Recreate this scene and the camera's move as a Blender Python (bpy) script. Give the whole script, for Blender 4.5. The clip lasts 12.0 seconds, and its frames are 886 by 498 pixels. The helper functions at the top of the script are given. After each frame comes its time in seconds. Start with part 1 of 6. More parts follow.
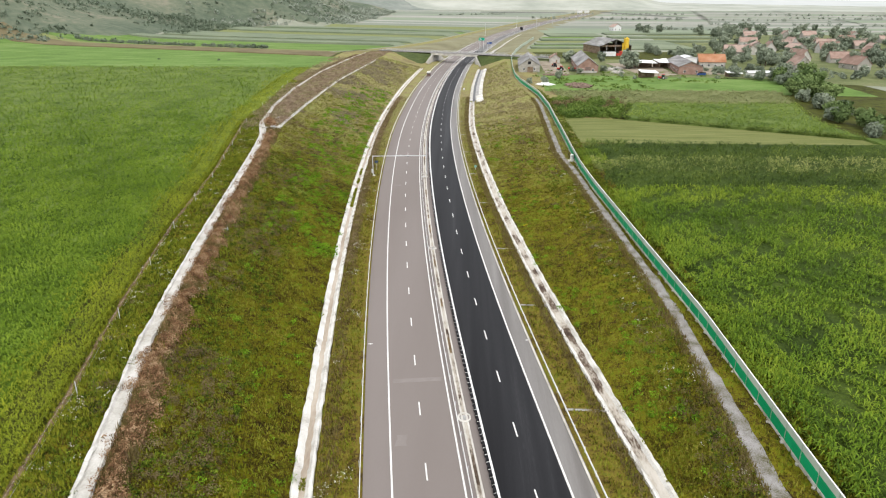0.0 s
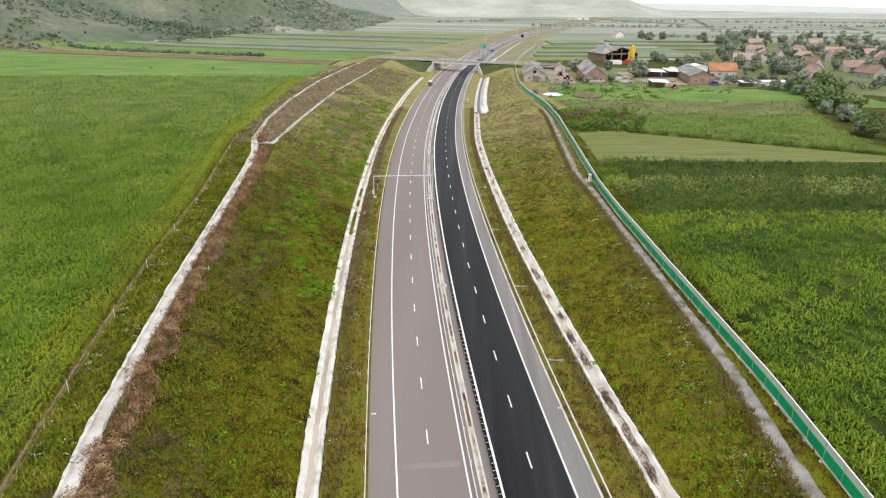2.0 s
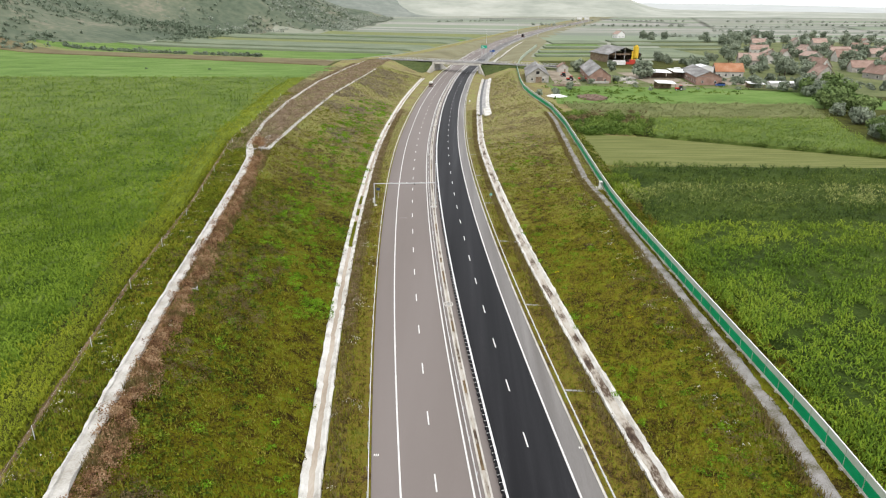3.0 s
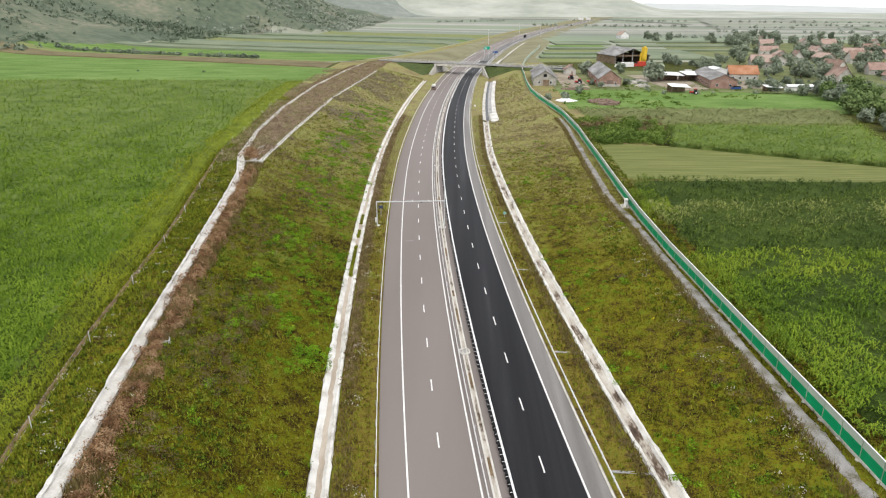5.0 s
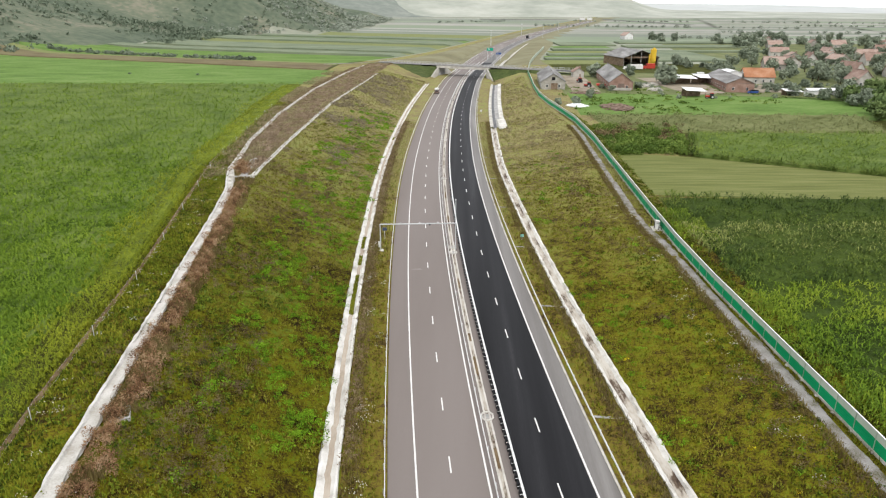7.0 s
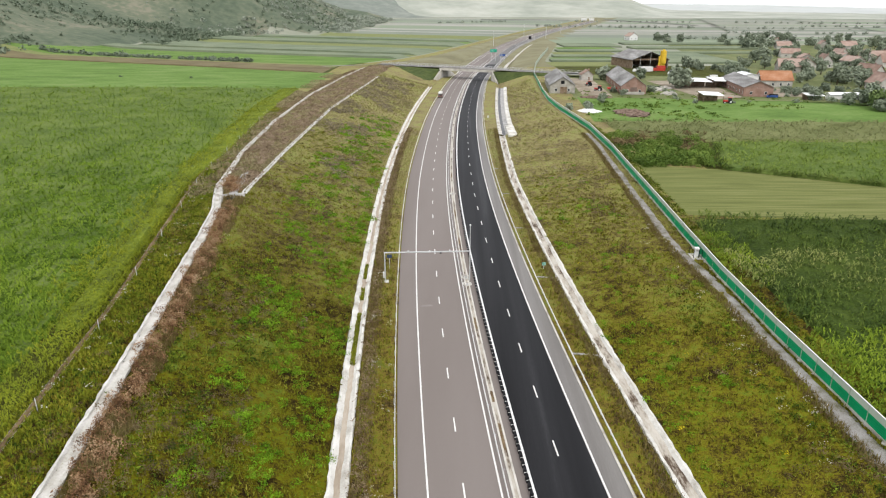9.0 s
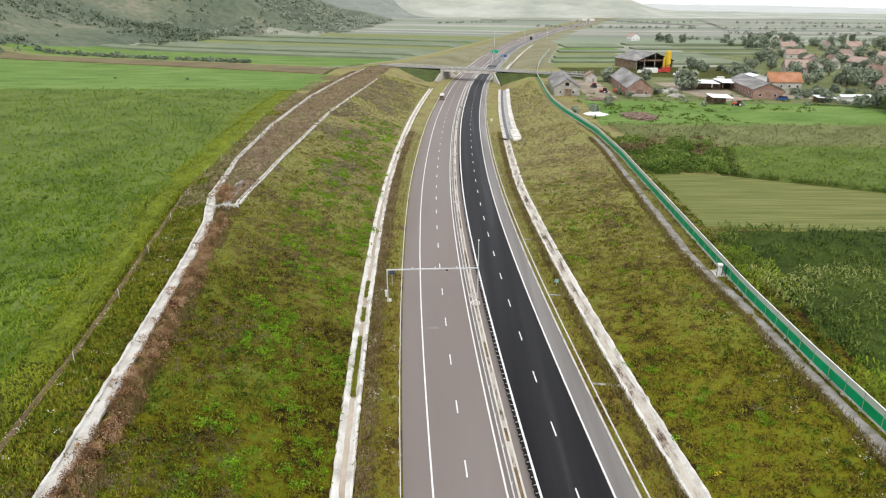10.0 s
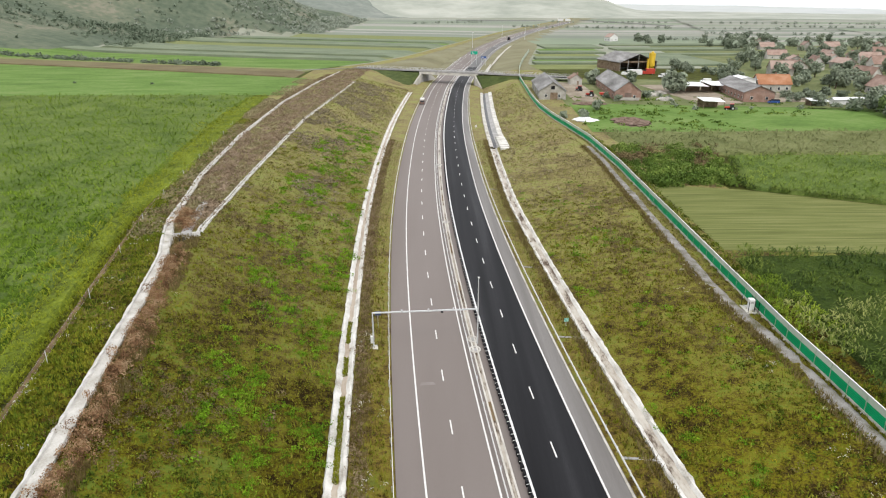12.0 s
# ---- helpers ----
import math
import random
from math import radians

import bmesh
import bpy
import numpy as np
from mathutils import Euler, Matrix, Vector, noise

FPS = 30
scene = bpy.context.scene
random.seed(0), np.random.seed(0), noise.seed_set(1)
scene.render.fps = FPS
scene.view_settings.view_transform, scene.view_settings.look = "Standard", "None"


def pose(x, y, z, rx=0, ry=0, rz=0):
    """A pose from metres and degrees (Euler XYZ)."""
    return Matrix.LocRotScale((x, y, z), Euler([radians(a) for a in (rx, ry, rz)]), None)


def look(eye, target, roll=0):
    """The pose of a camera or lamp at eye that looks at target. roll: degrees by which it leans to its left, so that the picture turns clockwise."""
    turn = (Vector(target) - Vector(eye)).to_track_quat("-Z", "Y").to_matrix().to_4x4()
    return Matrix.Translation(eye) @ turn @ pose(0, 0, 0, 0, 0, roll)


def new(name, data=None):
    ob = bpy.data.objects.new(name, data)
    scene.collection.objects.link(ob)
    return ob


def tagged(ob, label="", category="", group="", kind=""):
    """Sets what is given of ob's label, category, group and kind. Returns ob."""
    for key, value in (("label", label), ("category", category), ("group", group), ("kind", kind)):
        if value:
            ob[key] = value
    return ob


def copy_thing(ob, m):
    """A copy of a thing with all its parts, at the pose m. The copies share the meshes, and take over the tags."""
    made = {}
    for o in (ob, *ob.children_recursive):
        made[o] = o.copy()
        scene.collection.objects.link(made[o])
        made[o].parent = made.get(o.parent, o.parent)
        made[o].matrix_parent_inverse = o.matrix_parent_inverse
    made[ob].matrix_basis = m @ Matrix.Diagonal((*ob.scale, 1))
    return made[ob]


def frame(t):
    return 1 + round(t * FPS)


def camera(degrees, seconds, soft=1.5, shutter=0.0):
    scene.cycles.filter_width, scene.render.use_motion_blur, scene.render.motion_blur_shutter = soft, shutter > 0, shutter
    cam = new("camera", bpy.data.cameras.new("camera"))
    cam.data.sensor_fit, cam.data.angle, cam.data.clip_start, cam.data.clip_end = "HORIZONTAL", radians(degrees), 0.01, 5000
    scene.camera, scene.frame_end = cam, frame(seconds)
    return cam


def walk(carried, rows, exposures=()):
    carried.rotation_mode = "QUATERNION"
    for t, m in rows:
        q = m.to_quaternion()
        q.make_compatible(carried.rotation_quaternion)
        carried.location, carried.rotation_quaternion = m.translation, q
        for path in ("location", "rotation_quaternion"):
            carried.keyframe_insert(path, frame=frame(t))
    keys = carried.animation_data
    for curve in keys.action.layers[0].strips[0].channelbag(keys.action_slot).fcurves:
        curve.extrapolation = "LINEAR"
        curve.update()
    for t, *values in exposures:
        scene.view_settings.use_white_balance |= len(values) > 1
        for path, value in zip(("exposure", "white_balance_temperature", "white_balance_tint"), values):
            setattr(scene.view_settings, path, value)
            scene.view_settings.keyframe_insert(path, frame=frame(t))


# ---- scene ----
cam = camera(68.0, 12.0, soft=1.15)
# a nearly level flight at about 8.1 m/s: seconds, yaw to the left, pitch
TURNS = [
    (0.0, 1.525, -21.01), (0.1, 1.515, -20.65), (0.2, 1.51, -20.41), (0.3, 1.502, -20.4),
    (0.6, 1.479, -20.42), (1.0, 1.448, -20.43), (2.0, 1.372, -20.47), (3.0, 1.296, -20.5),
    (4.0, 1.257, -20.5), (5.0, 1.219, -20.49), (6.0, 1.181, -20.49), (7.0, 1.163, -20.47),
    (8.0, 1.144, -20.46), (9.0, 1.124, -20.45), (10.7, 1.047, -20.43), (10.9, 0.973, -20.43),
    (11.1, 0.479, -20.43), (11.3, -0.365, -20.43), (11.45, -0.908, -20.43), (11.6, -1.011, -20.43),
    (12.0, -1.028, -20.42),
]


def eye(t):
    s = (t - 6) / 6
    return -6.362 - 8.032 * s + 0.087 * s * s, 43.356 + 48.073 * s - 0.218 * s * s, 47.260 - 0.279 * s + 0.100 * s * s


walk(cam, [(t, pose(*eye(t), 90 + pitch, 0, yaw)) for t, yaw, pitch in TURNS],
     exposures=[(0.0, 0.42), (0.6, 0.36), (3.0, 0.33), (6.0, 0.3), (12.0, 0.27)])

# ---- world and light: bright, even overcast ----
SUN_ELEV, SUN_ROT = radians(52), radians(205)
world = bpy.data.worlds.new("world")
scene.world = world
world.use_nodes = True
wn, wl = world.node_tree.nodes, world.node_tree.links
wn.clear()
sky = wn.new("ShaderNodeTexSky")
sky.sky_type = "NISHITA"
sky.sun_disc = False
sky.sun_elevation, sky.sun_rotation = SUN_ELEV, SUN_ROT
sky.dust_density, sky.air_density, sky.ozone_density = 6.0, 1.0, 1.0
cloud = wn.new("ShaderNodeMix")
cloud.data_type = "RGBA"
cloud.inputs["Factor"].default_value = 0.82
cloud.inputs["B"].default_value = (9.3, 9.5, 9.8, 1)
bg = wn.new("ShaderNodeBackground")
bg.inputs["Strength"].default_value = 0.125
wout = wn.new("ShaderNodeOutputWorld")
wl.new(sky.outputs[0], cloud.inputs["A"])
wl.new(cloud.outputs["Result"], bg.inputs["Color"])
wl.new(bg.outputs[0], wout.inputs[0])

sun_data = bpy.data.lights.new("sun", "SUN")
sun_data.energy, sun_data.angle, sun_data.color = 1.5, radians(14), (1.0, 0.96, 0.9)
sun = new("sun", sun_data)
sun.matrix_world = look((0, 0, 300), (0 - math.sin(SUN_ROT) * -170, 0 - math.cos(SUN_ROT) * 170, 80))


# ---- materials ----
def material(name, stops, scale=1.0, fine=12.0, rough=0.9, bump=0.3, metal=0.0, spec=None, island=0.0, obj=0.0, stretch=(1, 1, 1), detail=0.35, bumpscale=None, lo=0.28, hi=0.72):
    """A procedural surface: colour stops mixed by a broad and a fine noise in world metres, with fine relief."""
    m = bpy.data.materials.new(name)
    m.use_nodes = True
    n, l = m.node_tree.nodes, m.node_tree.links
    b = n["Principled BSDF"]
    geo = n.new("ShaderNodeNewGeometry")
    mp = n.new("ShaderNodeMapping")
    mp.inputs["Scale"].default_value = stretch
    l.new(geo.outputs["Position"], mp.inputs["Vector"])
    broad, small = n.new("ShaderNodeTexNoise"), n.new("ShaderNodeTexNoise")
    broad.inputs["Scale"].default_value, broad.inputs["Detail"].default_value = scale, 5
    small.inputs["Scale"].default_value, small.inputs["Detail"].default_value = fine, 4
    l.new(mp.outputs[0], broad.inputs["Vector"])
    l.new(mp.outputs[0], small.inputs["Vector"])
    mix = n.new("ShaderNodeMath")
    mix.operation = "MULTIPLY_ADD"
    l.new(small.outputs["Fac"], mix.inputs[0])
    mix.inputs[1].default_value = detail
    sub = n.new("ShaderNodeMath")
    sub.operation = "MULTIPLY_ADD"
    l.new(broad.outputs["Fac"], sub.inputs[0])
    sub.inputs[1].default_value, sub.inputs[2].default_value = 1.0, -0.5 * detail
    l.new(sub.outputs[0], mix.inputs[2])
    last = mix.outputs[0]
    for amount, node, socket in ((island, geo, "Random Per Island"), (obj, None, "Random")):
        if amount:
            node = node or n.new("ShaderNodeObjectInfo")
            ad = n.new("ShaderNodeMath")
            ad.operation = "MULTIPLY_ADD"
            l.new(node.outputs[socket], ad.inputs[0])
            ad.inputs[1].default_value = amount
            off = n.new("ShaderNodeMath")
            off.operation = "SUBTRACT"
            l.new(last, off.inputs[0])
            off.inputs[1].default_value = amount / 2
            l.new(off.outputs[0], ad.inputs[2])
            last = ad.outputs[0]
    ramp = n.new("ShaderNodeValToRGB")
    e = ramp.color_ramp.elements
    for i, c in enumerate(stops):
        at_ = lo + (hi - lo) * (i / max(1, len(stops) - 1))
        el = e[i] if i < 2 else e.new(at_)
        el.position, el.color = at_, (*c, 1)
    if len(stops) == 1:
        e[1].color = (*stops[0], 1)
    l.new(last, ramp.inputs["Fac"])
    l.new(ramp.outputs["Color"], b.inputs["Base Color"])
    b.inputs["Roughness"].default_value = rough
    b.inputs["Metallic"].default_value = metal
    b.inputs["Specular IOR Level"].default_value = (0.08 if rough >= 0.7 else 0.35) if spec is None else spec
    if bump:
        bp = n.new("ShaderNodeBump")
        bp.inputs["Strength"].default_value = bump
        bp.inputs["Distance"].default_value = bumpscale or 0.1
        l.new(small.outputs["Fac"], bp.inputs["Height"])
        l.new(bp.outputs[0], b.inputs["Normal"])
    return m


def turf(name, near, far, y0, y1, patch=0.09, clump=0.6, grain=4.0, bump=0.7):
    """Rough grassland: soil, dry and green growth in patches, clumps and grain; from y0 to y1 the colour pales along
    the road, partly tanner growth, partly haze.
    """
    m = bpy.data.materials.new(name)
    m.use_nodes = True
    n, l = m.node_tree.nodes, m.node_tree.links
    b = n["Principled BSDF"]
    geo = n.new("ShaderNodeNewGeometry")

    def noise_at(scale, detail, rough):
        t = n.new("ShaderNodeTexNoise")
        t.inputs["Scale"].default_value, t.inputs["Detail"].default_value, t.inputs["Roughness"].default_value = scale, detail, rough
        l.new(geo.outputs["Position"], t.inputs["Vector"])
        return t.outputs["Fac"]

    def calc(op, x, y, z=None):
        t = n.new("ShaderNodeMath")
        t.operation = op
        for i, v in enumerate((x, y, z)):
            if v is None:
                continue
            if isinstance(v, (int, float)):
                t.inputs[i].default_value = v
            else:
                l.new(v, t.inputs[i])
        return t.outputs[0]

    broad, mid, fine = noise_at(patch, 4, 0.55), noise_at(clump, 6, 0.68), noise_at(grain, 3, 0.6)
    mix = calc("MULTIPLY_ADD", broad, 0.55, calc("MULTIPLY_ADD", mid, 0.75, calc("MULTIPLY_ADD", fine, 0.5, -0.4)))
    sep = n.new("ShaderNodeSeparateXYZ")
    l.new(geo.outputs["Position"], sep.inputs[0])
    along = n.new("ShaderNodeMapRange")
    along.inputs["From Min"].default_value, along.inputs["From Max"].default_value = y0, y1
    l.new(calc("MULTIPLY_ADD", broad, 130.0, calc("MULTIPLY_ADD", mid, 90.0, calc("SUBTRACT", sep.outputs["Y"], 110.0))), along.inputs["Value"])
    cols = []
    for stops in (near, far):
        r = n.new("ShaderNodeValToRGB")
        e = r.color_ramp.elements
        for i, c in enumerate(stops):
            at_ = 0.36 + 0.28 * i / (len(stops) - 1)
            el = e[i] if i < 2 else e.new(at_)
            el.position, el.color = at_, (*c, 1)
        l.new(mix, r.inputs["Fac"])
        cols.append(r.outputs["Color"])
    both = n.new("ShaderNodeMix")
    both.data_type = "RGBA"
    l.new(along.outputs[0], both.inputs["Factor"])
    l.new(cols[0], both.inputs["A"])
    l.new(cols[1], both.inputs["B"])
    l.new(both.outputs["Result"], b.inputs["Base Color"])
    b.inputs["Roughness"].default_value, b.inputs["Specular IOR Level"].default_value = 0.95, 0.06
    bp = n.new("ShaderNodeBump")
    bp.inputs["Strength"].default_value, bp.inputs["Distance"].default_value = bump, 0.35
    l.new(calc("MULTIPLY_ADD", mid, 1.0, fine), bp.inputs["Height"])
    l.new(bp.outputs[0], b.inputs["Normal"])
    return m


# turf at the far end: tan growth, lightened further for haze
FAR_TURF = [(0.15, 0.118, 0.064), (0.205, 0.166, 0.084), (0.235, 0.205, 0.092), (0.24, 0.235, 0.084), (0.205, 0.23, 0.072)]
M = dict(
    slope=turf("slope_grass", [(0.018, 0.012, 0.003), (0.05, 0.037, 0.005), (0.088, 0.077, 0.005), (0.115, 0.115, 0.005), (0.082, 0.12, 0.008)], FAR_TURF, 140, 310),
    verge=turf("verge_grass", [(0.05, 0.034, 0.014), (0.115, 0.082, 0.02), (0.158, 0.125, 0.022), (0.16, 0.145, 0.02), (0.11, 0.125, 0.018)], FAR_TURF, 150, 290, 0.12, 0.8, 5.0),
    meadow=material("meadow_grass", [(0.075, 0.132, 0.03), (0.1, 0.17, 0.038), (0.125, 0.2, 0.05), (0.155, 0.21, 0.07)], 0.08, 0.9, 0.95, 0.6, detail=0.6, stretch=(0.5, 1, 1)),
    # grass of the far strips, its colour paled a little for haze
    mown=material("hazed_mown_grass", [(0.121, 0.143, 0.05), (0.165, 0.187, 0.072), (0.215, 0.226, 0.105)], 0.5, 2.0, 0.95, 0.5, stretch=(0.06, 1.0, 1)),
    soil=material("field_soil", [(0.03, 0.03, 0.010), (0.055, 0.06, 0.012), (0.07, 0.085, 0.014)], 0.3, 3.0, 0.95, 0.8),
    # far plain: haze is mixed into the base colour
    fields=material("hazed_fields", [(0.187, 0.204, 0.149), (0.242, 0.253, 0.198), (0.308, 0.308, 0.259)], 0.006, 0.06, 0.95, 0.2),
    # hill tones lifted somewhat, as haze would lift them
    hill=material("hillside", [(0.072, 0.094, 0.064), (0.1, 0.122, 0.084), (0.132, 0.148, 0.102), (0.195, 0.186, 0.138)], 0.012, 0.12, 0.95, 0.6, detail=0.6, bumpscale=2.0),
    asphalt_l=material("worn_asphalt", [(0.165, 0.142, 0.130), (0.185, 0.161, 0.149), (0.205, 0.180, 0.168)], 0.08, 30, 0.75, 0.15, stretch=(1, 0.12, 1), bumpscale=0.01),
    asphalt_r=material("new_asphalt", [(0.008, 0.008, 0.009), (0.012, 0.012, 0.0135), (0.019, 0.019, 0.021), (0.042, 0.042, 0.045)], 0.35, 30, 0.65, 0.15, stretch=(1, 0.03, 1), bumpscale=0.01, spec=0.13, detail=0.2),
    asphalt_s=material("shoulder_asphalt", [(0.125, 0.115, 0.108), (0.16, 0.15, 0.142), (0.215, 0.206, 0.196)], 0.5, 30, 0.6, 0.15, stretch=(1, 0.03, 1), bumpscale=0.01, spec=0.2),
    paint=material("road_paint", [(0.58, 0.575, 0.55), (0.68, 0.67, 0.65)], 0.5, 20, 0.6, 0.05),
    concrete=material("pale_concrete", [(0.30, 0.275, 0.235), (0.48, 0.46, 0.42), (0.58, 0.56, 0.52)], 0.35, 6.0, 0.85, 0.5, detail=0.5, obj=0.1, bumpscale=0.05),
    crestc=material("crest_concrete", [(0.34, 0.32, 0.28), (0.46, 0.445, 0.41), (0.58, 0.565, 0.535)], 0.45, 5.0, 0.85, 0.5, detail=0.5, obj=0.15, bumpscale=0.05),
    silt=material("channel_silt", [(0.035, 0.024, 0.018), (0.10, 0.072, 0.052), (0.36, 0.325, 0.275), (0.44, 0.41, 0.36), (0.48, 0.45, 0.4)], 0.4, 4.0, 0.9, 0.4, stretch=(1, 0.35, 1)),
    grey=material("grey_concrete", [(0.24, 0.235, 0.225), (0.33, 0.325, 0.315), (0.40, 0.39, 0.38)], 0.4, 5.0, 0.85, 0.3),
    gravel=material("gravel_track", [(0.09, 0.085, 0.04), (0.18, 0.168, 0.145), (0.26, 0.25, 0.24), (0.31, 0.30, 0.29)], 0.45, 7.0, 0.95, 0.8, detail=0.6),
    steel=material("galvanised_steel", [(0.5, 0.51, 0.52), (0.64, 0.65, 0.66)], 1.0, 8.0, 0.5, 0.05, metal=0.3),
    dark=material("dark_steel", [(0.012, 0.012, 0.013), (0.02, 0.02, 0.022)], 1.0, 8.0, 0.7, 0.05),
    green=material("green_panel", [(0.003, 0.24, 0.088), (0.005, 0.30, 0.115)], 0.4, 6.0, 0.6, 0.1, obj=0.35, spec=0.1),
    pale=material("pale_panel", [(0.36, 0.42, 0.34), (0.43, 0.48, 0.40)], 0.4, 6.0, 0.5, 0.05, obj=0.2, spec=0.15),
    white=material("white_paint", [(0.60, 0.60, 0.59), (0.70, 0.70, 0.69)], 1.0, 6.0, 0.5, 0.05),
    corn=material("corn_leaves", [(0.062, 0.108, 0.008), (0.092, 0.15, 0.011), (0.12, 0.186, 0.015), (0.16, 0.228, 0.022)], 0.09, 0.5, 0.7, 0.0, island=0.3, detail=0.3),
    cornr=material("corn_leaves_deep", [(0.04, 0.074, 0.007), (0.075, 0.132, 0.010), (0.114, 0.184, 0.014), (0.172, 0.236, 0.02)], 0.07, 0.5, 0.7, 0.0, island=0.35, detail=0.4),
    # lower foliage sheet, dark because the shade between leaves is painted in
    canopy=material("corn_gap_shade", [(0.022, 0.038, 0.006), (0.04, 0.064, 0.010), (0.062, 0.092, 0.014)], 0.09, 2.2, 0.9, 1.0, detail=0.7, bumpscale=0.6),
    cornedge=material("yellow_corn", [(0.115, 0.145, 0.010), (0.17, 0.21, 0.013), (0.23, 0.262, 0.02)], 0.15, 1.5, 0.7, 0.0, island=0.4),
    tuft=material("grass_tufts", [(0.058, 0.046, 0.008), (0.112, 0.098, 0.011), (0.16, 0.16, 0.012), (0.142, 0.185, 0.014), (0.215, 0.2, 0.03)], 0.2, 1.0, 0.8, 0.0, island=0.5, detail=0.4),
    weed=material("green_weeds", [(0.055, 0.115, 0.007), (0.1, 0.2, 0.01), (0.145, 0.268, 0.013), (0.195, 0.33, 0.02)], 0.3, 2.0, 0.8, 0.0, island=0.25),
    dry=material("dry_weeds", [(0.12, 0.082, 0.046), (0.2, 0.145, 0.085), (0.3, 0.235, 0.155)], 0.3, 2.0, 0.9, 0.0, island=0.18),
    straw=material("dry_grass", [(0.11, 0.082, 0.03), (0.155, 0.12, 0.045), (0.20, 0.165, 0.07)], 0.25, 2.0, 0.9, 0.0, island=0.35),
    purple=material("seeding_weeds", [(0.07, 0.052, 0.03), (0.12, 0.09, 0.044), (0.17, 0.13, 0.066), (0.215, 0.17, 0.094)], 0.25, 2.0, 0.9, 0.0, island=0.15),
    flower=material("white_blossom", [(0.45, 0.44, 0.36), (0.65, 0.64, 0.56)], 2.0, 8.0, 0.8, 0.0, island=0.4),
    brownfield=material("brown_weeds_field", [(0.115, 0.092, 0.052), (0.15, 0.125, 0.07), (0.165, 0.15, 0.075)], 0.05, 0.8, 0.95, 0.6),
    # maize of the far strips, lightened towards grey to show haze
    farcorn=material("hazed_corn", [(0.121, 0.149, 0.101), (0.155, 0.186, 0.121), (0.19, 0.218, 0.144)], 0.03, 0.6, 0.9, 0.8, bumpscale=0.5),
    # village foliage, shifted to a pale grey-green to carry haze
    leaf=material("hazed_tree_leaves", [(0.145, 0.175, 0.125), (0.195, 0.23, 0.165), (0.245, 0.282, 0.205)], 0.08, 1.0, 0.8, 0.0, island=0.2, obj=0.5),
    smear=material("chalk_smear", [(0.19, 0.168, 0.155), (0.225, 0.20, 0.188)], 0.8, 8.0, 0.8, 0.1),
    # hill ranges: the further away, the more haze painted into the colour
    slate=material("hazed_wooded_hills", [(0.15, 0.175, 0.15), (0.19, 0.21, 0.185), (0.24, 0.255, 0.225)], 0.012, 0.06, 0.95, 0.3, detail=0.6),
    hazy=material("hazed_hills", [(0.252, 0.273, 0.231), (0.326, 0.341, 0.294), (0.41, 0.415, 0.367)], 0.006, 0.03, 0.95, 0.1),
    hazier=material("hazed_ridge", [(0.40, 0.42, 0.41), (0.46, 0.475, 0.465)], 0.006, 0.03, 0.95, 0.0),
    bank=material("overgrown_bank", [(0.04, 0.055, 0.02), (0.062, 0.082, 0.028), (0.085, 0.105, 0.035)], 0.25, 2.0, 0.95, 1.0, detail=0.6, bumpscale=0.4),
    # far copy of the seeding weeds, paled with distance
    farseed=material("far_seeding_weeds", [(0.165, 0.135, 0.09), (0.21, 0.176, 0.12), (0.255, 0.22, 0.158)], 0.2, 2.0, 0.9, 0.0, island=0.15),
    farcanopy=material("far_canopy", [(0.062, 0.098, 0.022), (0.094, 0.135, 0.03), (0.126, 0.166, 0.043)], 0.09, 1.6, 0.9, 0.8, detail=0.7, bumpscale=0.4),
    slope_r=turf("yellow_slope_grass", [(0.026, 0.018, 0.005), (0.074, 0.056, 0.01), (0.124, 0.108, 0.009), (0.152, 0.148, 0.01), (0.108, 0.143, 0.01)], FAR_TURF, 150, 290),
    edgecanopy=material("edge_undergrowth", [(0.055, 0.07, 0.013), (0.115, 0.15, 0.019), (0.18, 0.22, 0.026)], 0.25, 1.6, 0.9, 0.8, detail=0.8, bumpscale=0.5),
    rustweed=material("rust_weeds", [(0.085, 0.044, 0.022), (0.195, 0.108, 0.055), (0.29, 0.178, 0.098), (0.38, 0.265, 0.16)], 0.7, 2.5, 0.9, 0.0, island=0.14, lo=0.33, hi=0.67),
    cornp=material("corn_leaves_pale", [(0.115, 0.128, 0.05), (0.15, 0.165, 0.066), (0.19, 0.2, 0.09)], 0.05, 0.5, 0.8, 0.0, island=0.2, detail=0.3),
    hay=material("hay_stubble", [(0.098, 0.112, 0.034), (0.132, 0.147, 0.046), (0.168, 0.176, 0.066)], 1.3, 3.5, 0.95, 0.6, stretch=(0.035, 1.0, 1), detail=0.4, lo=0.36, hi=0.64),
    tanfloor=material("tan_channel_floor", [(0.27, 0.22, 0.17), (0.37, 0.32, 0.26), (0.45, 0.40, 0.34)], 0.4, 4.0, 0.9, 0.3, stretch=(1, 0.25, 1)),
    whitec=material("fresh_concrete", [(0.34, 0.315, 0.275), (0.55, 0.535, 0.50), (0.66, 0.65, 0.62)], 0.35, 5.0, 0.85, 0.4),
    # black asphalt lifted to grey past the bridge, standing for haze
    asphalt_o=material("hazed_asphalt", [(0.12, 0.118, 0.116), (0.15, 0.147, 0.145), (0.18, 0.176, 0.172)], 0.1, 20, 0.75, 0.1, stretch=(1, 0.05, 1)),
    herb=material("rough_herbs", [(0.028, 0.048, 0.006), (0.06, 0.092, 0.009), (0.1, 0.14, 0.012), (0.15, 0.195, 0.018)], 0.25, 2.0, 0.9, 0.0, island=0.5),
    # tan embankment grass with some haze in its colour
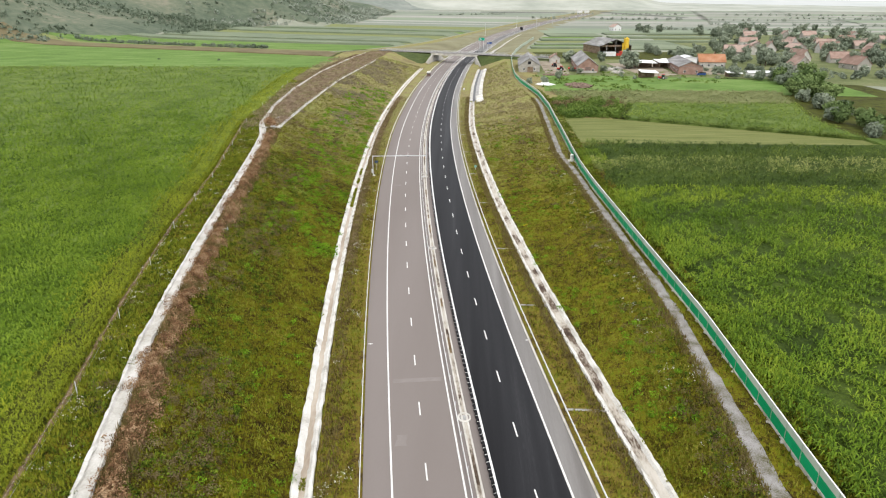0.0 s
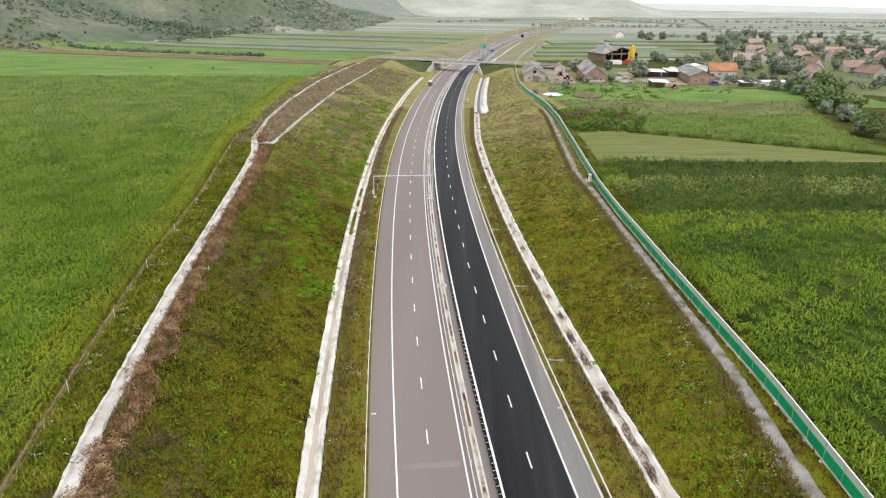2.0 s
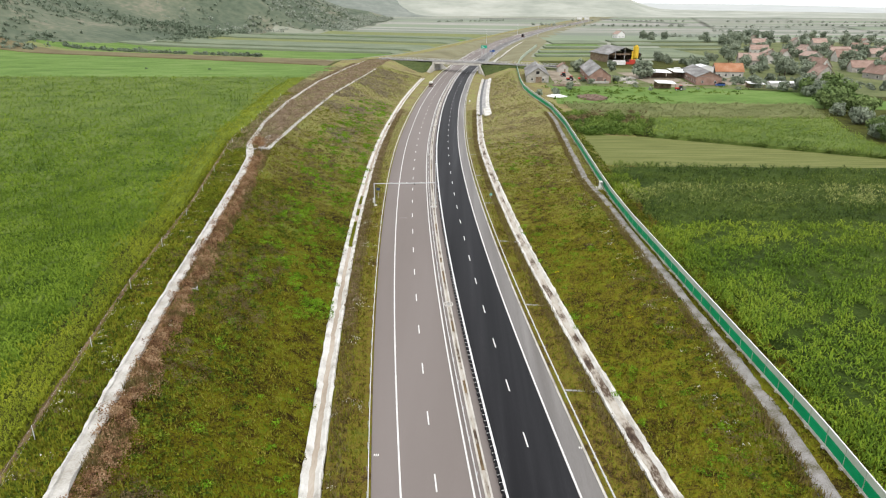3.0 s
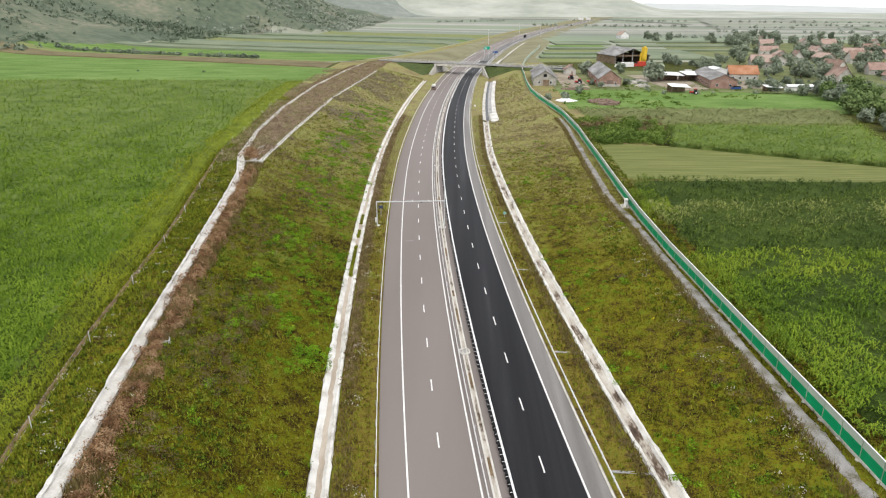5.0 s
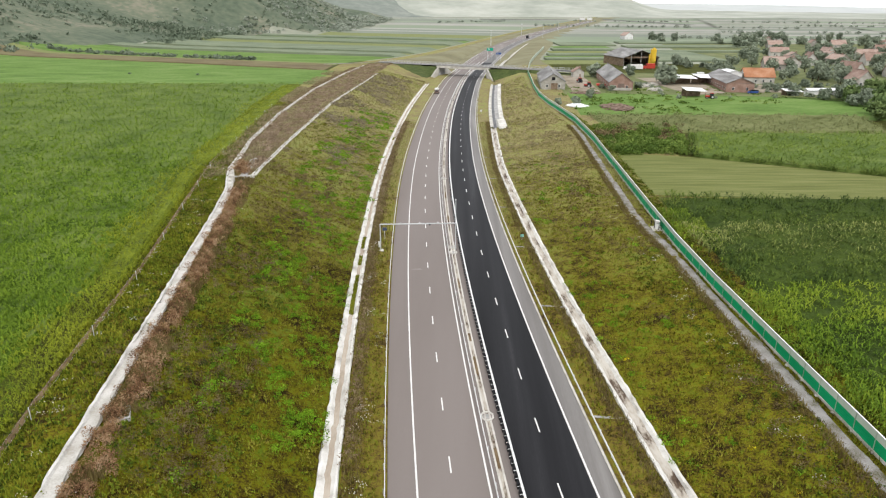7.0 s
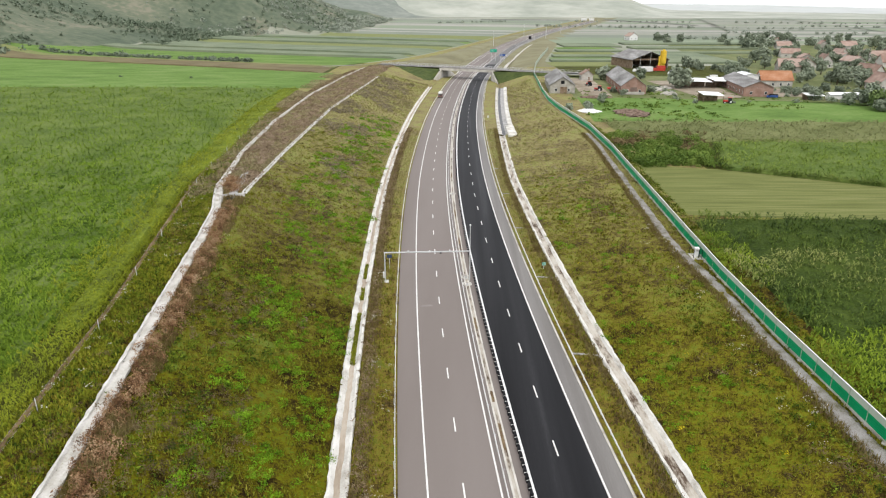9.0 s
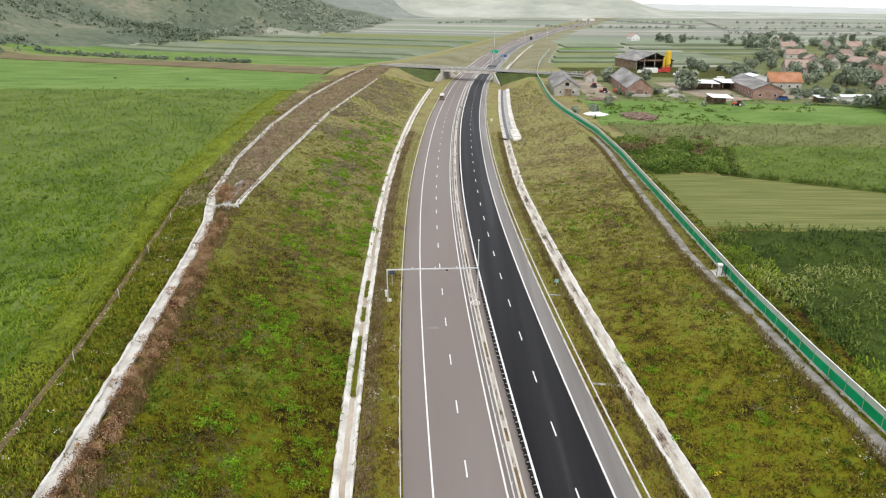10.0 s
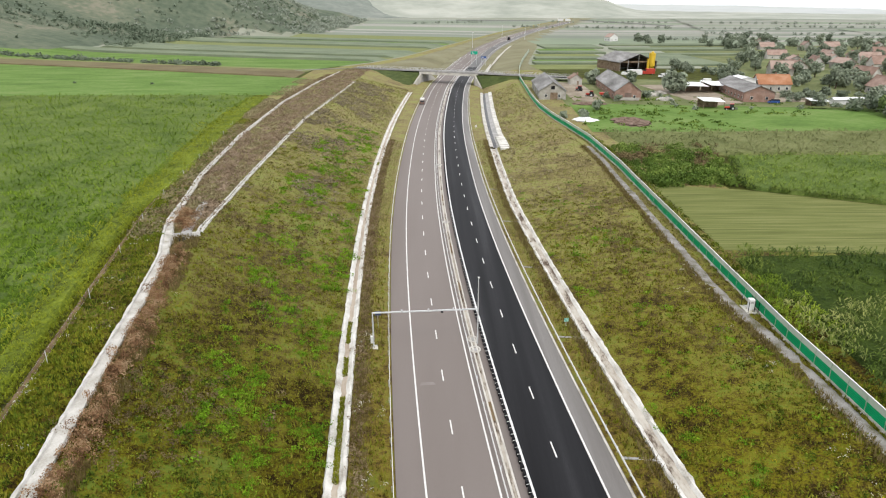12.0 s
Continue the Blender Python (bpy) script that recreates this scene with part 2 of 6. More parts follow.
    farverge=material("hazed_embankment", [(0.151, 0.14, 0.084), (0.196, 0.185, 0.112), (0.224, 0.218, 0.14)], 0.03, 0.5, 0.95, 0.5),
    scrubleaf=material("scrub_leaves", [(0.05, 0.088, 0.016), (0.105, 0.165, 0.03), (0.17, 0.235, 0.05)], 0.12, 1.0, 0.8, 0.0, island=0.3),
    cornl=material("corn_leaves_light", [(0.07, 0.11, 0.018), (0.105, 0.16, 0.024), (0.14, 0.20, 0.032), (0.185, 0.24, 0.045)], 0.05, 0.5, 0.7, 0.0, island=0.25, detail=0.3),
    tan=material("tan_grass", [(0.19, 0.165, 0.085), (0.25, 0.215, 0.12), (0.30, 0.265, 0.16)], 0.15, 2.0, 0.9, 0.0, island=0.3),
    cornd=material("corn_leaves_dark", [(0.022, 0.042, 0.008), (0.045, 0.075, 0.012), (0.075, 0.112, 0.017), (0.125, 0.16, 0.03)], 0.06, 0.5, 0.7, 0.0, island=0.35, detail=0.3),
    cornt=material("tasselled_corn", [(0.04, 0.064, 0.012), (0.09, 0.125, 0.024), (0.155, 0.185, 0.048), (0.25, 0.265, 0.09)], 0.07, 0.5, 0.7, 0.0, island=0.45, detail=0.4),
    corny=material("yellowish_corn", [(0.05, 0.085, 0.008), (0.098, 0.155, 0.011), (0.145, 0.208, 0.015), (0.205, 0.262, 0.024)], 0.07, 0.5, 0.7, 0.0, island=0.35, detail=0.4),
    # left field's lower foliage, darkened less for the gaps among plants
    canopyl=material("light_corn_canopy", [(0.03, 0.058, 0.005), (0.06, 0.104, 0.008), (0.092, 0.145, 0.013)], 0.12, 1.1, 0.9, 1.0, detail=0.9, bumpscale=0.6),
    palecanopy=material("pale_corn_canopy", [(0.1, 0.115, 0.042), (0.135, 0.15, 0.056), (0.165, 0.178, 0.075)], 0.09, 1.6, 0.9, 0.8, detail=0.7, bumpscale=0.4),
    neartree=material("dark_tree_leaves", [(0.075, 0.115, 0.04), (0.12, 0.17, 0.06), (0.165, 0.22, 0.08)], 0.08, 1.0, 0.8, 0.0, island=0.2, obj=0.3),
    gold=material("yellow_blossom", [(0.35, 0.28, 0.01), (0.5, 0.42, 0.02)], 2.0, 8.0, 0.8, 0.0, island=0.4),
    # far copy of the grass tufts, low in contrast to show haze
    fartuft=material("hazed_tufts", [(0.15, 0.13, 0.056), (0.2, 0.185, 0.066), (0.23, 0.225, 0.07), (0.2, 0.23, 0.064)], 0.08, 1.0, 0.9, 0.0, island=0.3),
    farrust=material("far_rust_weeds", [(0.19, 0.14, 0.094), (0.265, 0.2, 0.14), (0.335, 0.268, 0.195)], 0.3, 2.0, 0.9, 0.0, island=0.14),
    outgrass=material("yellow_green_grass", [(0.07, 0.08, 0.009), (0.13, 0.148, 0.012), (0.185, 0.202, 0.016), (0.245, 0.25, 0.027)], 0.15, 1.5, 0.85, 0.0, island=0.3),
    furrow=material("bare_furrow", [(0.09, 0.06, 0.032), (0.15, 0.105, 0.06), (0.2, 0.145, 0.088)], 0.5, 4.0, 0.95, 0.8),
    bark=material("bark", [(0.06, 0.045, 0.03), (0.12, 0.09, 0.065)], 1.5, 9.0, 0.95, 0.6),
)


# ---- building helpers ----
def raw(name, verts, faces, mat, parent=None, label="", smooth=False, slots=None):
    """One mesh object out of vertices and faces; mat is a material or, with slots, a list of them."""
    me = bpy.data.meshes.new(name)
    me.from_pydata([tuple(map(float, v)) for v in verts], [], [tuple(map(int, f)) for f in faces])
    for m in (mat if isinstance(mat, list) else [mat]):
        me.materials.append(m)
    if slots is not None:
        me.polygons.foreach_set("material_index", np.array(slots, dtype=np.int32))
    if smooth:
        me.polygons.foreach_set("use_smooth", np.ones(len(me.polygons), dtype=bool))
    me.update()
    ob = new(name, me)
    if parent:
        ob.parent = parent
    if label:
        ob["label"] = label
    return ob


def part(name, bm, mat, parent, label=""):
    me = bpy.data.meshes.new(name)
    bmesh.ops.recalc_face_normals(bm, faces=bm.faces)
    bm.to_mesh(me)
    bm.free()
    me.materials.append(mat)
    ob = new(name, me)
    if parent:
        ob.parent = parent
    if label:
        ob["label"] = label
    return ob


def thing(name, m, label, category, group="", kind=""):
    ob = new(name)
    ob.empty_display_size = 0.2
    ob.matrix_world = m
    return tagged(ob, label, category, group, kind)


def boxes(*items, bevel=0.0):
    """A bmesh of boxes given as (x0, x1, y0, y1, z0, z1)."""
    bm = bmesh.new()
    for x0, x1, y0, y1, z0, z1 in items:
        g = bmesh.ops.create_cube(bm, size=1)
        for v in g["verts"]:
            v.co = Vector(((x0 + x1) / 2 + v.co.x * (x1 - x0), (y0 + y1) / 2 + v.co.y * (y1 - y0), (z0 + z1) / 2 + v.co.z * (z1 - z0)))
    if bevel:
        bmesh.ops.bevel(bm, geom=list(bm.edges), offset=bevel, segments=1, affect="EDGES")
    return bm


def rod(p0, p1, r0, r1=None, sides=8, bm=None):
    bm = bm or bmesh.new()
    p0, p1 = Vector(p0), Vector(p1)
    g = bmesh.ops.create_cone(bm, cap_ends=True, segments=sides, radius1=r0, radius2=r0 if r1 is None else r1, depth=(p1 - p0).length)
    bmesh.ops.transform(bm, matrix=Matrix.Translation((p0 + p1) / 2) @ (p1 - p0).to_track_quat("Z", "Y").to_matrix().to_4x4(), verts=g["verts"])
    return bm


def prism(points, h0, h1):
    """A bmesh: a polygon in plan drawn up from h0 to h1."""
    bm = bmesh.new()
    lo = [bm.verts.new((x, y, h0)) for x, y in points]
    hi = [bm.verts.new((x, y, h1)) for x, y in points]
    bm.faces.new(hi)
    bm.faces.new(lo[::-1])
    for i in range(len(points)):
        j = (i + 1) % len(points)
        bm.faces.new((lo[i], lo[j], hi[j], hi[i]))
    return bm


# ---- the alignment: the road's reference line is the central safety barrier ----
def spline(knots):
    """A natural cubic through (y, value) knots, straight beyond both ends. Returns value and slope functions."""
    ky, kv = np.array([k[0] for k in knots], float), np.array([k[1] for k in knots], float)
    h, n = np.diff(ky), len(ky)
    A, r = np.eye(n), np.zeros(n)
    for i in range(1, n - 1):
        A[i, i - 1:i + 2] = h[i - 1], 2 * (h[i - 1] + h[i]), h[i]
        r[i] = 6 * ((kv[i + 1] - kv[i]) / h[i] - (kv[i] - kv[i - 1]) / h[i - 1])
    m2 = np.linalg.solve(A, r)

    def value(y, want=0):
        y = np.asarray(y, float)
        c = np.clip(y, ky[0], ky[-1])
        i = np.clip(np.searchsorted(ky, c) - 1, 0, n - 2)
        a, b = ky[i + 1] - c, c - ky[i]
        v = (m2[i] * a ** 3 + m2[i + 1] * b ** 3) / (6 * h[i]) + (kv[i] / h[i] - m2[i] * h[i] / 6) * a + (kv[i + 1] / h[i] - m2[i + 1] * h[i] / 6) * b
        d = (-m2[i] * a ** 2 + m2[i + 1] * b ** 2) / (2 * h[i]) - kv[i] / h[i] + m2[i] * h[i] / 6 + kv[i + 1] / h[i] - m2[i + 1] * h[i] / 6
        return d if want else v + d * (y - c)
    return value


ROAD = spline([(-80, 22.7), (0, 11.85), (50, 5.34), (100, -0.49), (150, -5.07), (200, -8.37), (250, -10.22), (300, -10.5), (350, -9.8), (400, -7.9), (450, -5.2),
               (500, -1.6), (560, 5.5), (650, 18.5), (800, 44), (1000, 88), (1250, 150), (1600, 255), (1950, 357)])


def table(*knots):
    ky, kv = [k[0] for k in knots], [k[1] for k in knots]
    return lambda y: np.interp(y, ky, kv)


def eased(y, a, b):
    u = np.clip((np.asarray(y, float) - a) / (b - a), 0, 1)
    return u * u * (3 - 2 * u)


def road_z(y):
    return 0.00427 * (np.clip(y, -80, 240) - 120) + 3.0 * eased(y, 470, 900)


def at(y, o, z=0.0):
    """The place at station y, o metres to the right of the central barrier and z above the carriageway."""
    d = float(ROAD(y, 1))
    k = 1 / math.hypot(1, d)
    return Vector((float(ROAD(y)) + o * k, y - o * d * k, float(road_z(y)) + z))


def heading(y):
    return math.degrees(-math.atan(float(ROAD(y, 1))))


DITCH_R = table((-40, 17.2), (50, 16.6), (100, 15.9), (150, 15.5), (200, 15.5), (250, 15.3), (300, 16.2), (330, 16.6), (480, 17.6))
DITCH_L = table((-40, -18.6), (50, -18.7), (200, -18.7), (250, -19.1), (330, -19.8), (400, -20.6), (470, -21.2))
CREST_L = table((-60, -4), (0, -20.5), (39, -30), (65, -36.4), (98, -42.4), (136, -48.4), (174, -54.6), (192, -58), (203, -61.4), (211, -63.6), (246, -69.4), (297, -73.8), (375, -77), (451, -75.5), (540, -70), (600, -42), (700, -18), (800, 4), (1000, 50), (1250, 113), (1600, 218), (1950, 320), (3000, 640))
INNER_L = table((-60, -2), (0, -18.5), (39, -27.5), (65, -33.6), (98, -39.4), (136, -45.2), (174, -51.2), (192, -54.3), (206, -56.5), (248, -58.2), (333, -60.0), (455, -56.0), (530, -54), (600, -30), (700, -5), (800, 16), (1000, 62), (1250, 125), (1600, 230), (1950, 332), (3000, 650))
CORN_L = table((-60, -14), (0, -28.5), (53, -39.6), (76, -44.9), (109, -51.5), (146, -57.1), (172, -62.4), (195, -66.9), (218, -71.4), (265, -76.7), (344, -85.6), (403, -88.5), (530, -90), (600, -58), (700, -32), (800, -10), (1000, 38), (1250, 100), (1600, 205), (1950, 308), (3000, 625))
WALL_R = table((-65, 35.9), (47, 35.9), (79, 36.3), (119, 35.0), (150, 34.1), (170, 34.1), (189, 34.8), (219, 36.1), (269, 38.1), (306, 37.9), (330, 35.7), (351, 33.6), (378, 32.4), (410, 33.4), (490, 38), (560, 47), (640, 60), (760, 82), (1000, 128), (1250, 188), (1600, 292), (1950, 394), (3000, 715))
TRACK_R = table((-65, 31.6), (47, 32.0), (63, 33.1), (79, 33.7), (99, 33.8), (121, 33.3), (150, 32.8), (165, 32.5), (177, 31.9), (191, 31.5), (224, 33.2), (279, 35.9), (306, 35.8), (333, 33.4), (378, 30.5), (500, 36), (700, 68), (3000, 710))
TREE_EDGE = table((0, 190), (185, 170), (204, 133), (232, 134), (264, 140), (313, 153), (362, 166), (394, 176), (600, 230))
FIELD_L = table((-60, 8.0), (100, 8.4), (200, 8.8), (300, 8.7), (420, 8.0), (530, 7.4), (660, 5.2), (800, 4.2), (1200, 3.8))
FIELD_R = table((-60, 4.0), (250, 4.0), (340, 4.8), (480, 5.5), (540, 5.4), (680, 4.2), (900, 3.6), (1200, 3.6))
HILL_FOOT = table((-100, -900), (400, -620), (600, -440), (760, -350), (1060, -345), (1180, -215), (1600, -205), (2300, -230), (2800, -500))


def rise(x, y):
    """Height of the hills over the plain."""
    d = HILL_FOOT(y) - x
    a = 125 * eased(d, -10, 330)
    return a * (0.85 + 0.25 * math.sin(x * 0.011 + y * 0.004)) + 5 * eased(d, 0, 80) * math.sin(x * 0.03 + 1) * math.sin(y * 0.021)


def section(y):
    """Break points of the ground across the road at y: x, z and a surface index between each and the next."""
    c, k, zr = float(ROAD(y)), math.hypot(1, float(ROAD(y, 1))), float(road_z(y))
    zl, zR = float(FIELD_L(y)), float(FIELD_R(y))
    dl, dr = c + float(DITCH_L(y)) * k, c + float(DITCH_R(y)) * k
    wide = 6.2 if 318 < y < 470 else 2.2
    inner, crest, corn, wall = float(INNER_L(y)), float(CREST_L(y)), float(CORN_L(y)), float(WALL_R(y))
    inner = min(inner, dl - 2.6)
    crest, wall = min(crest, inner - 1.9), max(wall, dr + wide + 5)
    corn = min(corn, crest - 3.2)
    pts = []
    for f in (4600, 3300, 2400, 1800, 1400, 1100, 900, 760, 640, 540, 450, 370, 300, 240, 190, 150, 120):
        x = min(-f, corn - (f - 119) * 0.2)
        pts.append((x, zl + rise(x, y), 5 if rise(x, y) > 1.5 else (4 if (y > 560 or f > 320) else 3)))
    pts += [(corn, zl, 7), (crest - 1.7, zl + 0.1, 0), (crest - 1.2, zl - 0.3, 0), (crest + 1.0, zl - 0.3, 0), (crest + 1.5, zl + 0.1, 0), ((crest + inner) / 2, zl + 0.15 if inner - crest < 4 else zl - 0.1, 0), (inner, zl - 0.25, 0)]
    foot = dl - 2.6
    for u, w in ((0.1, 0.94), (0.3, 0.72), (0.5, 0.5), (0.75, 0.24), (0.93, 0.05)):
        pts.append((inner + (foot - inner) * u, zr + 0.25 + (zl - 0.5 - zr) * w, 0))
    pts += [(foot, zr + 0.1, 0), (dl - 1.7, zr - 0.75, 0), (dl - 0.4, zr - 0.75, 0), (dl + 0.35, zr - 0.05, 1), (dl + 2.0, zr + 0.25, 1), (c - 14.6 * k, zr - 0.02, 1), (c - 13.6 * k, zr - 0.12, 1), (c, zr - 0.3, 1),
            (c + 10.9 * k, zr - 0.12, 1), (c + 12.2 * k, zr - 0.05, 1), (dr - 1.6, zr + 0.1, 1), (dr - 0.35, zr - 0.05, 0), (dr + 0.4, zr - 0.75, 0), (dr + wide - 0.5, zr - 0.75, 0), (dr + wide + 0.4, zr + 0.1, 0)]
    top = min(float(TRACK_R(y)) - 1.4, wall - 2.6)
    foot = dr + wide + 0.4
    top = max(top, foot + 1)
    for u, w in ((0.1, 0.08), (0.3, 0.3), (0.5, 0.52), (0.72, 0.77), (0.9, 0.95), (1.0, 1.0)):
        pts.append((foot + (top - foot) * u, zr + 0.15 + (zR - 0.15 - zr) * w, 0))
    pts += [(wall - 1.0, zR, 0), (wall + 0.1, zR, 0 if y < 335 else 1), (wall + 4.0, zR - 0.1, 0 if y < 335 else 1)]
    for f in (60, 85, 120, 160, 210, 280, 370, 480, 640, 840, 1100, 1500, 2000, 2800, 3700, 4600):
        x = max(f, wall + 5 + (f - 60) * 0.3)
        pts.append((x, zR - 0.3 * min(1, f / 300) - 0.0, 4 if (f > 180 or y > 560) else 3))
    return pts


def ground_z(x, y):
    p = section(y)
    return float(np.interp(x, [q[0] for q in p], [q[1] for q in p]))


def build_ground():
    ys = [-140 + 4 * i for i in range(0, 180)]
    ys += [580 + 12 * i for i in range(40)] + [1070 + 35 * i for i in range(1, 36)] + [2400, 2800, 3400, 4200, 4800]
    verts, faces, slots = [], [], []
    rows = [section(y) for y in ys]
    n = len(rows[0])
    for y, r in zip(ys, rows):
        for x, z, s in r:
            j = 0.0
            if s == 0:
                j = 0.22 * noise.noise(Vector((x * 0.12, y * 0.12, 0))) + 0.08 * noise.noise(Vector((x * 0.5, y * 0.5, 3)))
            elif s == 5:
                j = 5 * noise.noise(Vector((x * 0.008, y * 0.008, 0)))
            verts.append((x, y, z + j))
    for i in range(len(ys) - 1):
        for j in range(n - 1):
            a = i * n + j
            faces.append((a, a + 1, a + n + 1, a + n))
            k = rows[i][j][2]
            k = 6 if k < 2 and ys[i] > 548 else k
            right = rows[i][j][0] > float(ROAD(ys[i]))
            slots.append(7 if k == 0 and right else k)
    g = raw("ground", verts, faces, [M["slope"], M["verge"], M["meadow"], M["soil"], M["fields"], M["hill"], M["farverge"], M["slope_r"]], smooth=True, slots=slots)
    return tagged(g, "grassy cutting slopes, green field plain and hillside under an overcast sky", "ground", kind="structure")


build_ground()


def ribbon(name, y0, y1, step, prof, mat, parent=None, label="", place=at, wobble=0.0, closed=False):
    """Draws a cross profile (o, z), numbers or functions of y, along the road from y0 to y1."""
    ys = np.arange(y0, y1 + step * 0.5, step)
    verts, faces, n = [], [], len(prof)
    for i, y in enumerate(ys):
        for j, (o, z) in enumerate(prof):
            o = float(o(y)) if callable(o) else o
            z = float(z(y)) if callable(z) else z
            if wobble:
                o += wobble * (0.65 * noise.noise(Vector((j * 3.1, y * 1.1, 1.7))) + 0.35 * noise.noise(Vector((j * 3.1, y * 0.25, 4.7))))
            verts.append(place(float(y), o, z))
    m = n if closed else n - 1
    for i in range(len(ys) - 1):
        for j in range(m):
            a, b = i * n + j, i * n + (j + 1) % n
            faces.append((a, b, b + n, a + n))
    return raw(name, verts, faces, mat, parent, label)


# ---- carriageways ----
road = thing("road", pose(0, 0, 0), "four-lane motorway with pale worn and fresh black asphalt", "road", kind="structure")
for y0, y1, st in ((-60, 620, 4), (620, 1950, 14)):
    ribbon("carriageway", y0, y1, st, [(-13.4, -0.2), (-13.35, 0.0), (-2.0, 0.0), (-2.0, -0.25)], M["asphalt_l"], road, "brownish grey worn asphalt carriageway")
    ribbon("carriageway", y0, y1, st, [(0.38, -0.25), (0.38, 0.0), (8.05, 0.0)], M["asphalt_r"] if y0 < 600 else M["asphalt_o"], road, "fresh black asphalt carriageway" if y0 < 600 else "asphalt carriageway greyed for haze")
    ribbon("hard_shoulder", y0, y1, st, [(8.05, 0.0), (10.95, 0.0), (11.0, -0.2)], M["asphalt_s"], road, "grey asphalt hard shoulder")
    ribbon("median_strip", y0, y1, st, [(-2.0, -0.012), (-1.75, -0.012), (-1.5, -0.012), (0.38, -0.012)], M["asphalt_l"], road, "narrow paved median strip")
for o, w in ((-10.3, 0.2), (-2.72, 0.2), (0.64, 0.2), (8.2, 0.22)):
    for y0, y1, st in ((-60, 620, 4), (620, 1900, 14)):
        ribbon("edge_line", y0, y1, st, [(o - w / 2, 0.008), (o + w / 2, 0.008)], M["paint"], road)
ribbon("shoulder_kerb", -60, 620, 4, [(10.6, -0.05), (10.6, 0.07), (10.85, 0.07), (10.85, -0.1)], M["concrete"], road, "pale concrete edge kerb")
for y0, w, d in ((71, 6.4, 0.9), (166.5, 1.8, 0.7), (58, 1.2, 2.0)):
    ribbon("chalky_smear", y0, y0 + d, d / 4, [(-9.6 + k * w / 6, 0.004 + 0.001 * (k % 2)) for k in range(7)], M["smear"], road, "pale chalky smear on the asphalt", wobble=0.5)


for x, y in ((-11.2, 80.2), (12.1, 82.0)):
    part("shoulder_mark", boxes(*[(x - 0.3 + 0.22 * k, x - 0.16 + 0.22 * k, y - 0.18, y + 0.18, float(road_z(y)) + 0.003, float(road_z(y)) + 0.011) for k in range(3)]), M["paint"], road, "three short white bars on the hard shoulder")


def dash_mesh():
    bm = boxes((-0.085, 0.085, 0, 2.8, 0.004, 0.012))
    me = bpy.data.meshes.new("lane_dash")
    bm.to_mesh(me)
    bm.free()
    me.materials.append(M["paint"])
    return me


DASH = dash_mesh()
for o, first in ((-6.54, 101.0 - 11.53 * 12), (4.49, 95.8 - 11.53 * 12)):
    for i in range(90):
        y = first + 11.53 * i
        ob = new("lane_dash", DASH)
        ob.parent = road
        ob.matrix_world = Matrix.Translation(at(y - 2.8, o)) @ pose(0, 0, 0, 0, 0, heading(y))


# ---- concrete channels ----
def channel(name, label, y0, y1, left, right, depth, rim=0.55, place=at, base=0.06, wall=None, floor_mat=None, step=1.0):
    """A trapezoid concrete channel with ragged rims between two edge lines, and silt on its floor."""
    t = thing(name, pose(0, 0, 0), label, "drainage channel")
    for a, b, s in ((left, lambda y: left(y) + rim, 1), (right, lambda y: right(y) - rim, -1)):
        ribbon("channel_side", y0, y1, step, [(lambda y, a=a, s=s: a(y) - 0.1 * s, base - 0.3), (a, base), (lambda y, a=a, s=s: a(y) + 0.3 * s, base + 0.02), (b, lambda y: base - depth)], wall or M["concrete"], t, place=place, wobble=0.34)
    ribbon("channel_floor", y0, y1, step, [(lambda y: left(y) + rim - 0.25, base - depth + 0.06), (lambda y: right(y) - rim + 0.25, base - depth + 0.06)], floor_mat or M["silt"], t, "silt-stained concrete floor", place=place)
    return t


channel("drainage_channel", "pale concrete ditch with silted floor at the cutting's foot", -50, 470, lambda y: DITCH_L(y) - 2.1, lambda y: DITCH_L(y) + 0.1, 0.42, rim=0.85, wall=M["whitec"], floor_mat=M["tanfloor"])
channel("drainage_channel", "ragged white concrete ditch with brown silt beside the verge", -50, 316, DITCH_R, lambda y: DITCH_R(y) + 2.3, 0.42, rim=0.66, wall=M["whitec"])


def plan(line, zf):
    """A placing function for things that follow a line x(y) on the field's edge."""
    return lambda y, o, z: Vector((o, y, zf(y) + z))


channel("crest_channel", "broad white concrete intercepting channel along the cutting's crest", -50, 520, lambda y: CREST_L(y) - 1.0 + 0.35 * eased(y, 203, 230), lambda y: CREST_L(y) + 0.75 - 0.25 * eased(y, 203, 230), 0.3, rim=0.45, place=plan(CREST_L, lambda y: float(FIELD_L(y))), base=0.22, wall=M["crestc"], floor_mat=M["crestc"])
channel("crest_channel", "narrow pale concrete channel at the top of the slope", 204, 462, lambda y: INNER_L(y) - 0.5, lambda y: INNER_L(y) + 0.45, 0.2, rim=0.3, place=plan(INNER_L, lambda y: float(FIELD_L(y)) - 0.2), base=0.2, wall=M["crestc"], floor_mat=M["grey"])

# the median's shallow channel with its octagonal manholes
# crop tones of the far plain, pale because haze is in the colours
far_kinds = [("hazed_hay", [(0.226, 0.237, 0.193), (0.275, 0.281, 0.237)]), ("hazed_green", [(0.182, 0.22, 0.154), (0.22, 0.259, 0.182)]), ("hazed_dark", [(0.171, 0.193, 0.154), (0.204, 0.226, 0.182)]), ("hazed_stubble", [(0.264, 0.264, 0.231), (0.319, 0.314, 0.281)])]
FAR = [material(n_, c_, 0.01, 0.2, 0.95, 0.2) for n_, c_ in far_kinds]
median = thing("median_channel", pose(0, 0, 0), "narrow concrete gutter with brown silt in the median", "drainage channel")
for o in (-1.52, -0.92):
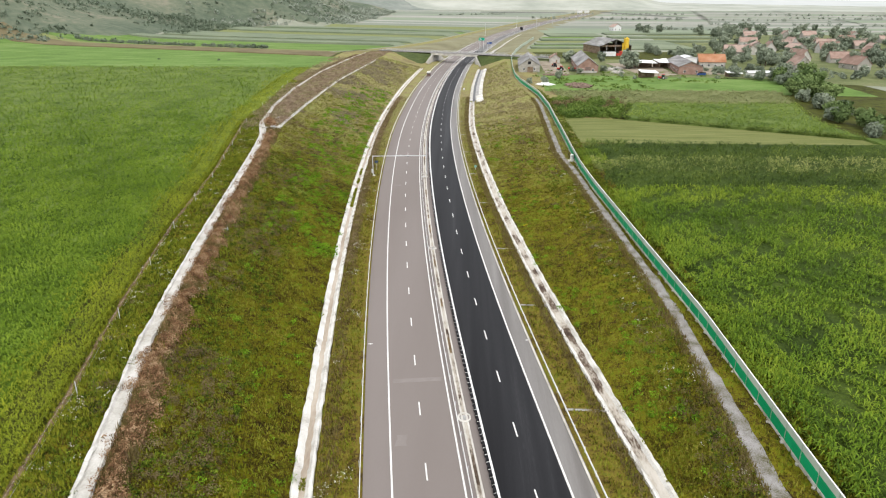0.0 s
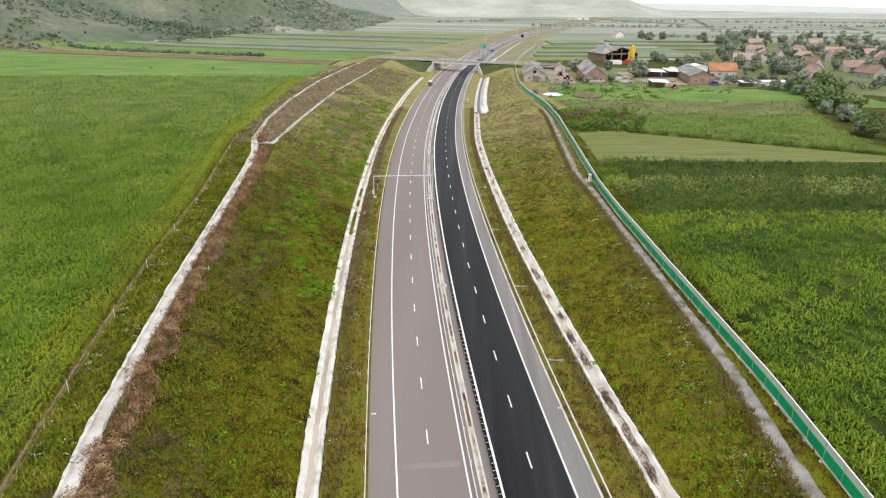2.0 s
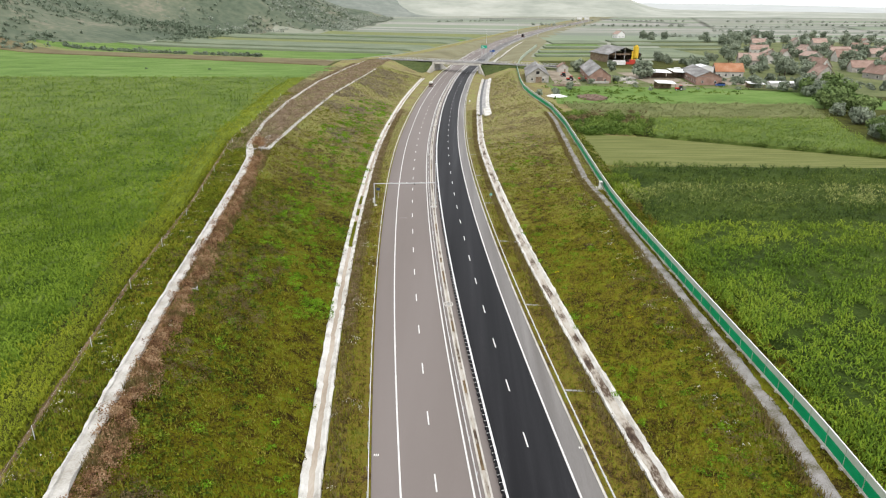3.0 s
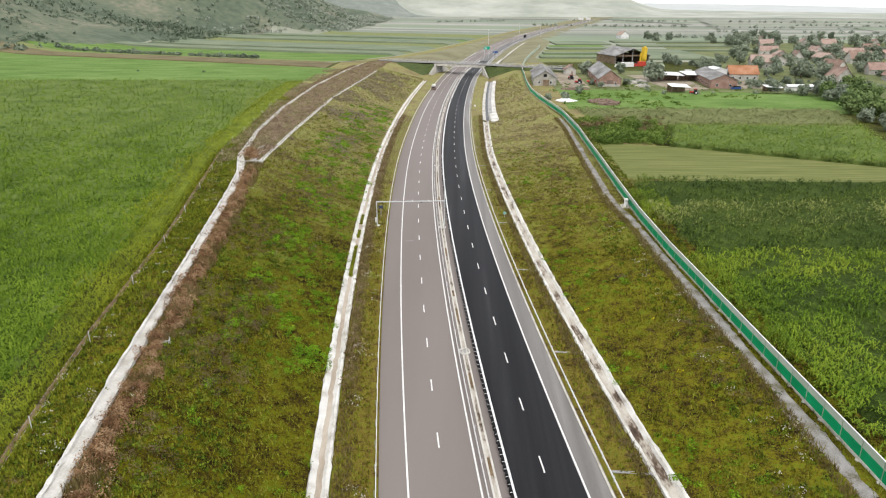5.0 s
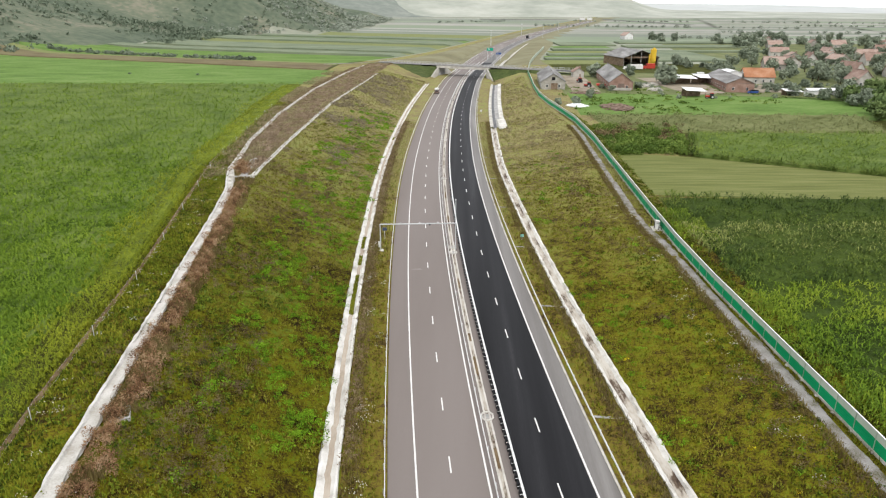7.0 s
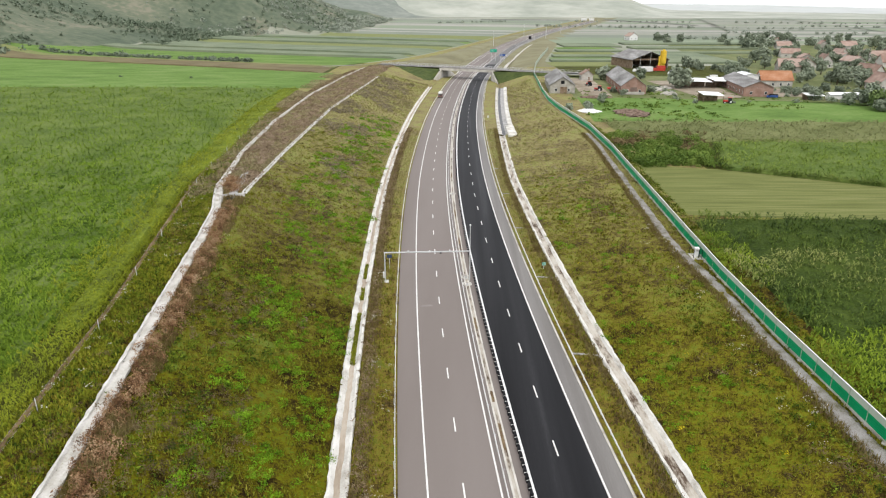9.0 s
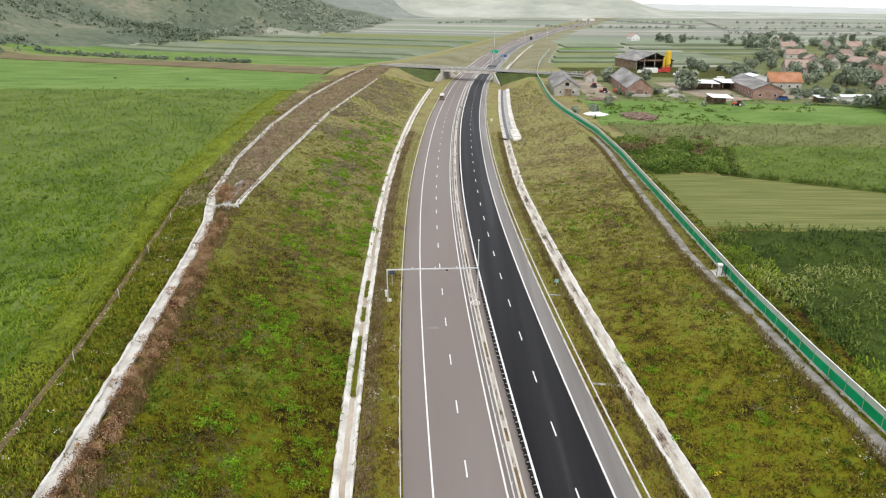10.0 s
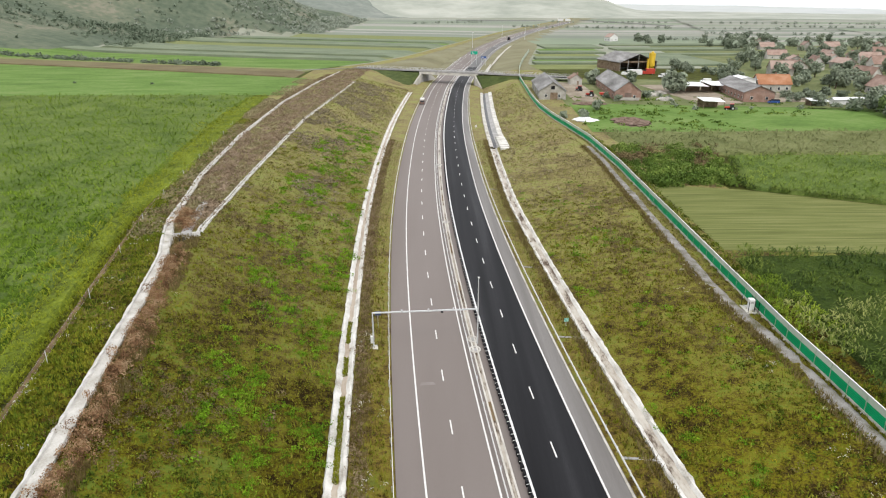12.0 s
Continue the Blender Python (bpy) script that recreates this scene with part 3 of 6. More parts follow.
    ribbon("kerb", -60, 560, 2, [(o - 0.11, -0.02), (o - 0.11, 0.06), (o + 0.11, 0.06), (o + 0.11, -0.02)], M["concrete"], median)
ribbon("gutter_floor", -60, 560, 2, [(-1.42, 0.012), (-1.02, 0.012)], M["silt"], median, "brown silted gutter floor")
for y0, y1 in ((31, 38), (78, 82.5), (93, 96), (110, 113.5), (129, 134), (138.5, 141), (158, 162), (196, 199.5), (214, 220), (251, 256)):
    ribbon("silt_deposit", y0, y1, 0.5, [(-1.4, 0.016), (-1.22, 0.03), (-1.04, 0.016)], M["furrow"], median, "dark brown wet silt in the gutter", wobble=0.05)
bm = bmesh.new()
ring = []
for r, z in ((0.86, -0.02), (0.86, 0.1), (0.62, 0.1), (0.62, 0.03)):
    ring.append([bm.verts.new((r * math.cos(radians(22.5 + 45 * i)), 1.25 * r * math.sin(radians(22.5 + 45 * i)), z)) for i in range(8)])
for a, b in zip(ring, ring[1:]):
    for i in range(8):
        bm.faces.new((a[i], a[(i + 1) % 8], b[(i + 1) % 8], b[i]))
manhole = thing("manhole", pose(0, 0, 0), "octagonal concrete manhole with a pale cover in the median", "manhole", "median manholes")
part("collar", bm, M["concrete"], manhole)
part("cover", rod((0, 0, 0.0), (0, 0, 0.05), 0.5, sides=16), M["grey"], manhole, "round grey cover")
MANHOLES = (62.6, 119.6, 175.3, 178.4, 234, 291, 348, 405)
for i, y in enumerate(MANHOLES):
    m = Matrix.Translation(at(y, -1.24)) @ pose(0, 0, 0, 0, 0, heading(y))
    if i == 0:
        manhole.matrix_world = m
    else:
        copy_thing(manhole, m)


# ---- safety barriers ----
def w_beam(h, w=0.05):
    return [(0.0, h - 0.16), (w, h - 0.1), (0.0, h), (w, h + 0.1), (0.0, h + 0.16), (-0.03, h + 0.16), (-0.03, h - 0.16)]


def guardrail(o, y0, y1, side, label, post_step=4.0, height=0.6, width=0.05, post_mat=None, pw=0.06, gap=0.14, pl=0.1):
    t = thing("guardrail", pose(0, 0, 0), label, "guardrail", "road barriers")
    ribbon("rail", y0, y1, 4, [(o + side * a * 1.0, z) for a, z in w_beam(height, width)], M["white"], t, closed=True)
    bm = boxes((-pw / 2, pw / 2, -pl / 2, pl / 2, -0.1, height + 0.12))
    me = bpy.data.meshes.new("post")
    bm.to_mesh(me)
    bm.free()
    me.materials.append(post_mat or M["steel"])
    y = y0 + 1
    while y < min(y1, 480):
        ob = new("post", me)
        ob.parent = t
        ob.matrix_world = Matrix.Translation(at(y, o - side * gap)) @ pose(0, 0, 0, 0, 0, heading(y))
        y += post_step
    return t


guardrail(-13.65, -50, 700, 1, "galvanised steel safety barrier along the hard shoulder")
guardrail(11.35, -50, 700, -1, "galvanised steel safety barrier beside the grass verge")
guardrail(-2.2, -50, 620, -1, "thin galvanised barrier along the median's edge", post_step=6.0)
# black blocks stand in for the shaded hollows behind the rail
inner_rail = guardrail(0.44, -50, 620, 1, "white-railed median barrier with black blocks for its shadowed hollows", post_step=1.2, width=0.16, post_mat=M["dark"], pw=0.3, gap=0.2, pl=0.62)
ribbon("rail_cap", -50, 620, 4, [(0.36, 0.72), (0.36, 0.78), (0.6, 0.78), (0.6, 0.72)], M["white"], inner_rail, closed=True)
BRACKET = rod((-0.36, 0, 0.62), (0.02, 0, 0.7), 0.03, sides=5)
bracket_mesh = bpy.data.meshes.new("bracket")
BRACKET.to_mesh(bracket_mesh)
BRACKET.free()
bracket_mesh.materials.append(M["white"])
for y in np.arange(-48.4, 250, 1.2):
    ob = new("bracket", bracket_mesh)
    ob.parent = inner_rail
    ob.matrix_world = Matrix.Translation(at(float(y), 0.38)) @ pose(0, 0, 0, 0, 0, heading(float(y)))


# ---- distant hill range closing the plain ----
def far_range(name, dist, top, base_mat, label, a0=-60, a1=60, step=0.75):
    """A long ridge seen across the plain: top(angle) metres high, at dist metres, angle in degrees right of north."""
    verts, faces = [], []
    n = 5
    for a in np.arange(a0, a1 + step, step):
        h = float(top(a)) * (1 + 0.10 * noise.noise(Vector((a * 0.5, dist * 0.01, 0)))) + 3 * noise.noise(Vector((a * 2.3, dist * 0.01, 3)))
        for k in range(n + 1):
            r = dist + 620 * k / n
            z = 2 + max(0, h) * math.sin(0.5 * math.pi * k / n) ** 1.3
            verts.append((r * math.sin(radians(a)), r * math.cos(radians(a)), z))
    m = len(verts) // (n + 1)
    for i in range(m - 1):
        for k in range(n):
            b = i * (n + 1) + k
            faces.append((b, b + n + 1, b + n + 2, b + 1))
    return tagged(raw(name, verts, faces, base_mat, smooth=True), label, "hills", kind="structure")


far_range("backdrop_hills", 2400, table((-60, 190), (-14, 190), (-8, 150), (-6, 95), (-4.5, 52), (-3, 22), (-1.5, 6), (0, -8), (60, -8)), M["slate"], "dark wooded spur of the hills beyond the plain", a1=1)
far_range("backdrop_hills", 2500, table((-60, 150), (-20, 140), (-6, 95), (2, 88), (8, 80), (12, 74), (13.6, 60), (14.6, 38), (15.6, 24), (18, 20), (24, 15), (30, 12), (60, 12)), M["hazy"], "far hills paled for haze beyond the plain")
far_range("backdrop_hills", 3700, table((-60, 60), (10, 60), (16, 46), (20, 42), (25, 36), (32, 22), (60, 15)), M["hazier"], "wooded ridge on the horizon, haze in its colour", step=0.5)

# exit lane and pale channel beyond the bridge
lane = lambda y: -13.6 - 5.2 * eased(y, 545, 620) * (1 - eased(y, 900, 1150))
ribbon("exit_lane", 545, 1150, 10, [(lambda y: lane(y), -0.2), (lambda y: lane(y) + 0.05, 0.004), (-13.5, 0.004)], M["asphalt_l"], road, "brownish grey exit lane")
ribbon("edge_kerb", 545, 1150, 10, [(lambda y: lane(y) - 0.7, -0.05), (lambda y: lane(y) - 0.65, 0.1), (lambda y: lane(y), 0.1), (lambda y: lane(y), -0.05)], M["concrete"], road, "pale concrete edge strip")
ribbon("edge_line", 545, 1150, 10, [(lambda y: lane(y) + 1.2, 0.012), (lambda y: lane(y) + 1.5, 0.012)], M["paint"], road)
for k in range(16):
    ribbon("exit_dash", 610 + 9 * k, 613 + 9 * k, 3, [(-13.3, 0.014), (-12.8, 0.014)], M["paint"], road)
FAR_DITCH = table((560, 22.5), (622, 31.8), (706, 45.9), (866, 75.9))
channel("far_channel", "pale concrete ditch lining beyond the bridge", 560, 866, lambda y: FAR_DITCH(y) - 1.0, lambda y: FAR_DITCH(y) + 1.0, 0.3, rim=0.6, place=plan(FAR_DITCH, lambda y: ground_z(float(FAR_DITCH(y)), float(y)) + 0.3), base=0.2, wall=M["concrete"], floor_mat=M["concrete"], step=6.0)


# ---- noise barrier and gravel track on the right crest ----
def fixed(name, bm, mat):
    me = bpy.data.meshes.new(name)
    bmesh.ops.recalc_face_normals(bm, faces=bm.faces)
    bm.to_mesh(me)
    bm.free()
    me.materials.append(mat)
    return me


BAY = 3.45
barrier = thing("noise_barrier", pose(0, 0, 0), "long green noise barrier with pale upper panels on a concrete plinth", "noise barrier")
WALL_MESH = dict(
    plinth=fixed("plinth", boxes((-0.1, 0.1, 0, BAY, -0.3, 0.36), bevel=0.02), M["concrete"]),
    green_panel=fixed("green_panel", boxes(*[(-0.06, 0.06, 0.05, BAY - 0.05, 0.36 + 0.25 * k, 0.604 + 0.25 * k) for k in range(5)], bevel=0.012), M["green"]),
    pale_panel=fixed("pale_panel", boxes((-0.045, 0.045, 0.05, BAY - 0.05, 1.61, 2.44)), M["pale"]),
    cap=fixed("cap", boxes((-0.07, 0.07, 0, BAY, 2.44, 2.5)), M["white"]),
    post=fixed("post", boxes((-0.075, 0.075, -0.05, -0.035, -0.3, 2.48), (-0.075, 0.075, 0.035, 0.05, -0.3, 2.48), (-0.012, 0.012, -0.035, 0.035, -0.3, 2.48)), M["pale"]),
    foot=fixed("foot", rod((0, 0, -0.3), (0, 0, 0.1), 0.26, sides=10), M["concrete"]),
)
y = 22.0
while y < 500:
    x0, x1 = float(WALL_R(y)), float(WALL_R(y + BAY * 0.99))
    dz = float(FIELD_R(y))
    m = pose(x0, y, dz, 0, 0, math.degrees(-math.atan2(x1 - x0, BAY * 0.99)))
    for k, me in WALL_MESH.items():
        if k == "foot" and y > 260:
            continue
        ob = new(k, me)
        ob.parent = barrier
        ob.matrix_world = m @ pose(-0.16 if k == "foot" else 0, 0, 0)
    y += BAY * math.cos(math.atan2(x1 - x0, BAY * 0.99))
ribbon("noise_barrier_far", 500, 760, 6, [(lambda y: WALL_R(y) - 0.1, -0.3), (lambda y: WALL_R(y) - 0.1, 2.6), (lambda y: WALL_R(y) + 0.1, 2.6), (lambda y: WALL_R(y) + 0.1, -0.3)], M["pale"], place=plan(WALL_R, lambda y: float(FIELD_R(y))))
tagged(bpy.data.objects["noise_barrier_far"], "pale far stretch of noise barrier beyond the bridge", "noise barrier")

trk = ribbon("gravel_track", -50, 300, 1.5, [(lambda y: TRACK_R(y) - 1.25 - 0.3 * math.sin(y * 0.21), 0.0), (lambda y: TRACK_R(y) - 0.6, 0.1), (lambda y: TRACK_R(y) + 0.5, 0.12), (lambda y: TRACK_R(y) + 0.85 + 0.2 * math.sin(y * 0.16), 0.02)], M["gravel"], place=plan(WALL_R, lambda y: float(FIELD_R(y))), wobble=0.5)
tagged(trk, "narrow grey gravel service track beside the noise barrier", "track", kind="structure")


# ---- leaves and blades as single meshes ----
def fast(name, verts, tris_per, mat, label, category):
    """One mesh of many like islands: verts is (count, k, 3), tris_per the triangles of one island."""
    n, k = verts.shape[:2]
    tri = (np.array(tris_per)[None] + (np.arange(n) * k)[:, None, None]).reshape(-1, 3)
    me = bpy.data.meshes.new(name)
    me.vertices.add(n * k)
    me.vertices.foreach_set("co", verts.reshape(-1).astype(np.float32))
    me.loops.add(tri.size)
    me.loops.foreach_set("vertex_index", tri.reshape(-1).astype(np.int32))
    me.polygons.add(len(tri))
    me.polygons.foreach_set("loop_start", np.arange(0, tri.size, 3, dtype=np.int32))
    me.update(calc_edges=True)
    me.materials.append(mat)
    return tagged(new(name, me), label, category, kind="stuff")


RNG = np.random.default_rng(7)


def blades(name, pts, size, count, mat, label, category, low=0.25, reach=0.8, width=0.11, lift=0.35, droop=0.05):
    """count arching leaves on every point; size is each plant's height."""
    p = np.repeat(pts, count, 0)
    h = np.repeat(size, count)
    n = len(p)
    a = RNG.uniform(0, 2 * math.pi, n)
    d = np.stack([np.cos(a), np.sin(a), np.zeros(n)], 1)
    s = np.stack([-np.sin(a), np.cos(a), np.zeros(n)], 1) * (width * h * RNG.uniform(0.7, 1.3, n) / 2)[:, None]
    up = np.array([0, 0, 1.0])
    base = p + up * (h * RNG.uniform(low, 0.75, n))[:, None]
    L = (h * reach * RNG.uniform(0.5, 1.0, n))[:, None] * 0.6
    mid = base + d * L * 0.55 + up * L * lift * RNG.uniform(0.6, 1.5, n)[:, None] * 1.6
    tip = base + d * L * 1.15 + up * L * RNG.uniform(-0.35, 1.0, n)[:, None] * (lift + droop)
    v = np.stack([base - s * 0.6, base + s * 0.6, mid - s, mid + s, tip], 1)
    return fast(name, v, [(0, 1, 3), (0, 3, 2), (2, 3, 4)], mat, label, category)


def spikes(name, pts, size, count, mat, label, category, width=0.14, lean=0.6):
    """count straight tapering blades on every point, one triangle each."""
    p = np.repeat(pts, count, 0)
    h = np.repeat(size, count) * RNG.uniform(0.6, 1.15, len(pts) * count)
    n = len(p)
    a, b = RNG.uniform(0, 2 * math.pi, n), RNG.uniform(0, 2 * math.pi, n)
    p = p + np.stack([np.cos(b), np.sin(b), np.zeros(n)], 1) * (h * RNG.uniform(0, 0.5, n))[:, None]
    s = np.stack([-np.sin(a), np.cos(a), np.zeros(n)], 1) * (h * width)[:, None]
    tip = p + np.stack([np.cos(a) * lean * RNG.uniform(0.2, 1, n), np.sin(a) * lean * RNG.uniform(0.2, 1, n), np.ones(n)], 1) * h[:, None]
    return fast(name, np.stack([p - s, p + s, tip], 1), [(0, 1, 2)], mat, label, category)


def sheet(name, xs_of_y, ys, nx, zf, mat, label, category, rough=0.25, freq=0.5, kind="stuff", skirt=0.9):
    """A closed, uneven canopy between two edge lines (x0, x1)(y)."""
    verts, faces = [], []
    for i, y in enumerate(ys):
        x0, x1 = xs_of_y(y)
        for j in range(nx + 1):
            x = x0 + (x1 - x0) * j / nx
            e = 0 if (j in (0, nx) or i in (0, len(ys) - 1)) else 1
            z = zf(x, y) + e * rough * (noise.noise(Vector((x * freq, y * freq, 0))) + 0.7 * noise.noise(Vector((x * freq * 0.23, y * freq * 0.23, 5)))) - (1 - e) * skirt
            verts.append((x, y, z))
    w = nx + 1
    for i in range(len(ys) - 1):
        for j in range(nx):
            a = i * w + j
            faces.append((a, a + 1, a + w + 1, a + w))
    slots = None
    if isinstance(mat, list):
        # the second, paler material grows likelier from y 90 to 260
        slots = [int(RNG.random() < (ys[k // nx] - 90) / 170) for k in range(len(faces))]
    return tagged(raw(name, verts, faces, mat, smooth=False, slots=slots), label, category, kind=kind)


# left maize field
def left_edge(y):
    return -(0.68 * y + 40)


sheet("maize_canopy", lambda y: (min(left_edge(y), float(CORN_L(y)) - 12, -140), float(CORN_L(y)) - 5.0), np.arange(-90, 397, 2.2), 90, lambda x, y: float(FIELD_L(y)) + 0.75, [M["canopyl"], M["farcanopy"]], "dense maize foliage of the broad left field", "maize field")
rows_, hs = [], []
for r in np.arange(0.6, 330, 0.72):
    ys = np.arange(0, 396, 0.45) + RNG.uniform(-0.3, 0.3, len(np.arange(0, 396, 0.45)))
    x = CORN_L(ys) - r + RNG.normal(0, 0.12, len(ys))
    dist = np.hypot(np.maximum(52, ys - 88), x + 12)
    keep = (x > -(0.67 * ys + 18)) & (RNG.random(len(ys)) < np.clip((72 / dist) ** 2.0, 0.05, 0.85) * (ys > 34)) & ((r > 6) | (RNG.random(len(ys)) < 0.7 + 0.05 * r))
    ys, x, dist = ys[keep], x[keep], dist[keep]
    g = np.stack([x, ys, FIELD_L(ys) + 0.0], 1)
    rows_.append(g)
    grow = np.clip(0.55 + r * 0.05, 0.6, 1.0)
    hs.append((1.9 + RNG.normal(0, 0.16, len(ys))) * grow * np.clip((dist / 90) ** 0.45, 1, 1.7))
for r in np.arange(0.2, 8.5, 0.55):
    ys = np.arange(0, 392, 0.4) + RNG.uniform(-0.2, 0.2, len(np.arange(0, 392, 0.4)))
    dist = np.hypot(ys - 20, CORN_L(ys)) + 1
    ys = ys[(RNG.random(len(ys)) < np.clip((100 / dist) ** 0.9, 0.05, 1)) & (np.sin(r * 5.2) < 0.8)]
    rows_.append(np.stack([CORN_L(ys) - r + 2.2 * np.clip((ys - 205) / 30, 0, 1) + RNG.normal(0, 0.1, len(ys)), ys, FIELD_L(ys)], 1))
    hs.append(RNG.uniform(1.0, 1.5, len(ys)) * (0.8 + 0.05 * r))
P, S = np.concatenate(rows_), np.concatenate(hs)
P[:, 2] -= (S - np.minimum(S, 2.0))
edge = P[:, 0] > CORN_L(P[:, 1]) - 6.3 - 1.0 * np.clip((P[:, 1] - 190) / 60, 0, 1) - 2.0 * np.sin(P[:, 1] * 0.045) - 1.5 * np.sin(P[:, 1] * 0.17) + RNG.normal(0, 1.5, len(P))
blades("maize_plants", P[~edge], S[~edge], 4, M["corn"], "tall green maize plants filling the left field", "maize", width=0.075, reach=0.66)
blades("maize_edge_plants", P[edge], S[edge] * 0.85, 6, M["cornedge"], "yellowing maize along the field's edge", "maize", width=0.075, reach=0.75)


sheet("maize_canopy", lambda y: (float(CORN_L(y)) - 5.0 - 2.0 * float(eased(y, 190, 250)), float(CORN_L(y)) - 1.2 + 3.0 * float(eased(y, 205, 240))), np.arange(140, 394, 1.6), 6, lambda x, y: float(FIELD_L(y)) + 0.6, M["edgecanopy"], "yellowing undergrowth along the maize edge", "maize field", rough=0.3)


# right maize fields
def in_quad(p, q):
    ok = np.ones(len(p), bool)
    for (ax, ay), (bx, by) in zip(q, q[1:] + q[:1]):
        ok &= (bx - ax) * (p[:, 1] - ay) - (by - ay) * (p[:, 0] - ax) <= 0
    return ok


def clefts(x, y):
    """Irregular gaps between maize rows: True where plants stand."""
    w = np.sin(x * 1.15 + 2.0 * np.sin(y * 0.21)) * np.sin(y * 0.62 + 2.2 * np.sin(x * 0.27)) + 0.5 * np.sin(0.31 * x - 0.47 * y)
    return w + RNG.normal(0, 0.25, len(x)) > -0.42


def maize_block(quad, y0, y1, x0, x1, dens, mat, label):
    """A maize field inside a clockwise quad in plan."""
    xs, ys = np.meshgrid(np.arange(x0, x1, 0.72), np.arange(y0, y1, 0.45))
    p = np.stack([xs.ravel() + RNG.normal(0, 0.12, xs.size), ys.ravel() + RNG.uniform(-0.3, 0.3, xs.size)], 1)
    dist = np.hypot(p[:, 0], p[:, 1] - 25)
    p = p[in_quad(p, quad) & (p[:, 0] < 0.72 * p[:, 1] + 52) & (p[:, 0] < TREE_EDGE(p[:, 1])) & (RNG.random(len(p)) < np.clip((dens * 0.9 / dist) ** 1.4, 0.04, 1))]
    p = p[clefts(p[:, 0], p[:, 1])]
    dist = np.hypot(p[:, 0], p[:, 1] - 25)
    h = (2.05 + RNG.normal(0, 0.17, len(p))) * np.clip((dist / dens) ** 0.25, 1, 1.25)
    z = FIELD_R(p[:, 1]) - 0.25 - (h - np.minimum(h, 2.1))
    blades("maize_plants", np.column_stack([p, z]), h, 5, mat, label, "maize", width=0.07, reach=0.72)


sheet("maize_canopy", lambda y: (40.4, max(157, 62 + 0.75 * y)), np.arange(-90, 203, 2.2), 60, lambda x, y: float(FIELD_R(y)) + 0.7, M["canopy"], "lower maize foliage coloured dark for the shade between leaves", "maize field")
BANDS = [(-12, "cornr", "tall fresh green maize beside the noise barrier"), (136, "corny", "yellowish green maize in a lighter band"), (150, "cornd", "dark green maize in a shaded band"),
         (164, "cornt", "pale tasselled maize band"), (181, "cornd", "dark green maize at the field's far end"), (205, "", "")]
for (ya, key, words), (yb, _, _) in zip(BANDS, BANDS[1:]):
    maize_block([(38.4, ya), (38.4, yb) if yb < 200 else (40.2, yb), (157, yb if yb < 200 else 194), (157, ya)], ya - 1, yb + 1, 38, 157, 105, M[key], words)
u = RNG.uniform(20, 192, 3600)
p = np.column_stack([WALL_R(u) + 1.4 + RNG.random(3600) * (42.0 - WALL_R(u)), u])
p = p[np.sin(p[:, 1] * 0.11) + RNG.normal(0, 0.6, len(p)) > 0.1]
blades("maize_edge_plants", np.column_stack([p, FIELD_R(p[:, 1]) - 0.1]), RNG.uniform(1.2, 1.9, len(p)), 6, M["corny"], "light green maize at the field's edge", "maize", width=0.07, reach=0.7)
sheet("maize_canopy", lambda y: (max(64 + (y - 248) * 0.31, 64 - (y - 248) * 1.9), max(float(TREE_EDGE(y)), 66)), np.arange(203, 285, 2.2), 45, lambda x, y: float(FIELD_R(y)) + 0.75, M["farcanopy"], "shaded maize foliage behind the mown strip", "maize field")
maize_block([(63, 248), (74.2, 284), (156, 284), (157, 198)], 196, 285, 61, 157, 105, M["cornl"], "light green maize behind the mown strip")
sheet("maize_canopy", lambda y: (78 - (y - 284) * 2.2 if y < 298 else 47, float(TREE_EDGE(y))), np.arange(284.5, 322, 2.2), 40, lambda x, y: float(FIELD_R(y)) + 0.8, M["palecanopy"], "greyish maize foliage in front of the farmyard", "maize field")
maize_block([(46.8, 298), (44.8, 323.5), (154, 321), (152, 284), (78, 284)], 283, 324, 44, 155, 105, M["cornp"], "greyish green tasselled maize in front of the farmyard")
# edge rows use darker leaves to imitate shade on the field's upright sides
maize_block([(63, 247.8), (63.5, 250.4), (157, 200.7), (157, 197.6)], 196, 253, 61, 157, 200, M["cornd"], "maize stalks in a darker colour for the shaded field front")
maize_block([(62.6, 248), (74, 284), (75.8, 284), (64.6, 247.8)], 246, 285, 61, 83, 200, M["cornd"], "maize stalks in a darker colour for the shaded edge by the scrub")


def patch(name, quad, lift, mat, label, category, n=14, zf=None):
    """A draped piece of field inside a quad of plan corners in order."""
    q = [Vector((*c, 0)) for c in quad]
    verts, faces = [], []
    for i in range(n + 1):
        for j in range(n + 1):
            u, v = i / n, j / n
            p = (q[0] * (1 - u) + q[1] * u) * (1 - v) + (q[3] * (1 - u) + q[2] * u) * v
            verts.append((p.x, p.y, (zf or ground_z)(p.x, p.y) + lift))
    for i in range(n):
        for j in range(n):
            a = i * (n + 1) + j
            faces.append((a, a + n + 1, a + n + 2, a + 1))
    return tagged(raw(name, verts, faces, mat), label, category, kind="structure")


patch("mown_field", [(40.5, 205.4), (157, 194), (157, 198), (63, 247.6)], 0.1, M["hay"], "mown hay meadow with pale swaths", "field")
patch("mown_field", [(40.5, 205.4), (63, 247.6), (46.3, 252), (41.6, 252)], 0.1, M["hay"], "mown hay meadow with pale swaths", "field")
patch("meadow", [(43, 323.5), (195, 309), (200, 372), (48, 392)], 0.1, M["meadow"], "bright green pasture in front of the farm buildings", "field")

# strips of field beyond: lines parallel to the bridge's road
def strip_left(a, b, x0, x1, mat, label, h=0.0, name="field_strip"):
    """A strip between two skew lines; with x1 None it ends at the motorway's embankment."""
    ends = []
    for c in (a, b):
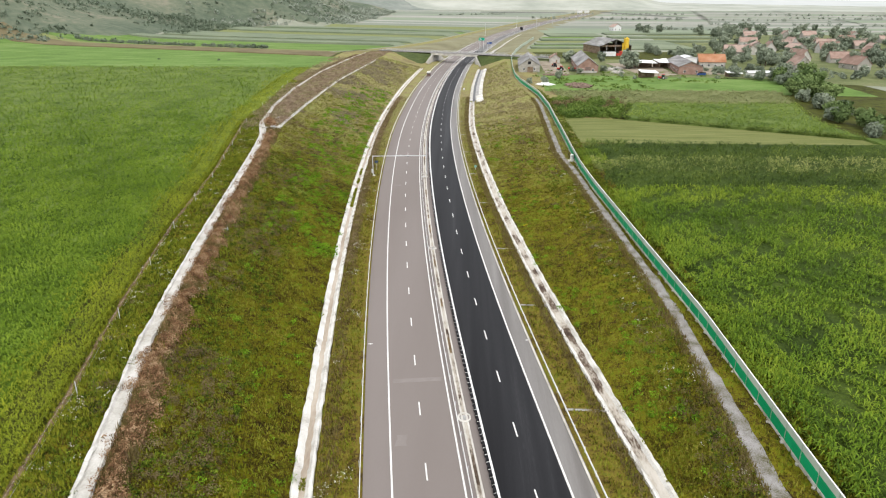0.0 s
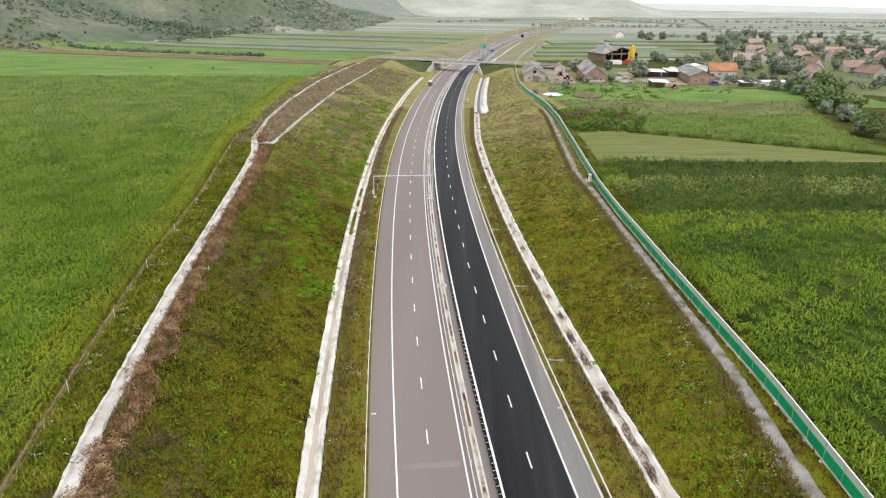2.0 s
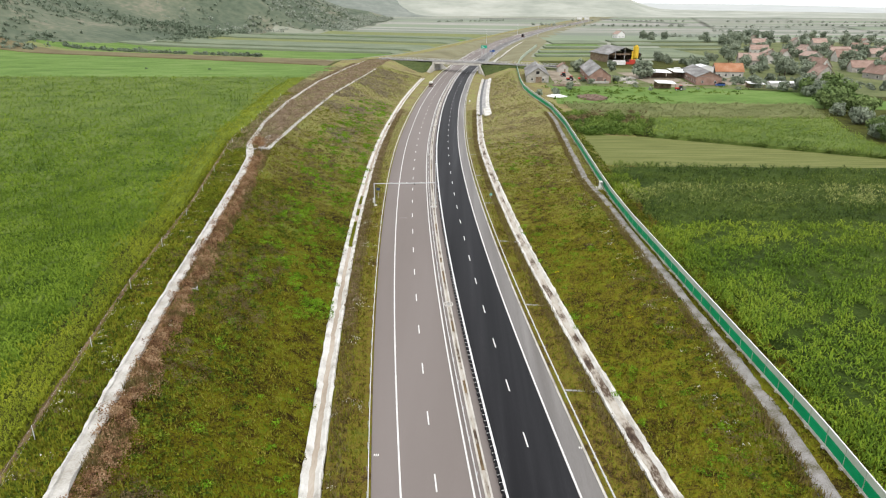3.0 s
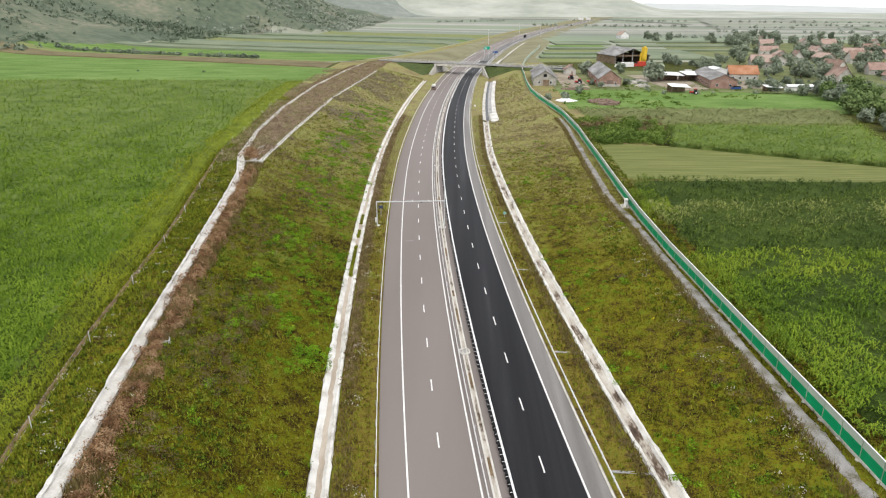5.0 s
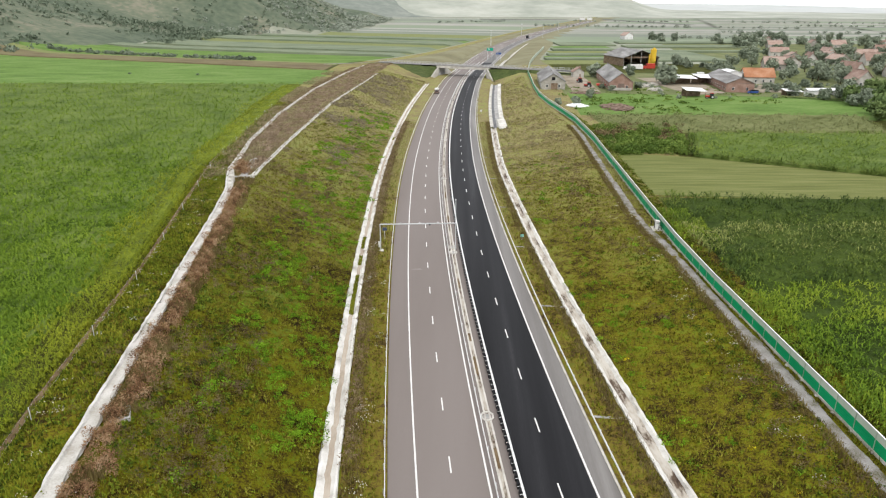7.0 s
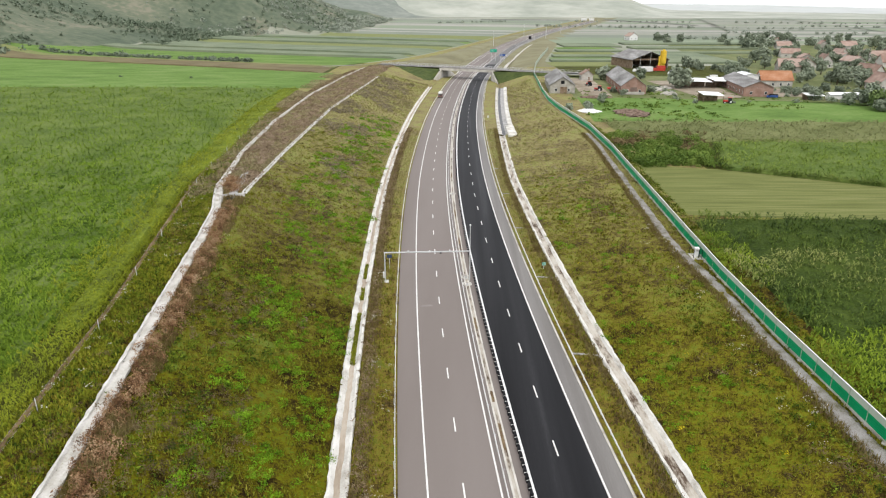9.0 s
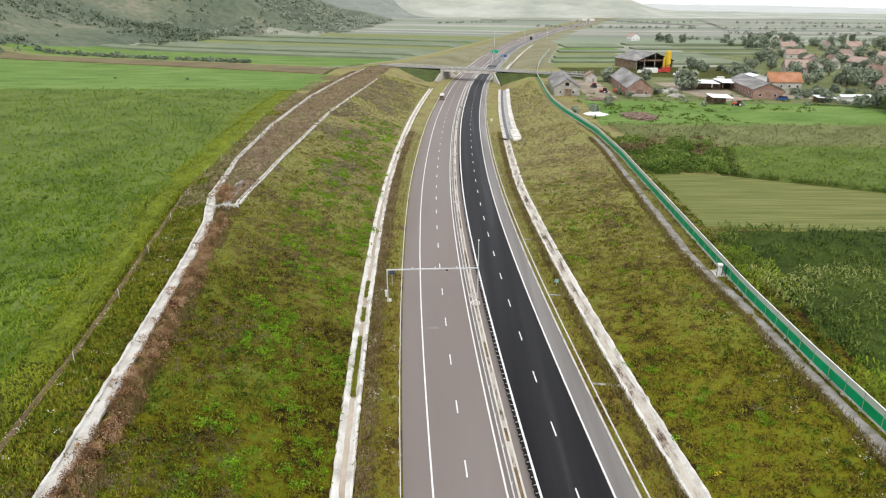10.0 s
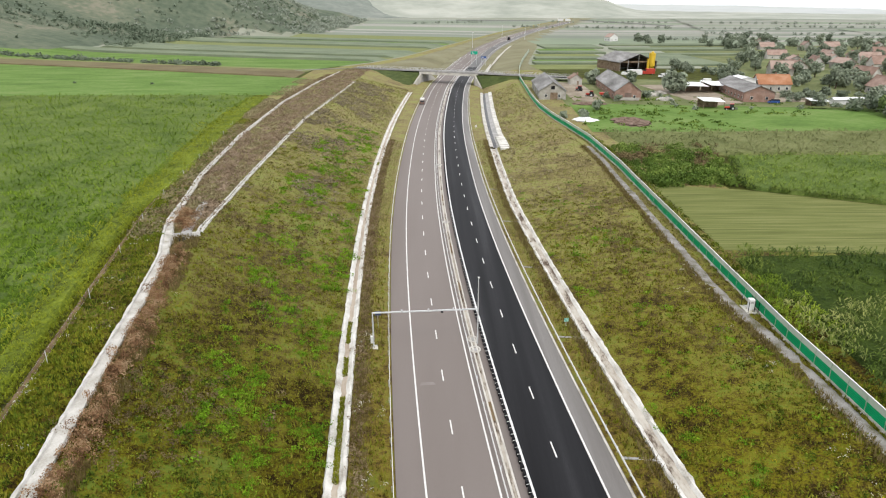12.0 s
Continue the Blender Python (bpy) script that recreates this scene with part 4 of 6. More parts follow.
        x = x1 if x1 is not None else -40.0
        for _ in range(30):
            if x1 is None:
                x = 0.5 * x + 0.5 * (float(CORN_L(c - 0.48 * (x + 150))) - 2)
        ends.append(x)
    n = 40 if h else 14
    verts, faces = [], []
    for i in range(n + 1):
        xa, xb = x0 + (ends[0] - x0) * i / n, x0 + (ends[1] - x0) * i / n
        ya, yb = a - 0.48 * (xa + 150), b - 0.48 * (xb + 150)
        za, zb = ground_z(xa, ya) + 0.15, ground_z(xb, yb) + 0.15
        if h:
            hh = h * (1 + 0.15 * noise.noise(Vector((xa * 0.05, a, 0)))) * (0.1 if i in (0, n) else 1)
            verts += [(xa, ya, za - 0.35), (xa, ya + 0.4, za + hh - 0.35), ((xa + xb) / 2, (ya + yb) / 2, (za + zb) / 2 + hh * 1.03 - 0.35), (xb, yb - 0.4, zb + hh - 0.35), (xb, yb, zb - 0.35)]
        else:
            verts += [(xa, ya, za), (xa * 0.75 + xb * 0.25, ya * 0.75 + yb * 0.25, za * 0.75 + zb * 0.25), ((xa + xb) / 2, (ya + yb) / 2, (za + zb) / 2), (xa * 0.25 + xb * 0.75, ya * 0.25 + yb * 0.75, za * 0.25 + zb * 0.75), (xb, yb, zb)]
    for i in range(n):
        for j in range(4):
            k = i * 5 + j
            faces.append((k, k + 5, k + 6, k + 1))
    return tagged(raw(name, verts, faces, mat), label, "field", kind="structure")


patch("meadow", [(-560, 398), (-83, 398), (-84, 474), (-560, 705)], 0.15, M["meadow"], "bright green mown meadow beyond the maize", "field")
strip_left(506, 545, -470, None, M["brownfield"], "strip of tall brown dry weeds", 1.1)
strip_left(545, 563, -430, None, M["mown"], "pale green grass strip")
strip_left(563, 655, -430, None, M["meadow"], "bright green grass strip")
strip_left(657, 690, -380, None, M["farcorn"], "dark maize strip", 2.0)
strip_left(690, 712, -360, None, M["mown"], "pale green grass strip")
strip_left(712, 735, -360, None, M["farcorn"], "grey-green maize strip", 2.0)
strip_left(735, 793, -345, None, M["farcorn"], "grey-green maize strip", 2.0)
strip_left(793, 864, -345, None, M["mown"], "stubble strip paled for haze")
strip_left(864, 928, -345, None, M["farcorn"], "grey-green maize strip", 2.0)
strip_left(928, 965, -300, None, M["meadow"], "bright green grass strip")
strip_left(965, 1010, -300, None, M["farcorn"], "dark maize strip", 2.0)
strip_left(1010, 1140, -215, None, M["mown"], "stubble strip paled for haze")
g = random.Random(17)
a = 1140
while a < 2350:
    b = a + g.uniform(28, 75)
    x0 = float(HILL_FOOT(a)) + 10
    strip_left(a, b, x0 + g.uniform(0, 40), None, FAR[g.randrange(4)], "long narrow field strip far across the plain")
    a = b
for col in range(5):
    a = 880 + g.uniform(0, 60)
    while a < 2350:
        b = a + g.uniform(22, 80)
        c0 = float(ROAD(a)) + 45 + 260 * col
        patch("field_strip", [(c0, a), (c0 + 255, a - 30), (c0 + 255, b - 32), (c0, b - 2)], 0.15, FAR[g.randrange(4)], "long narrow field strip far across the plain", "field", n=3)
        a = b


# dark belt lifted to a hazy grey in its own colour
belt = material("hazed_belt", [(0.12, 0.128, 0.108), (0.15, 0.158, 0.132)], 0.01, 0.2, 0.95, 0.2)
for q in ([(60, 2080), (310, 2020), (312, 2110), (62, 2190)], [(410, 2080), (492, 1560), (520, 1590), (440, 2190)]):
    patch("field_belt", q, 0.6, belt, "long dark belt of hedges across the far plain", "hedge", n=6)


# ---- grass tufts, weeds and dry stalks ----
def scatter(n, y0, y1, span, power=1.0):
    """n points on the ground; span(y) gives an x range, and low y is favoured by power."""
    rows = 500
    out = []
    u = (np.arange(rows) + RNG.random(rows)) / rows
    for y in y0 + (y1 - y0) * u ** power:
        s = section(float(y))
        x0, x1 = span(float(y))
        k = max(1, n // rows)
        x = RNG.uniform(x0, x1, k)
        out.append(np.column_stack([x, y + RNG.uniform(-0.5, 0.5, k) * (y1 - y0) / rows * 2.4, np.interp(x, [q[0] for q in s], [q[1] for q in s]) - 0.04]))
    return np.concatenate(out)


def clustered(p, freq, level, seed):
    """Keeps the points where a slow noise is above a level, so that plants stand in drifts."""
    return p[np.array([noise.noise(Vector((x * freq, y * freq, seed))) > level for x, y, z in p])]


SLOPE_L = lambda y: (float(INNER_L(y)) - 0.4, float(ROAD(y)) + float(DITCH_L(y)) - 2.7)
SLOPE_R = lambda y: (float(ROAD(y)) + float(DITCH_R(y)) + 2.7, float(TRACK_R(y)) - 1.1)
VERGE_L = lambda y: (float(ROAD(y)) + float(DITCH_L(y)) + 0.4, float(ROAD(y)) - 14.4)
VERGE_R = lambda y: (float(ROAD(y)) + 12.2, float(ROAD(y)) + float(DITCH_R(y)) - 0.4)
CREST = lambda y: (float(CREST_L(y)) + 1.0, float(INNER_L(y)) + 0.8)
OUTER = lambda y: (float(CORN_L(y)) + 0.3, float(CREST_L(y)) - 1.2)
WALLSIDE = lambda y: (float(TRACK_R(y)) + 0.7, float(WALL_R(y)) - 0.3)
BEHIND = lambda y: (float(WALL_R(y)) + 0.3, float(WALL_R(y)) + 4.5)


def tufts(name, p, lo, hi, count, mat, label, category, width=0.16, reach=0.9, low=0.0):
    h = RNG.uniform(lo, hi, len(p))
    blades(name, p, h, count, mat, label, category, low=low, reach=reach, width=width, lift=0.6)


for span, n in ((SLOPE_L, 40000), (SLOPE_R, 30000), (VERGE_L, 9000), (VERGE_R, 7000), (OUTER, 9000), (BEHIND, 6000), (WALLSIDE, 3000)):
    p = scatter(n, 30, 330, span, 1.5)
    # beyond about y 215 tufts take the haze-paled colour
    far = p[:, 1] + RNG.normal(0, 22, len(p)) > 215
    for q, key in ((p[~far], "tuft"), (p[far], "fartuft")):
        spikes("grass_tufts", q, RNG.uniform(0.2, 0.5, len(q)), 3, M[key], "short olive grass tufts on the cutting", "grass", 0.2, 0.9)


def drifts(centres, per, spread):
    """Groups of plants round given centres."""
    p = np.repeat(centres, per, 0)
    d = RNG.normal(0, spread, (len(p), 2)) * np.array([1.0, 0.7])
    p[:, :2] += d
    k = np.round(p[:, 1]).astype(int)
    for y in np.unique(k):
        s = section(float(y))
        p[k == y, 2] = np.interp(p[k == y, 0], [q[0] for q in s], [q[1] for q in s]) - 0.03
    return p


def clumps(name, p, lo, hi, n, mat, label, leaf=0.55, flat=0.55):
    """Low leafy mounds, one mass: every point gets a few lobes of small leaves."""
    out = []
    for i, (x, y, z) in enumerate(p):
        r = RNG.uniform(lo, hi) * (1 if y < 200 else 1.25)
        lobes = [(x + RNG.normal(0, 0.6) * r, y + RNG.normal(0, 0.5) * r, z + 0.1 * r, r * RNG.uniform(0.4, 0.8)) for _ in range(4)]
        out.append(leaf_cloud(n, lobes, r * leaf, flat, i + 5))
    v = np.concatenate(out)
    return fast(name, v, [(0, 1, 2)], mat, label, "weeds")


def leaf_cloud(n, lumps, size, flat=0.75, seed=1):
    """n leaf triangles over lumpy balls (cx, cy, cz, r); returns (n, 3, 3)."""
    g = np.random.default_rng(seed)
    lumps = np.array(lumps, float)
    k = g.choice(len(lumps), n, p=lumps[:, 3] ** 2 / (lumps[:, 3] ** 2).sum())
    d = g.normal(size=(n, 3))
    d /= np.linalg.norm(d, axis=1)[:, None]
    c = lumps[k, :3] + d * (lumps[k, 3] * g.uniform(0.72, 1.06, n))[:, None] * np.array([1, 1, flat])
    t = g.normal(size=(n, 3))
    t -= d * (t * d).sum(1)[:, None] * 0.6
    t /= np.linalg.norm(t, axis=1)[:, None]
    b = np.cross(d + 0.5 * g.normal(size=(n, 3)), t)
    b /= np.linalg.norm(b, axis=1)[:, None]
    s = (size * g.uniform(0.6, 1.4, n))[:, None]
    return np.stack([c - t * s * 0.5, c + t * s * 0.5, c + b * s * 0.9], 1)


def share(span, a, b):
    """The part of a span between two fractions of its width."""
    return lambda y: (span(y)[0] + a * (span(y)[1] - span(y)[0]), span(y)[0] + b * (span(y)[1] - span(y)[0]))


outer = drifts(np.concatenate([scatter(1000, 28, 330, OUTER, 1.3), scatter(1000, 28, 330, BEHIND, 1.3)]), 5, 0.5)
spikes("rough_herbs", outer, RNG.uniform(0.25, 0.6, len(outer)), 5, M["herb"], "rough dark green herbs beside the fields", "weeds", 0.14, 0.8)
green = np.concatenate([clustered(scatter(2500, 110, 340, share(SLOPE_L, 0.3, 1.0), 1.1), 0.17, 0.02, 2), scatter(500, 30, 200, share(SLOPE_L, 0.3, 1.0), 1.2)[::4], clustered(scatter(500, 30, 260, share(SLOPE_R, 0, 0.7), 1.3), 0.09, 0.12, 4), scatter(500, 30, 250, SLOPE_R, 1.3)[::6]])
clumps("green_weeds", green, 0.4, 1.0, 120, M["weed"], "bright green leafy weeds in drifts on the slopes", 0.21, 0.45)
brown = np.concatenate([clustered(scatter(1000, 30, 170, share(SLOPE_L, 0, 0.55), 1.15), 0.06, 0.0, 9), clustered(scatter(500, 40, 240, share(SLOPE_R, 0.55, 1.0)), 0.06, 0.0, 12), clustered(scatter(500, 30, 300, OUTER, 1.2), 0.08, 0.1, 15)])
clumps("seeding_weeds", brown, 0.4, 1.05, 170, M["purple"], "soft greyish brown seeding weeds on the upper slopes", 0.14, 0.75)
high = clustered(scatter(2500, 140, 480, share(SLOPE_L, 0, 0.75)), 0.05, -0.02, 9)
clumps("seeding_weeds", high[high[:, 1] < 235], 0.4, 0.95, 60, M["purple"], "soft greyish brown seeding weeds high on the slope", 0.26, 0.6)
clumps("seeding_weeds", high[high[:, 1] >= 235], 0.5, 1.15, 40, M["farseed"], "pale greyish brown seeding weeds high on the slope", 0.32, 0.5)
clumps("rough_herbs", np.concatenate([scatter(1500, 30, 170, share(SLOPE_L, 0, 0.6)), scatter(500, 30, 170, share(SLOPE_R, 0.6, 1)), scatter(1000, 30, 300, OUTER, 1.2), scatter(500, 30, 330, BEHIND)]), 0.3, 0.8, 40, M["herb"], "dark green leafy herbs on slopes and field edges", 0.34, 0.6)
foot = scatter(1000, 110, 330, lambda y: (float(ROAD(y)) + float(DITCH_L(y)) + 0.5, float(ROAD(y)) + float(DITCH_L(y)) + 1.9))
clumps("seeding_weeds", foot, 0.3, 0.7, 60, M["dry"], "dull brown withered weeds between ditch and verge", 0.28, 1.0)
foot = scatter(1000, 40, 330, lambda y: (float(ROAD(y)) + float(DITCH_R(y)) - 1.5, float(ROAD(y)) + float(DITCH_R(y)) - 0.3))
clumps("seeding_weeds", foot, 0.2, 0.5, 40, M["purple"], "dull brown seeding weeds beside the ditch", 0.3, 0.9)
tan = np.concatenate([clustered(scatter(2200, 230, 480, SLOPE_L), 0.04, 0.1, 31), clustered(scatter(700, 235, 470, SLOPE_R), 0.04, -0.1, 33), clustered(scatter(2500, 200, 480, OUTER), 0.06, -0.2, 35)])
clumps("tan_grass", tan, 0.4, 0.9, 20, M["tan"], "tall tan seeding grass on the far slopes", 0.5, 0.4)
fresh = np.concatenate([clustered(scatter(16000, 26, 330, OUTER, 1.4), 0.12, -0.15, 51), scatter(5000, 26, 240, lambda y: (float(CORN_L(y)) - 1.5, float(CORN_L(y)) + 0.1), 1.4), scatter(3000, 26, 240, lambda y: (float(CORN_L(y)) + 0.6, float(CORN_L(y)) + 1.5), 1.4)])
spikes("grass_tufts", fresh, RNG.uniform(0.25, 0.55, len(fresh)), 4, M["outgrass"], "yellow-green rough grass between maize and channel", "grass", 0.2, 0.9)
ribbon("furrow", -40, 330, 1.5, [(lambda y: float(CORN_L(y)) - 0.1, 0.1), (lambda y: float(CORN_L(y)) + 0.3, 0.3), (lambda y: float(CORN_L(y)) + 0.7, 0.1)], M["furrow"], thing("bare_furrow", pose(0, 0, 0), "narrow bare brown furrow along the maize edge", "soil", kind="structure"), place=plan(CORN_L, lambda y: float(FIELD_L(y))), wobble=0.25)
gold = scatter(500, 60, 190, SLOPE_R)[::28]
clumps("yellow_blossom", gold, 0.2, 0.45, 18, M["gold"], "small yellow-flowering weeds on the slope")
olive = np.concatenate([scatter(2500, 30, 300, SLOPE_L, 1.1), scatter(2000, 30, 250, SLOPE_R, 1.1)])
clumps("grass_clumps", olive, 0.25, 0.65, 34, M["tuft"], "knee-high olive grass clumps on the slopes", 0.38, 0.5)
far_p = np.concatenate([scatter(6000, 330, 480, SLOPE_L), scatter(2500, 310, 470, SLOPE_R)])
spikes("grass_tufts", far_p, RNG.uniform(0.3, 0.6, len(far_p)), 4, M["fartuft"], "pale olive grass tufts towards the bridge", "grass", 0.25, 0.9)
p = scatter(1000, 24, 215, lambda y: (float(CREST_L(y)) + 1.5, float(CREST_L(y)) + 2.9 + 0.4 * math.sin(y * 0.4)), 1.2)
p = clustered(p[~((abs(p[:, 1] - 201) < 4) & (p[:, 0] > -60.5))], 0.35, -0.6, 41)[::3]
clumps("dry_bushes", p, 0.6, 1.3, 760, M["rustweed"], "rounded rust-brown withered weeds along the crest channel", 0.12, 1.5)
far_dry = scatter(4000, 207, 536, lambda y: (float(CREST_L(y)) + 1.1, float(INNER_L(y)) - 0.9))
clumps("dry_bushes", scatter(1500, 214, 500, lambda y: (float(CREST_L(y)) - 3.4, float(CREST_L(y)) - 1.0)), 0.4, 0.8, 30, M["dry"], "withered brown weeds outside the crest channel", 0.34, 0.7)
pick = np.array([noise.noise(Vector((x * 0.35, y * 0.08, 8))) > 0.0 for x, y, z in far_dry])
clumps("dry_bushes", far_dry[pick], 0.5, 1.0, 36, M["farrust"], "withered brown weeds between the crest channels", 0.34, 0.8)
clumps("dry_bushes", far_dry[~pick], 0.4, 0.9, 30, M["tan"], "paler seeding weeds between the crest channels", 0.34, 0.6)
p = np.concatenate([p[::2], far_dry[::4]])
lump = drifts(p, 5, 0.22)
spikes("dry_weeds", lump, np.repeat(RNG.uniform(0.3, 1.05, len(p)), 5) * np.where(lump[:, 1] > 206, 0.9, 0.85), 3, M["dry"], "lumpy rust-brown dry weeds beside the crest channel", "weeds", 0.13, 0.85)
p = clustered(scatter(6000, 26, 208, CREST, 1.2), 0.15, 0.05, 14)
spikes("dry_grass", p, RNG.uniform(0.5, 1.0, len(p)), 9, M["straw"], "straw-coloured seed heads among the crest weeds", "grass", 0.07, 0.5)
p = np.concatenate([scatter(4500, 36, 330, lambda y: (float(ROAD(y)) + float(DITCH_L(y)) + 0.4, float(ROAD(y)) + float(DITCH_L(y)) + 2.4)), scatter(5000, 36, 330, lambda y: (float(ROAD(y)) + float(DITCH_R(y)) - 1.7, float(ROAD(y)) + float(DITCH_R(y)) - 0.1)), scatter(6000, 36, 300, lambda y: (float(TRACK_R(y)) - 2.2, float(TRACK_R(y)) - 0.8))])
spikes("dry_grass", p, RNG.uniform(0.3, 0.8, len(p)), 4, M["straw"], "straw-coloured dry grass along ditch and track", "grass", 0.09, 0.6)
fl = np.concatenate([clustered(scatter(700, 32, 220, OUTER, 1.3), 0.2, 0.1, 21), clustered(scatter(900, 32, 200, lambda y: (float(TRACK_R(y)) - 6, float(TRACK_R(y)) - 1.2)), 0.2, 0.1, 23), clustered(scatter(500, 40, 180, VERGE_L), 0.14, 0.2, 25), clustered(scatter(500, 32, 200, CREST), 0.2, 0.25, 27)])
fl = drifts(fl[::2], 9, 0.35)
fl[:, 2] += 0.3
spikes("white_blossom", fl, RNG.uniform(0.06, 0.14, len(fl)), 3, M["flower"], "small white wild flower heads", "flowers", 0.5, 0.8)


# ---- the bridge over the cutting ----
def build_bridge():
    """A skew road bridge; local x runs along the deck, y across it."""
    L0, L1 = (-52, 541), (46, 492)
    ang = math.degrees(math.atan2(L1[1] - L0[1], L1[0] - L0[0]))
    length = math.hypot(L1[0] - L0[0], L1[1] - L0[1])
    t = thing("road_bridge", pose(L0[0], L0[1], 0, 0, 0, ang), "grey concrete road bridge on slanted abutments over the motorway", "bridge")
    s0, s1 = 36, 76

    def deck_z(u):
        return 7.55 + 0.2 * math.sin(math.pi * u / length)
    bm = bmesh.new()
    for a, b in ((-14, 0), (0, s0), (s0, s1), (s1, length), (length, length + 26)):
        g = bmesh.ops.create_cube(bm, size=1)
        th = 0.35 if not (a >= s0 and b <= s1) else 0.5
        for v in g["verts"]:
            u = a if v.co.x < 0 else b
            z = deck_z(max(0, min(length, u))) - (0.5 if u < 0 or u > length else 0)
            v.co = Vector((u, v.co.y * 9.0, z if v.co.z > 0 else z - th))
    part("deck", bm, M["grey"], t)
    part("carriageway", boxes((-14, length + 26, -3.2, 3.2, 7.76, 7.79)), M["asphalt_s"], t, "pale asphalt roadway")
    for sgn in (-1, 1):
        part("girder", boxes((s0, s1, sgn * 4.0 - 0.45, sgn * 4.0 + 0.45, 5.75, 7.3), bevel=0.05), M["concrete"], t, "long grey edge girder")
        part("parapet", boxes((s0 - 6, s1 + 6, sgn * 4.5 - 0.14, sgn * 4.5 + 0.14, 7.5, 8.0)), M["grey"], t)
        bm = boxes((-10, length + 22, sgn * 4.45 - 0.04, sgn * 4.45 + 0.04, 8.72, 8.82), (-10, length + 22, sgn * 4.45 - 0.03, sgn * 4.45 + 0.03, 8.3, 8.36))
        for k in range(int((length + 32) / 2.5)):
            bm2 = boxes((-10 + 2.5 * k, -9.92 + 2.5 * k, sgn * 4.45 - 0.03, sgn * 4.45 + 0.03, 7.7, 8.75))
            me = bpy.data.meshes.new("tmp")
            bm2.to_mesh(me)
            bm.from_mesh(me)
            bm2.free()
            bpy.data.meshes.remove(me)
        part("railing", bm, M["steel"], t, "galvanised steel railing")
    for u, d in ((s0 + 1.5, -1), (s1 - 1.5, 1)):
        part("abutment", boxes((u - 0.7, u + 0.7, -4.6, 4.6, -0.5, 6.4), bevel=0.06), M["grey"], t)
        for sgn in (-1, 1):
            bm = bmesh.new()
            v = 12.0 if d < 0 else 10.2
            pr = [(0, 6.5), (0, -0.5), (1, -0.5), (1, 0.5)]
            foot = 0.5 if d < 0 else 8.6
            lo = [bm.verts.new((u + foot * q - 0.35, sgn * (4.5 + v * q), z)) for q, z in pr]
            hi = [bm.verts.new((u + foot * q + 0.35, sgn * (4.5 + v * q), z)) for q, z in pr]
            bm.faces.new(lo)
            bm.faces.new(hi[::-1])
            for i in range(len(pr)):
                j = (i + 1) % len(pr)
                bm.faces.new((lo[i], lo[j], hi[j], hi[i]))
            part("wing_wall", bm, M["concrete"], t)
    return t


build_bridge()


def bank(name, a, b, c, d, label):
    """A rough grassed bank between four corners."""
    n = 12
    verts, faces = [], []
    for i in range(n + 1):
        for k in range(n + 1):
            u, v = i / n, k / n
            p = (Vector(a) * (1 - u) + Vector(b) * u) * (1 - v) + (Vector(d) * (1 - u) + Vector(c) * u) * v
            verts.append(p + Vector((0, 0, 0.35 * noise.noise(p * 0.3))))
    for i in range(n):
        for k in range(n):
            q = i * (n + 1) + k
            faces.append((q, q + n + 1, q + n + 2, q + 1))
    return tagged(raw(name, verts, faces, M["bank"], smooth=True), label, "bank", kind="structure")


for q in ([(-62, 543), (-62, 549), (-112, 524), (-112, 518)],):
    patch("field_road", q, 0.25, M["gravel"], "pale gravelled approach road on the field's edge", "road", n=8)
bank("bank", (-58, 538, 7.4), (-21.5, 520, 6.6), (-25.6, 509.0, 0.5), (-28.5, 474, -0.1), "dark green overgrown bank falling from the bridge to the motorway")
bank("bank", (-56, 542, 7.3), (-19.5, 527, 7.0), (-13, 552, 0), (-52, 575, 3.0), "grassed bank behind the bridge's end")
bank("bank", (13.2, 503.6, 6.6), (52, 484.5, 7.4), (34, 484, 3.2), (16.6, 490.8, 0.4), "green bank falling from the bridge to the ditch")
bank("bank", (15, 511, 7.0), (50, 495, 7.2), (56, 520, 4.6), (25, 530, 0), "grassed bank behind the bridge's end")


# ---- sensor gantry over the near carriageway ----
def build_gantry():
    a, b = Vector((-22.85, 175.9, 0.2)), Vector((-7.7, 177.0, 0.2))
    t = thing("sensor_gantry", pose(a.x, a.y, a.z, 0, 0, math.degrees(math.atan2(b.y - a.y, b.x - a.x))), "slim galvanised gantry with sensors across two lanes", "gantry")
    w = (b - a).length
    part("foundation", boxes((-0.6, 0.6, -0.6, 0.6, -0.4, 0.25), bevel=0.03), M["concrete"], t, "pale concrete footing")
    part("post", rod((0, 0, 0.2), (0, 0, 5.75), 0.12, 0.1), M["steel"], t)
    part("mast", rod((w, 0, -0.1), (w, 0, 10.6), 0.11, 0.06), M["steel"], t, "tall steel mast")
    part("beam", boxes((-0.1, w + 0.1, -0.09, 0.09, 5.58, 5.78), bevel=0.02), M["steel"], t)
    part("cabinet", boxes((-0.42, -0.12, -0.2, 0.2, 0.9, 2.0), bevel=0.02), M["white"], t, "small white control box")
    for u in (4.2, 8.0, 11.6):
        part("sensor", boxes((u - 0.1, u + 0.1, -0.16, 0.1, 5.78, 6.0), bevel=0.02), M["steel"], t)
    part("camera_box", boxes((9.8, 10.1, -0.3, 0.15, 5.4, 5.62), bevel=0.02), M["dark"], t, "dark detector box")
    part("mast_head", boxes((w - 0.12, w + 0.12, -0.25, 0.12, 10.5, 10.68), bevel=0.02), M["white"], t)


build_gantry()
M.update(
    glass=material("window_glass", [(0.02, 0.025, 0.03), (0.035, 0.04, 0.045)], 1, 5, 0.15, 0.0, spec=0.6),
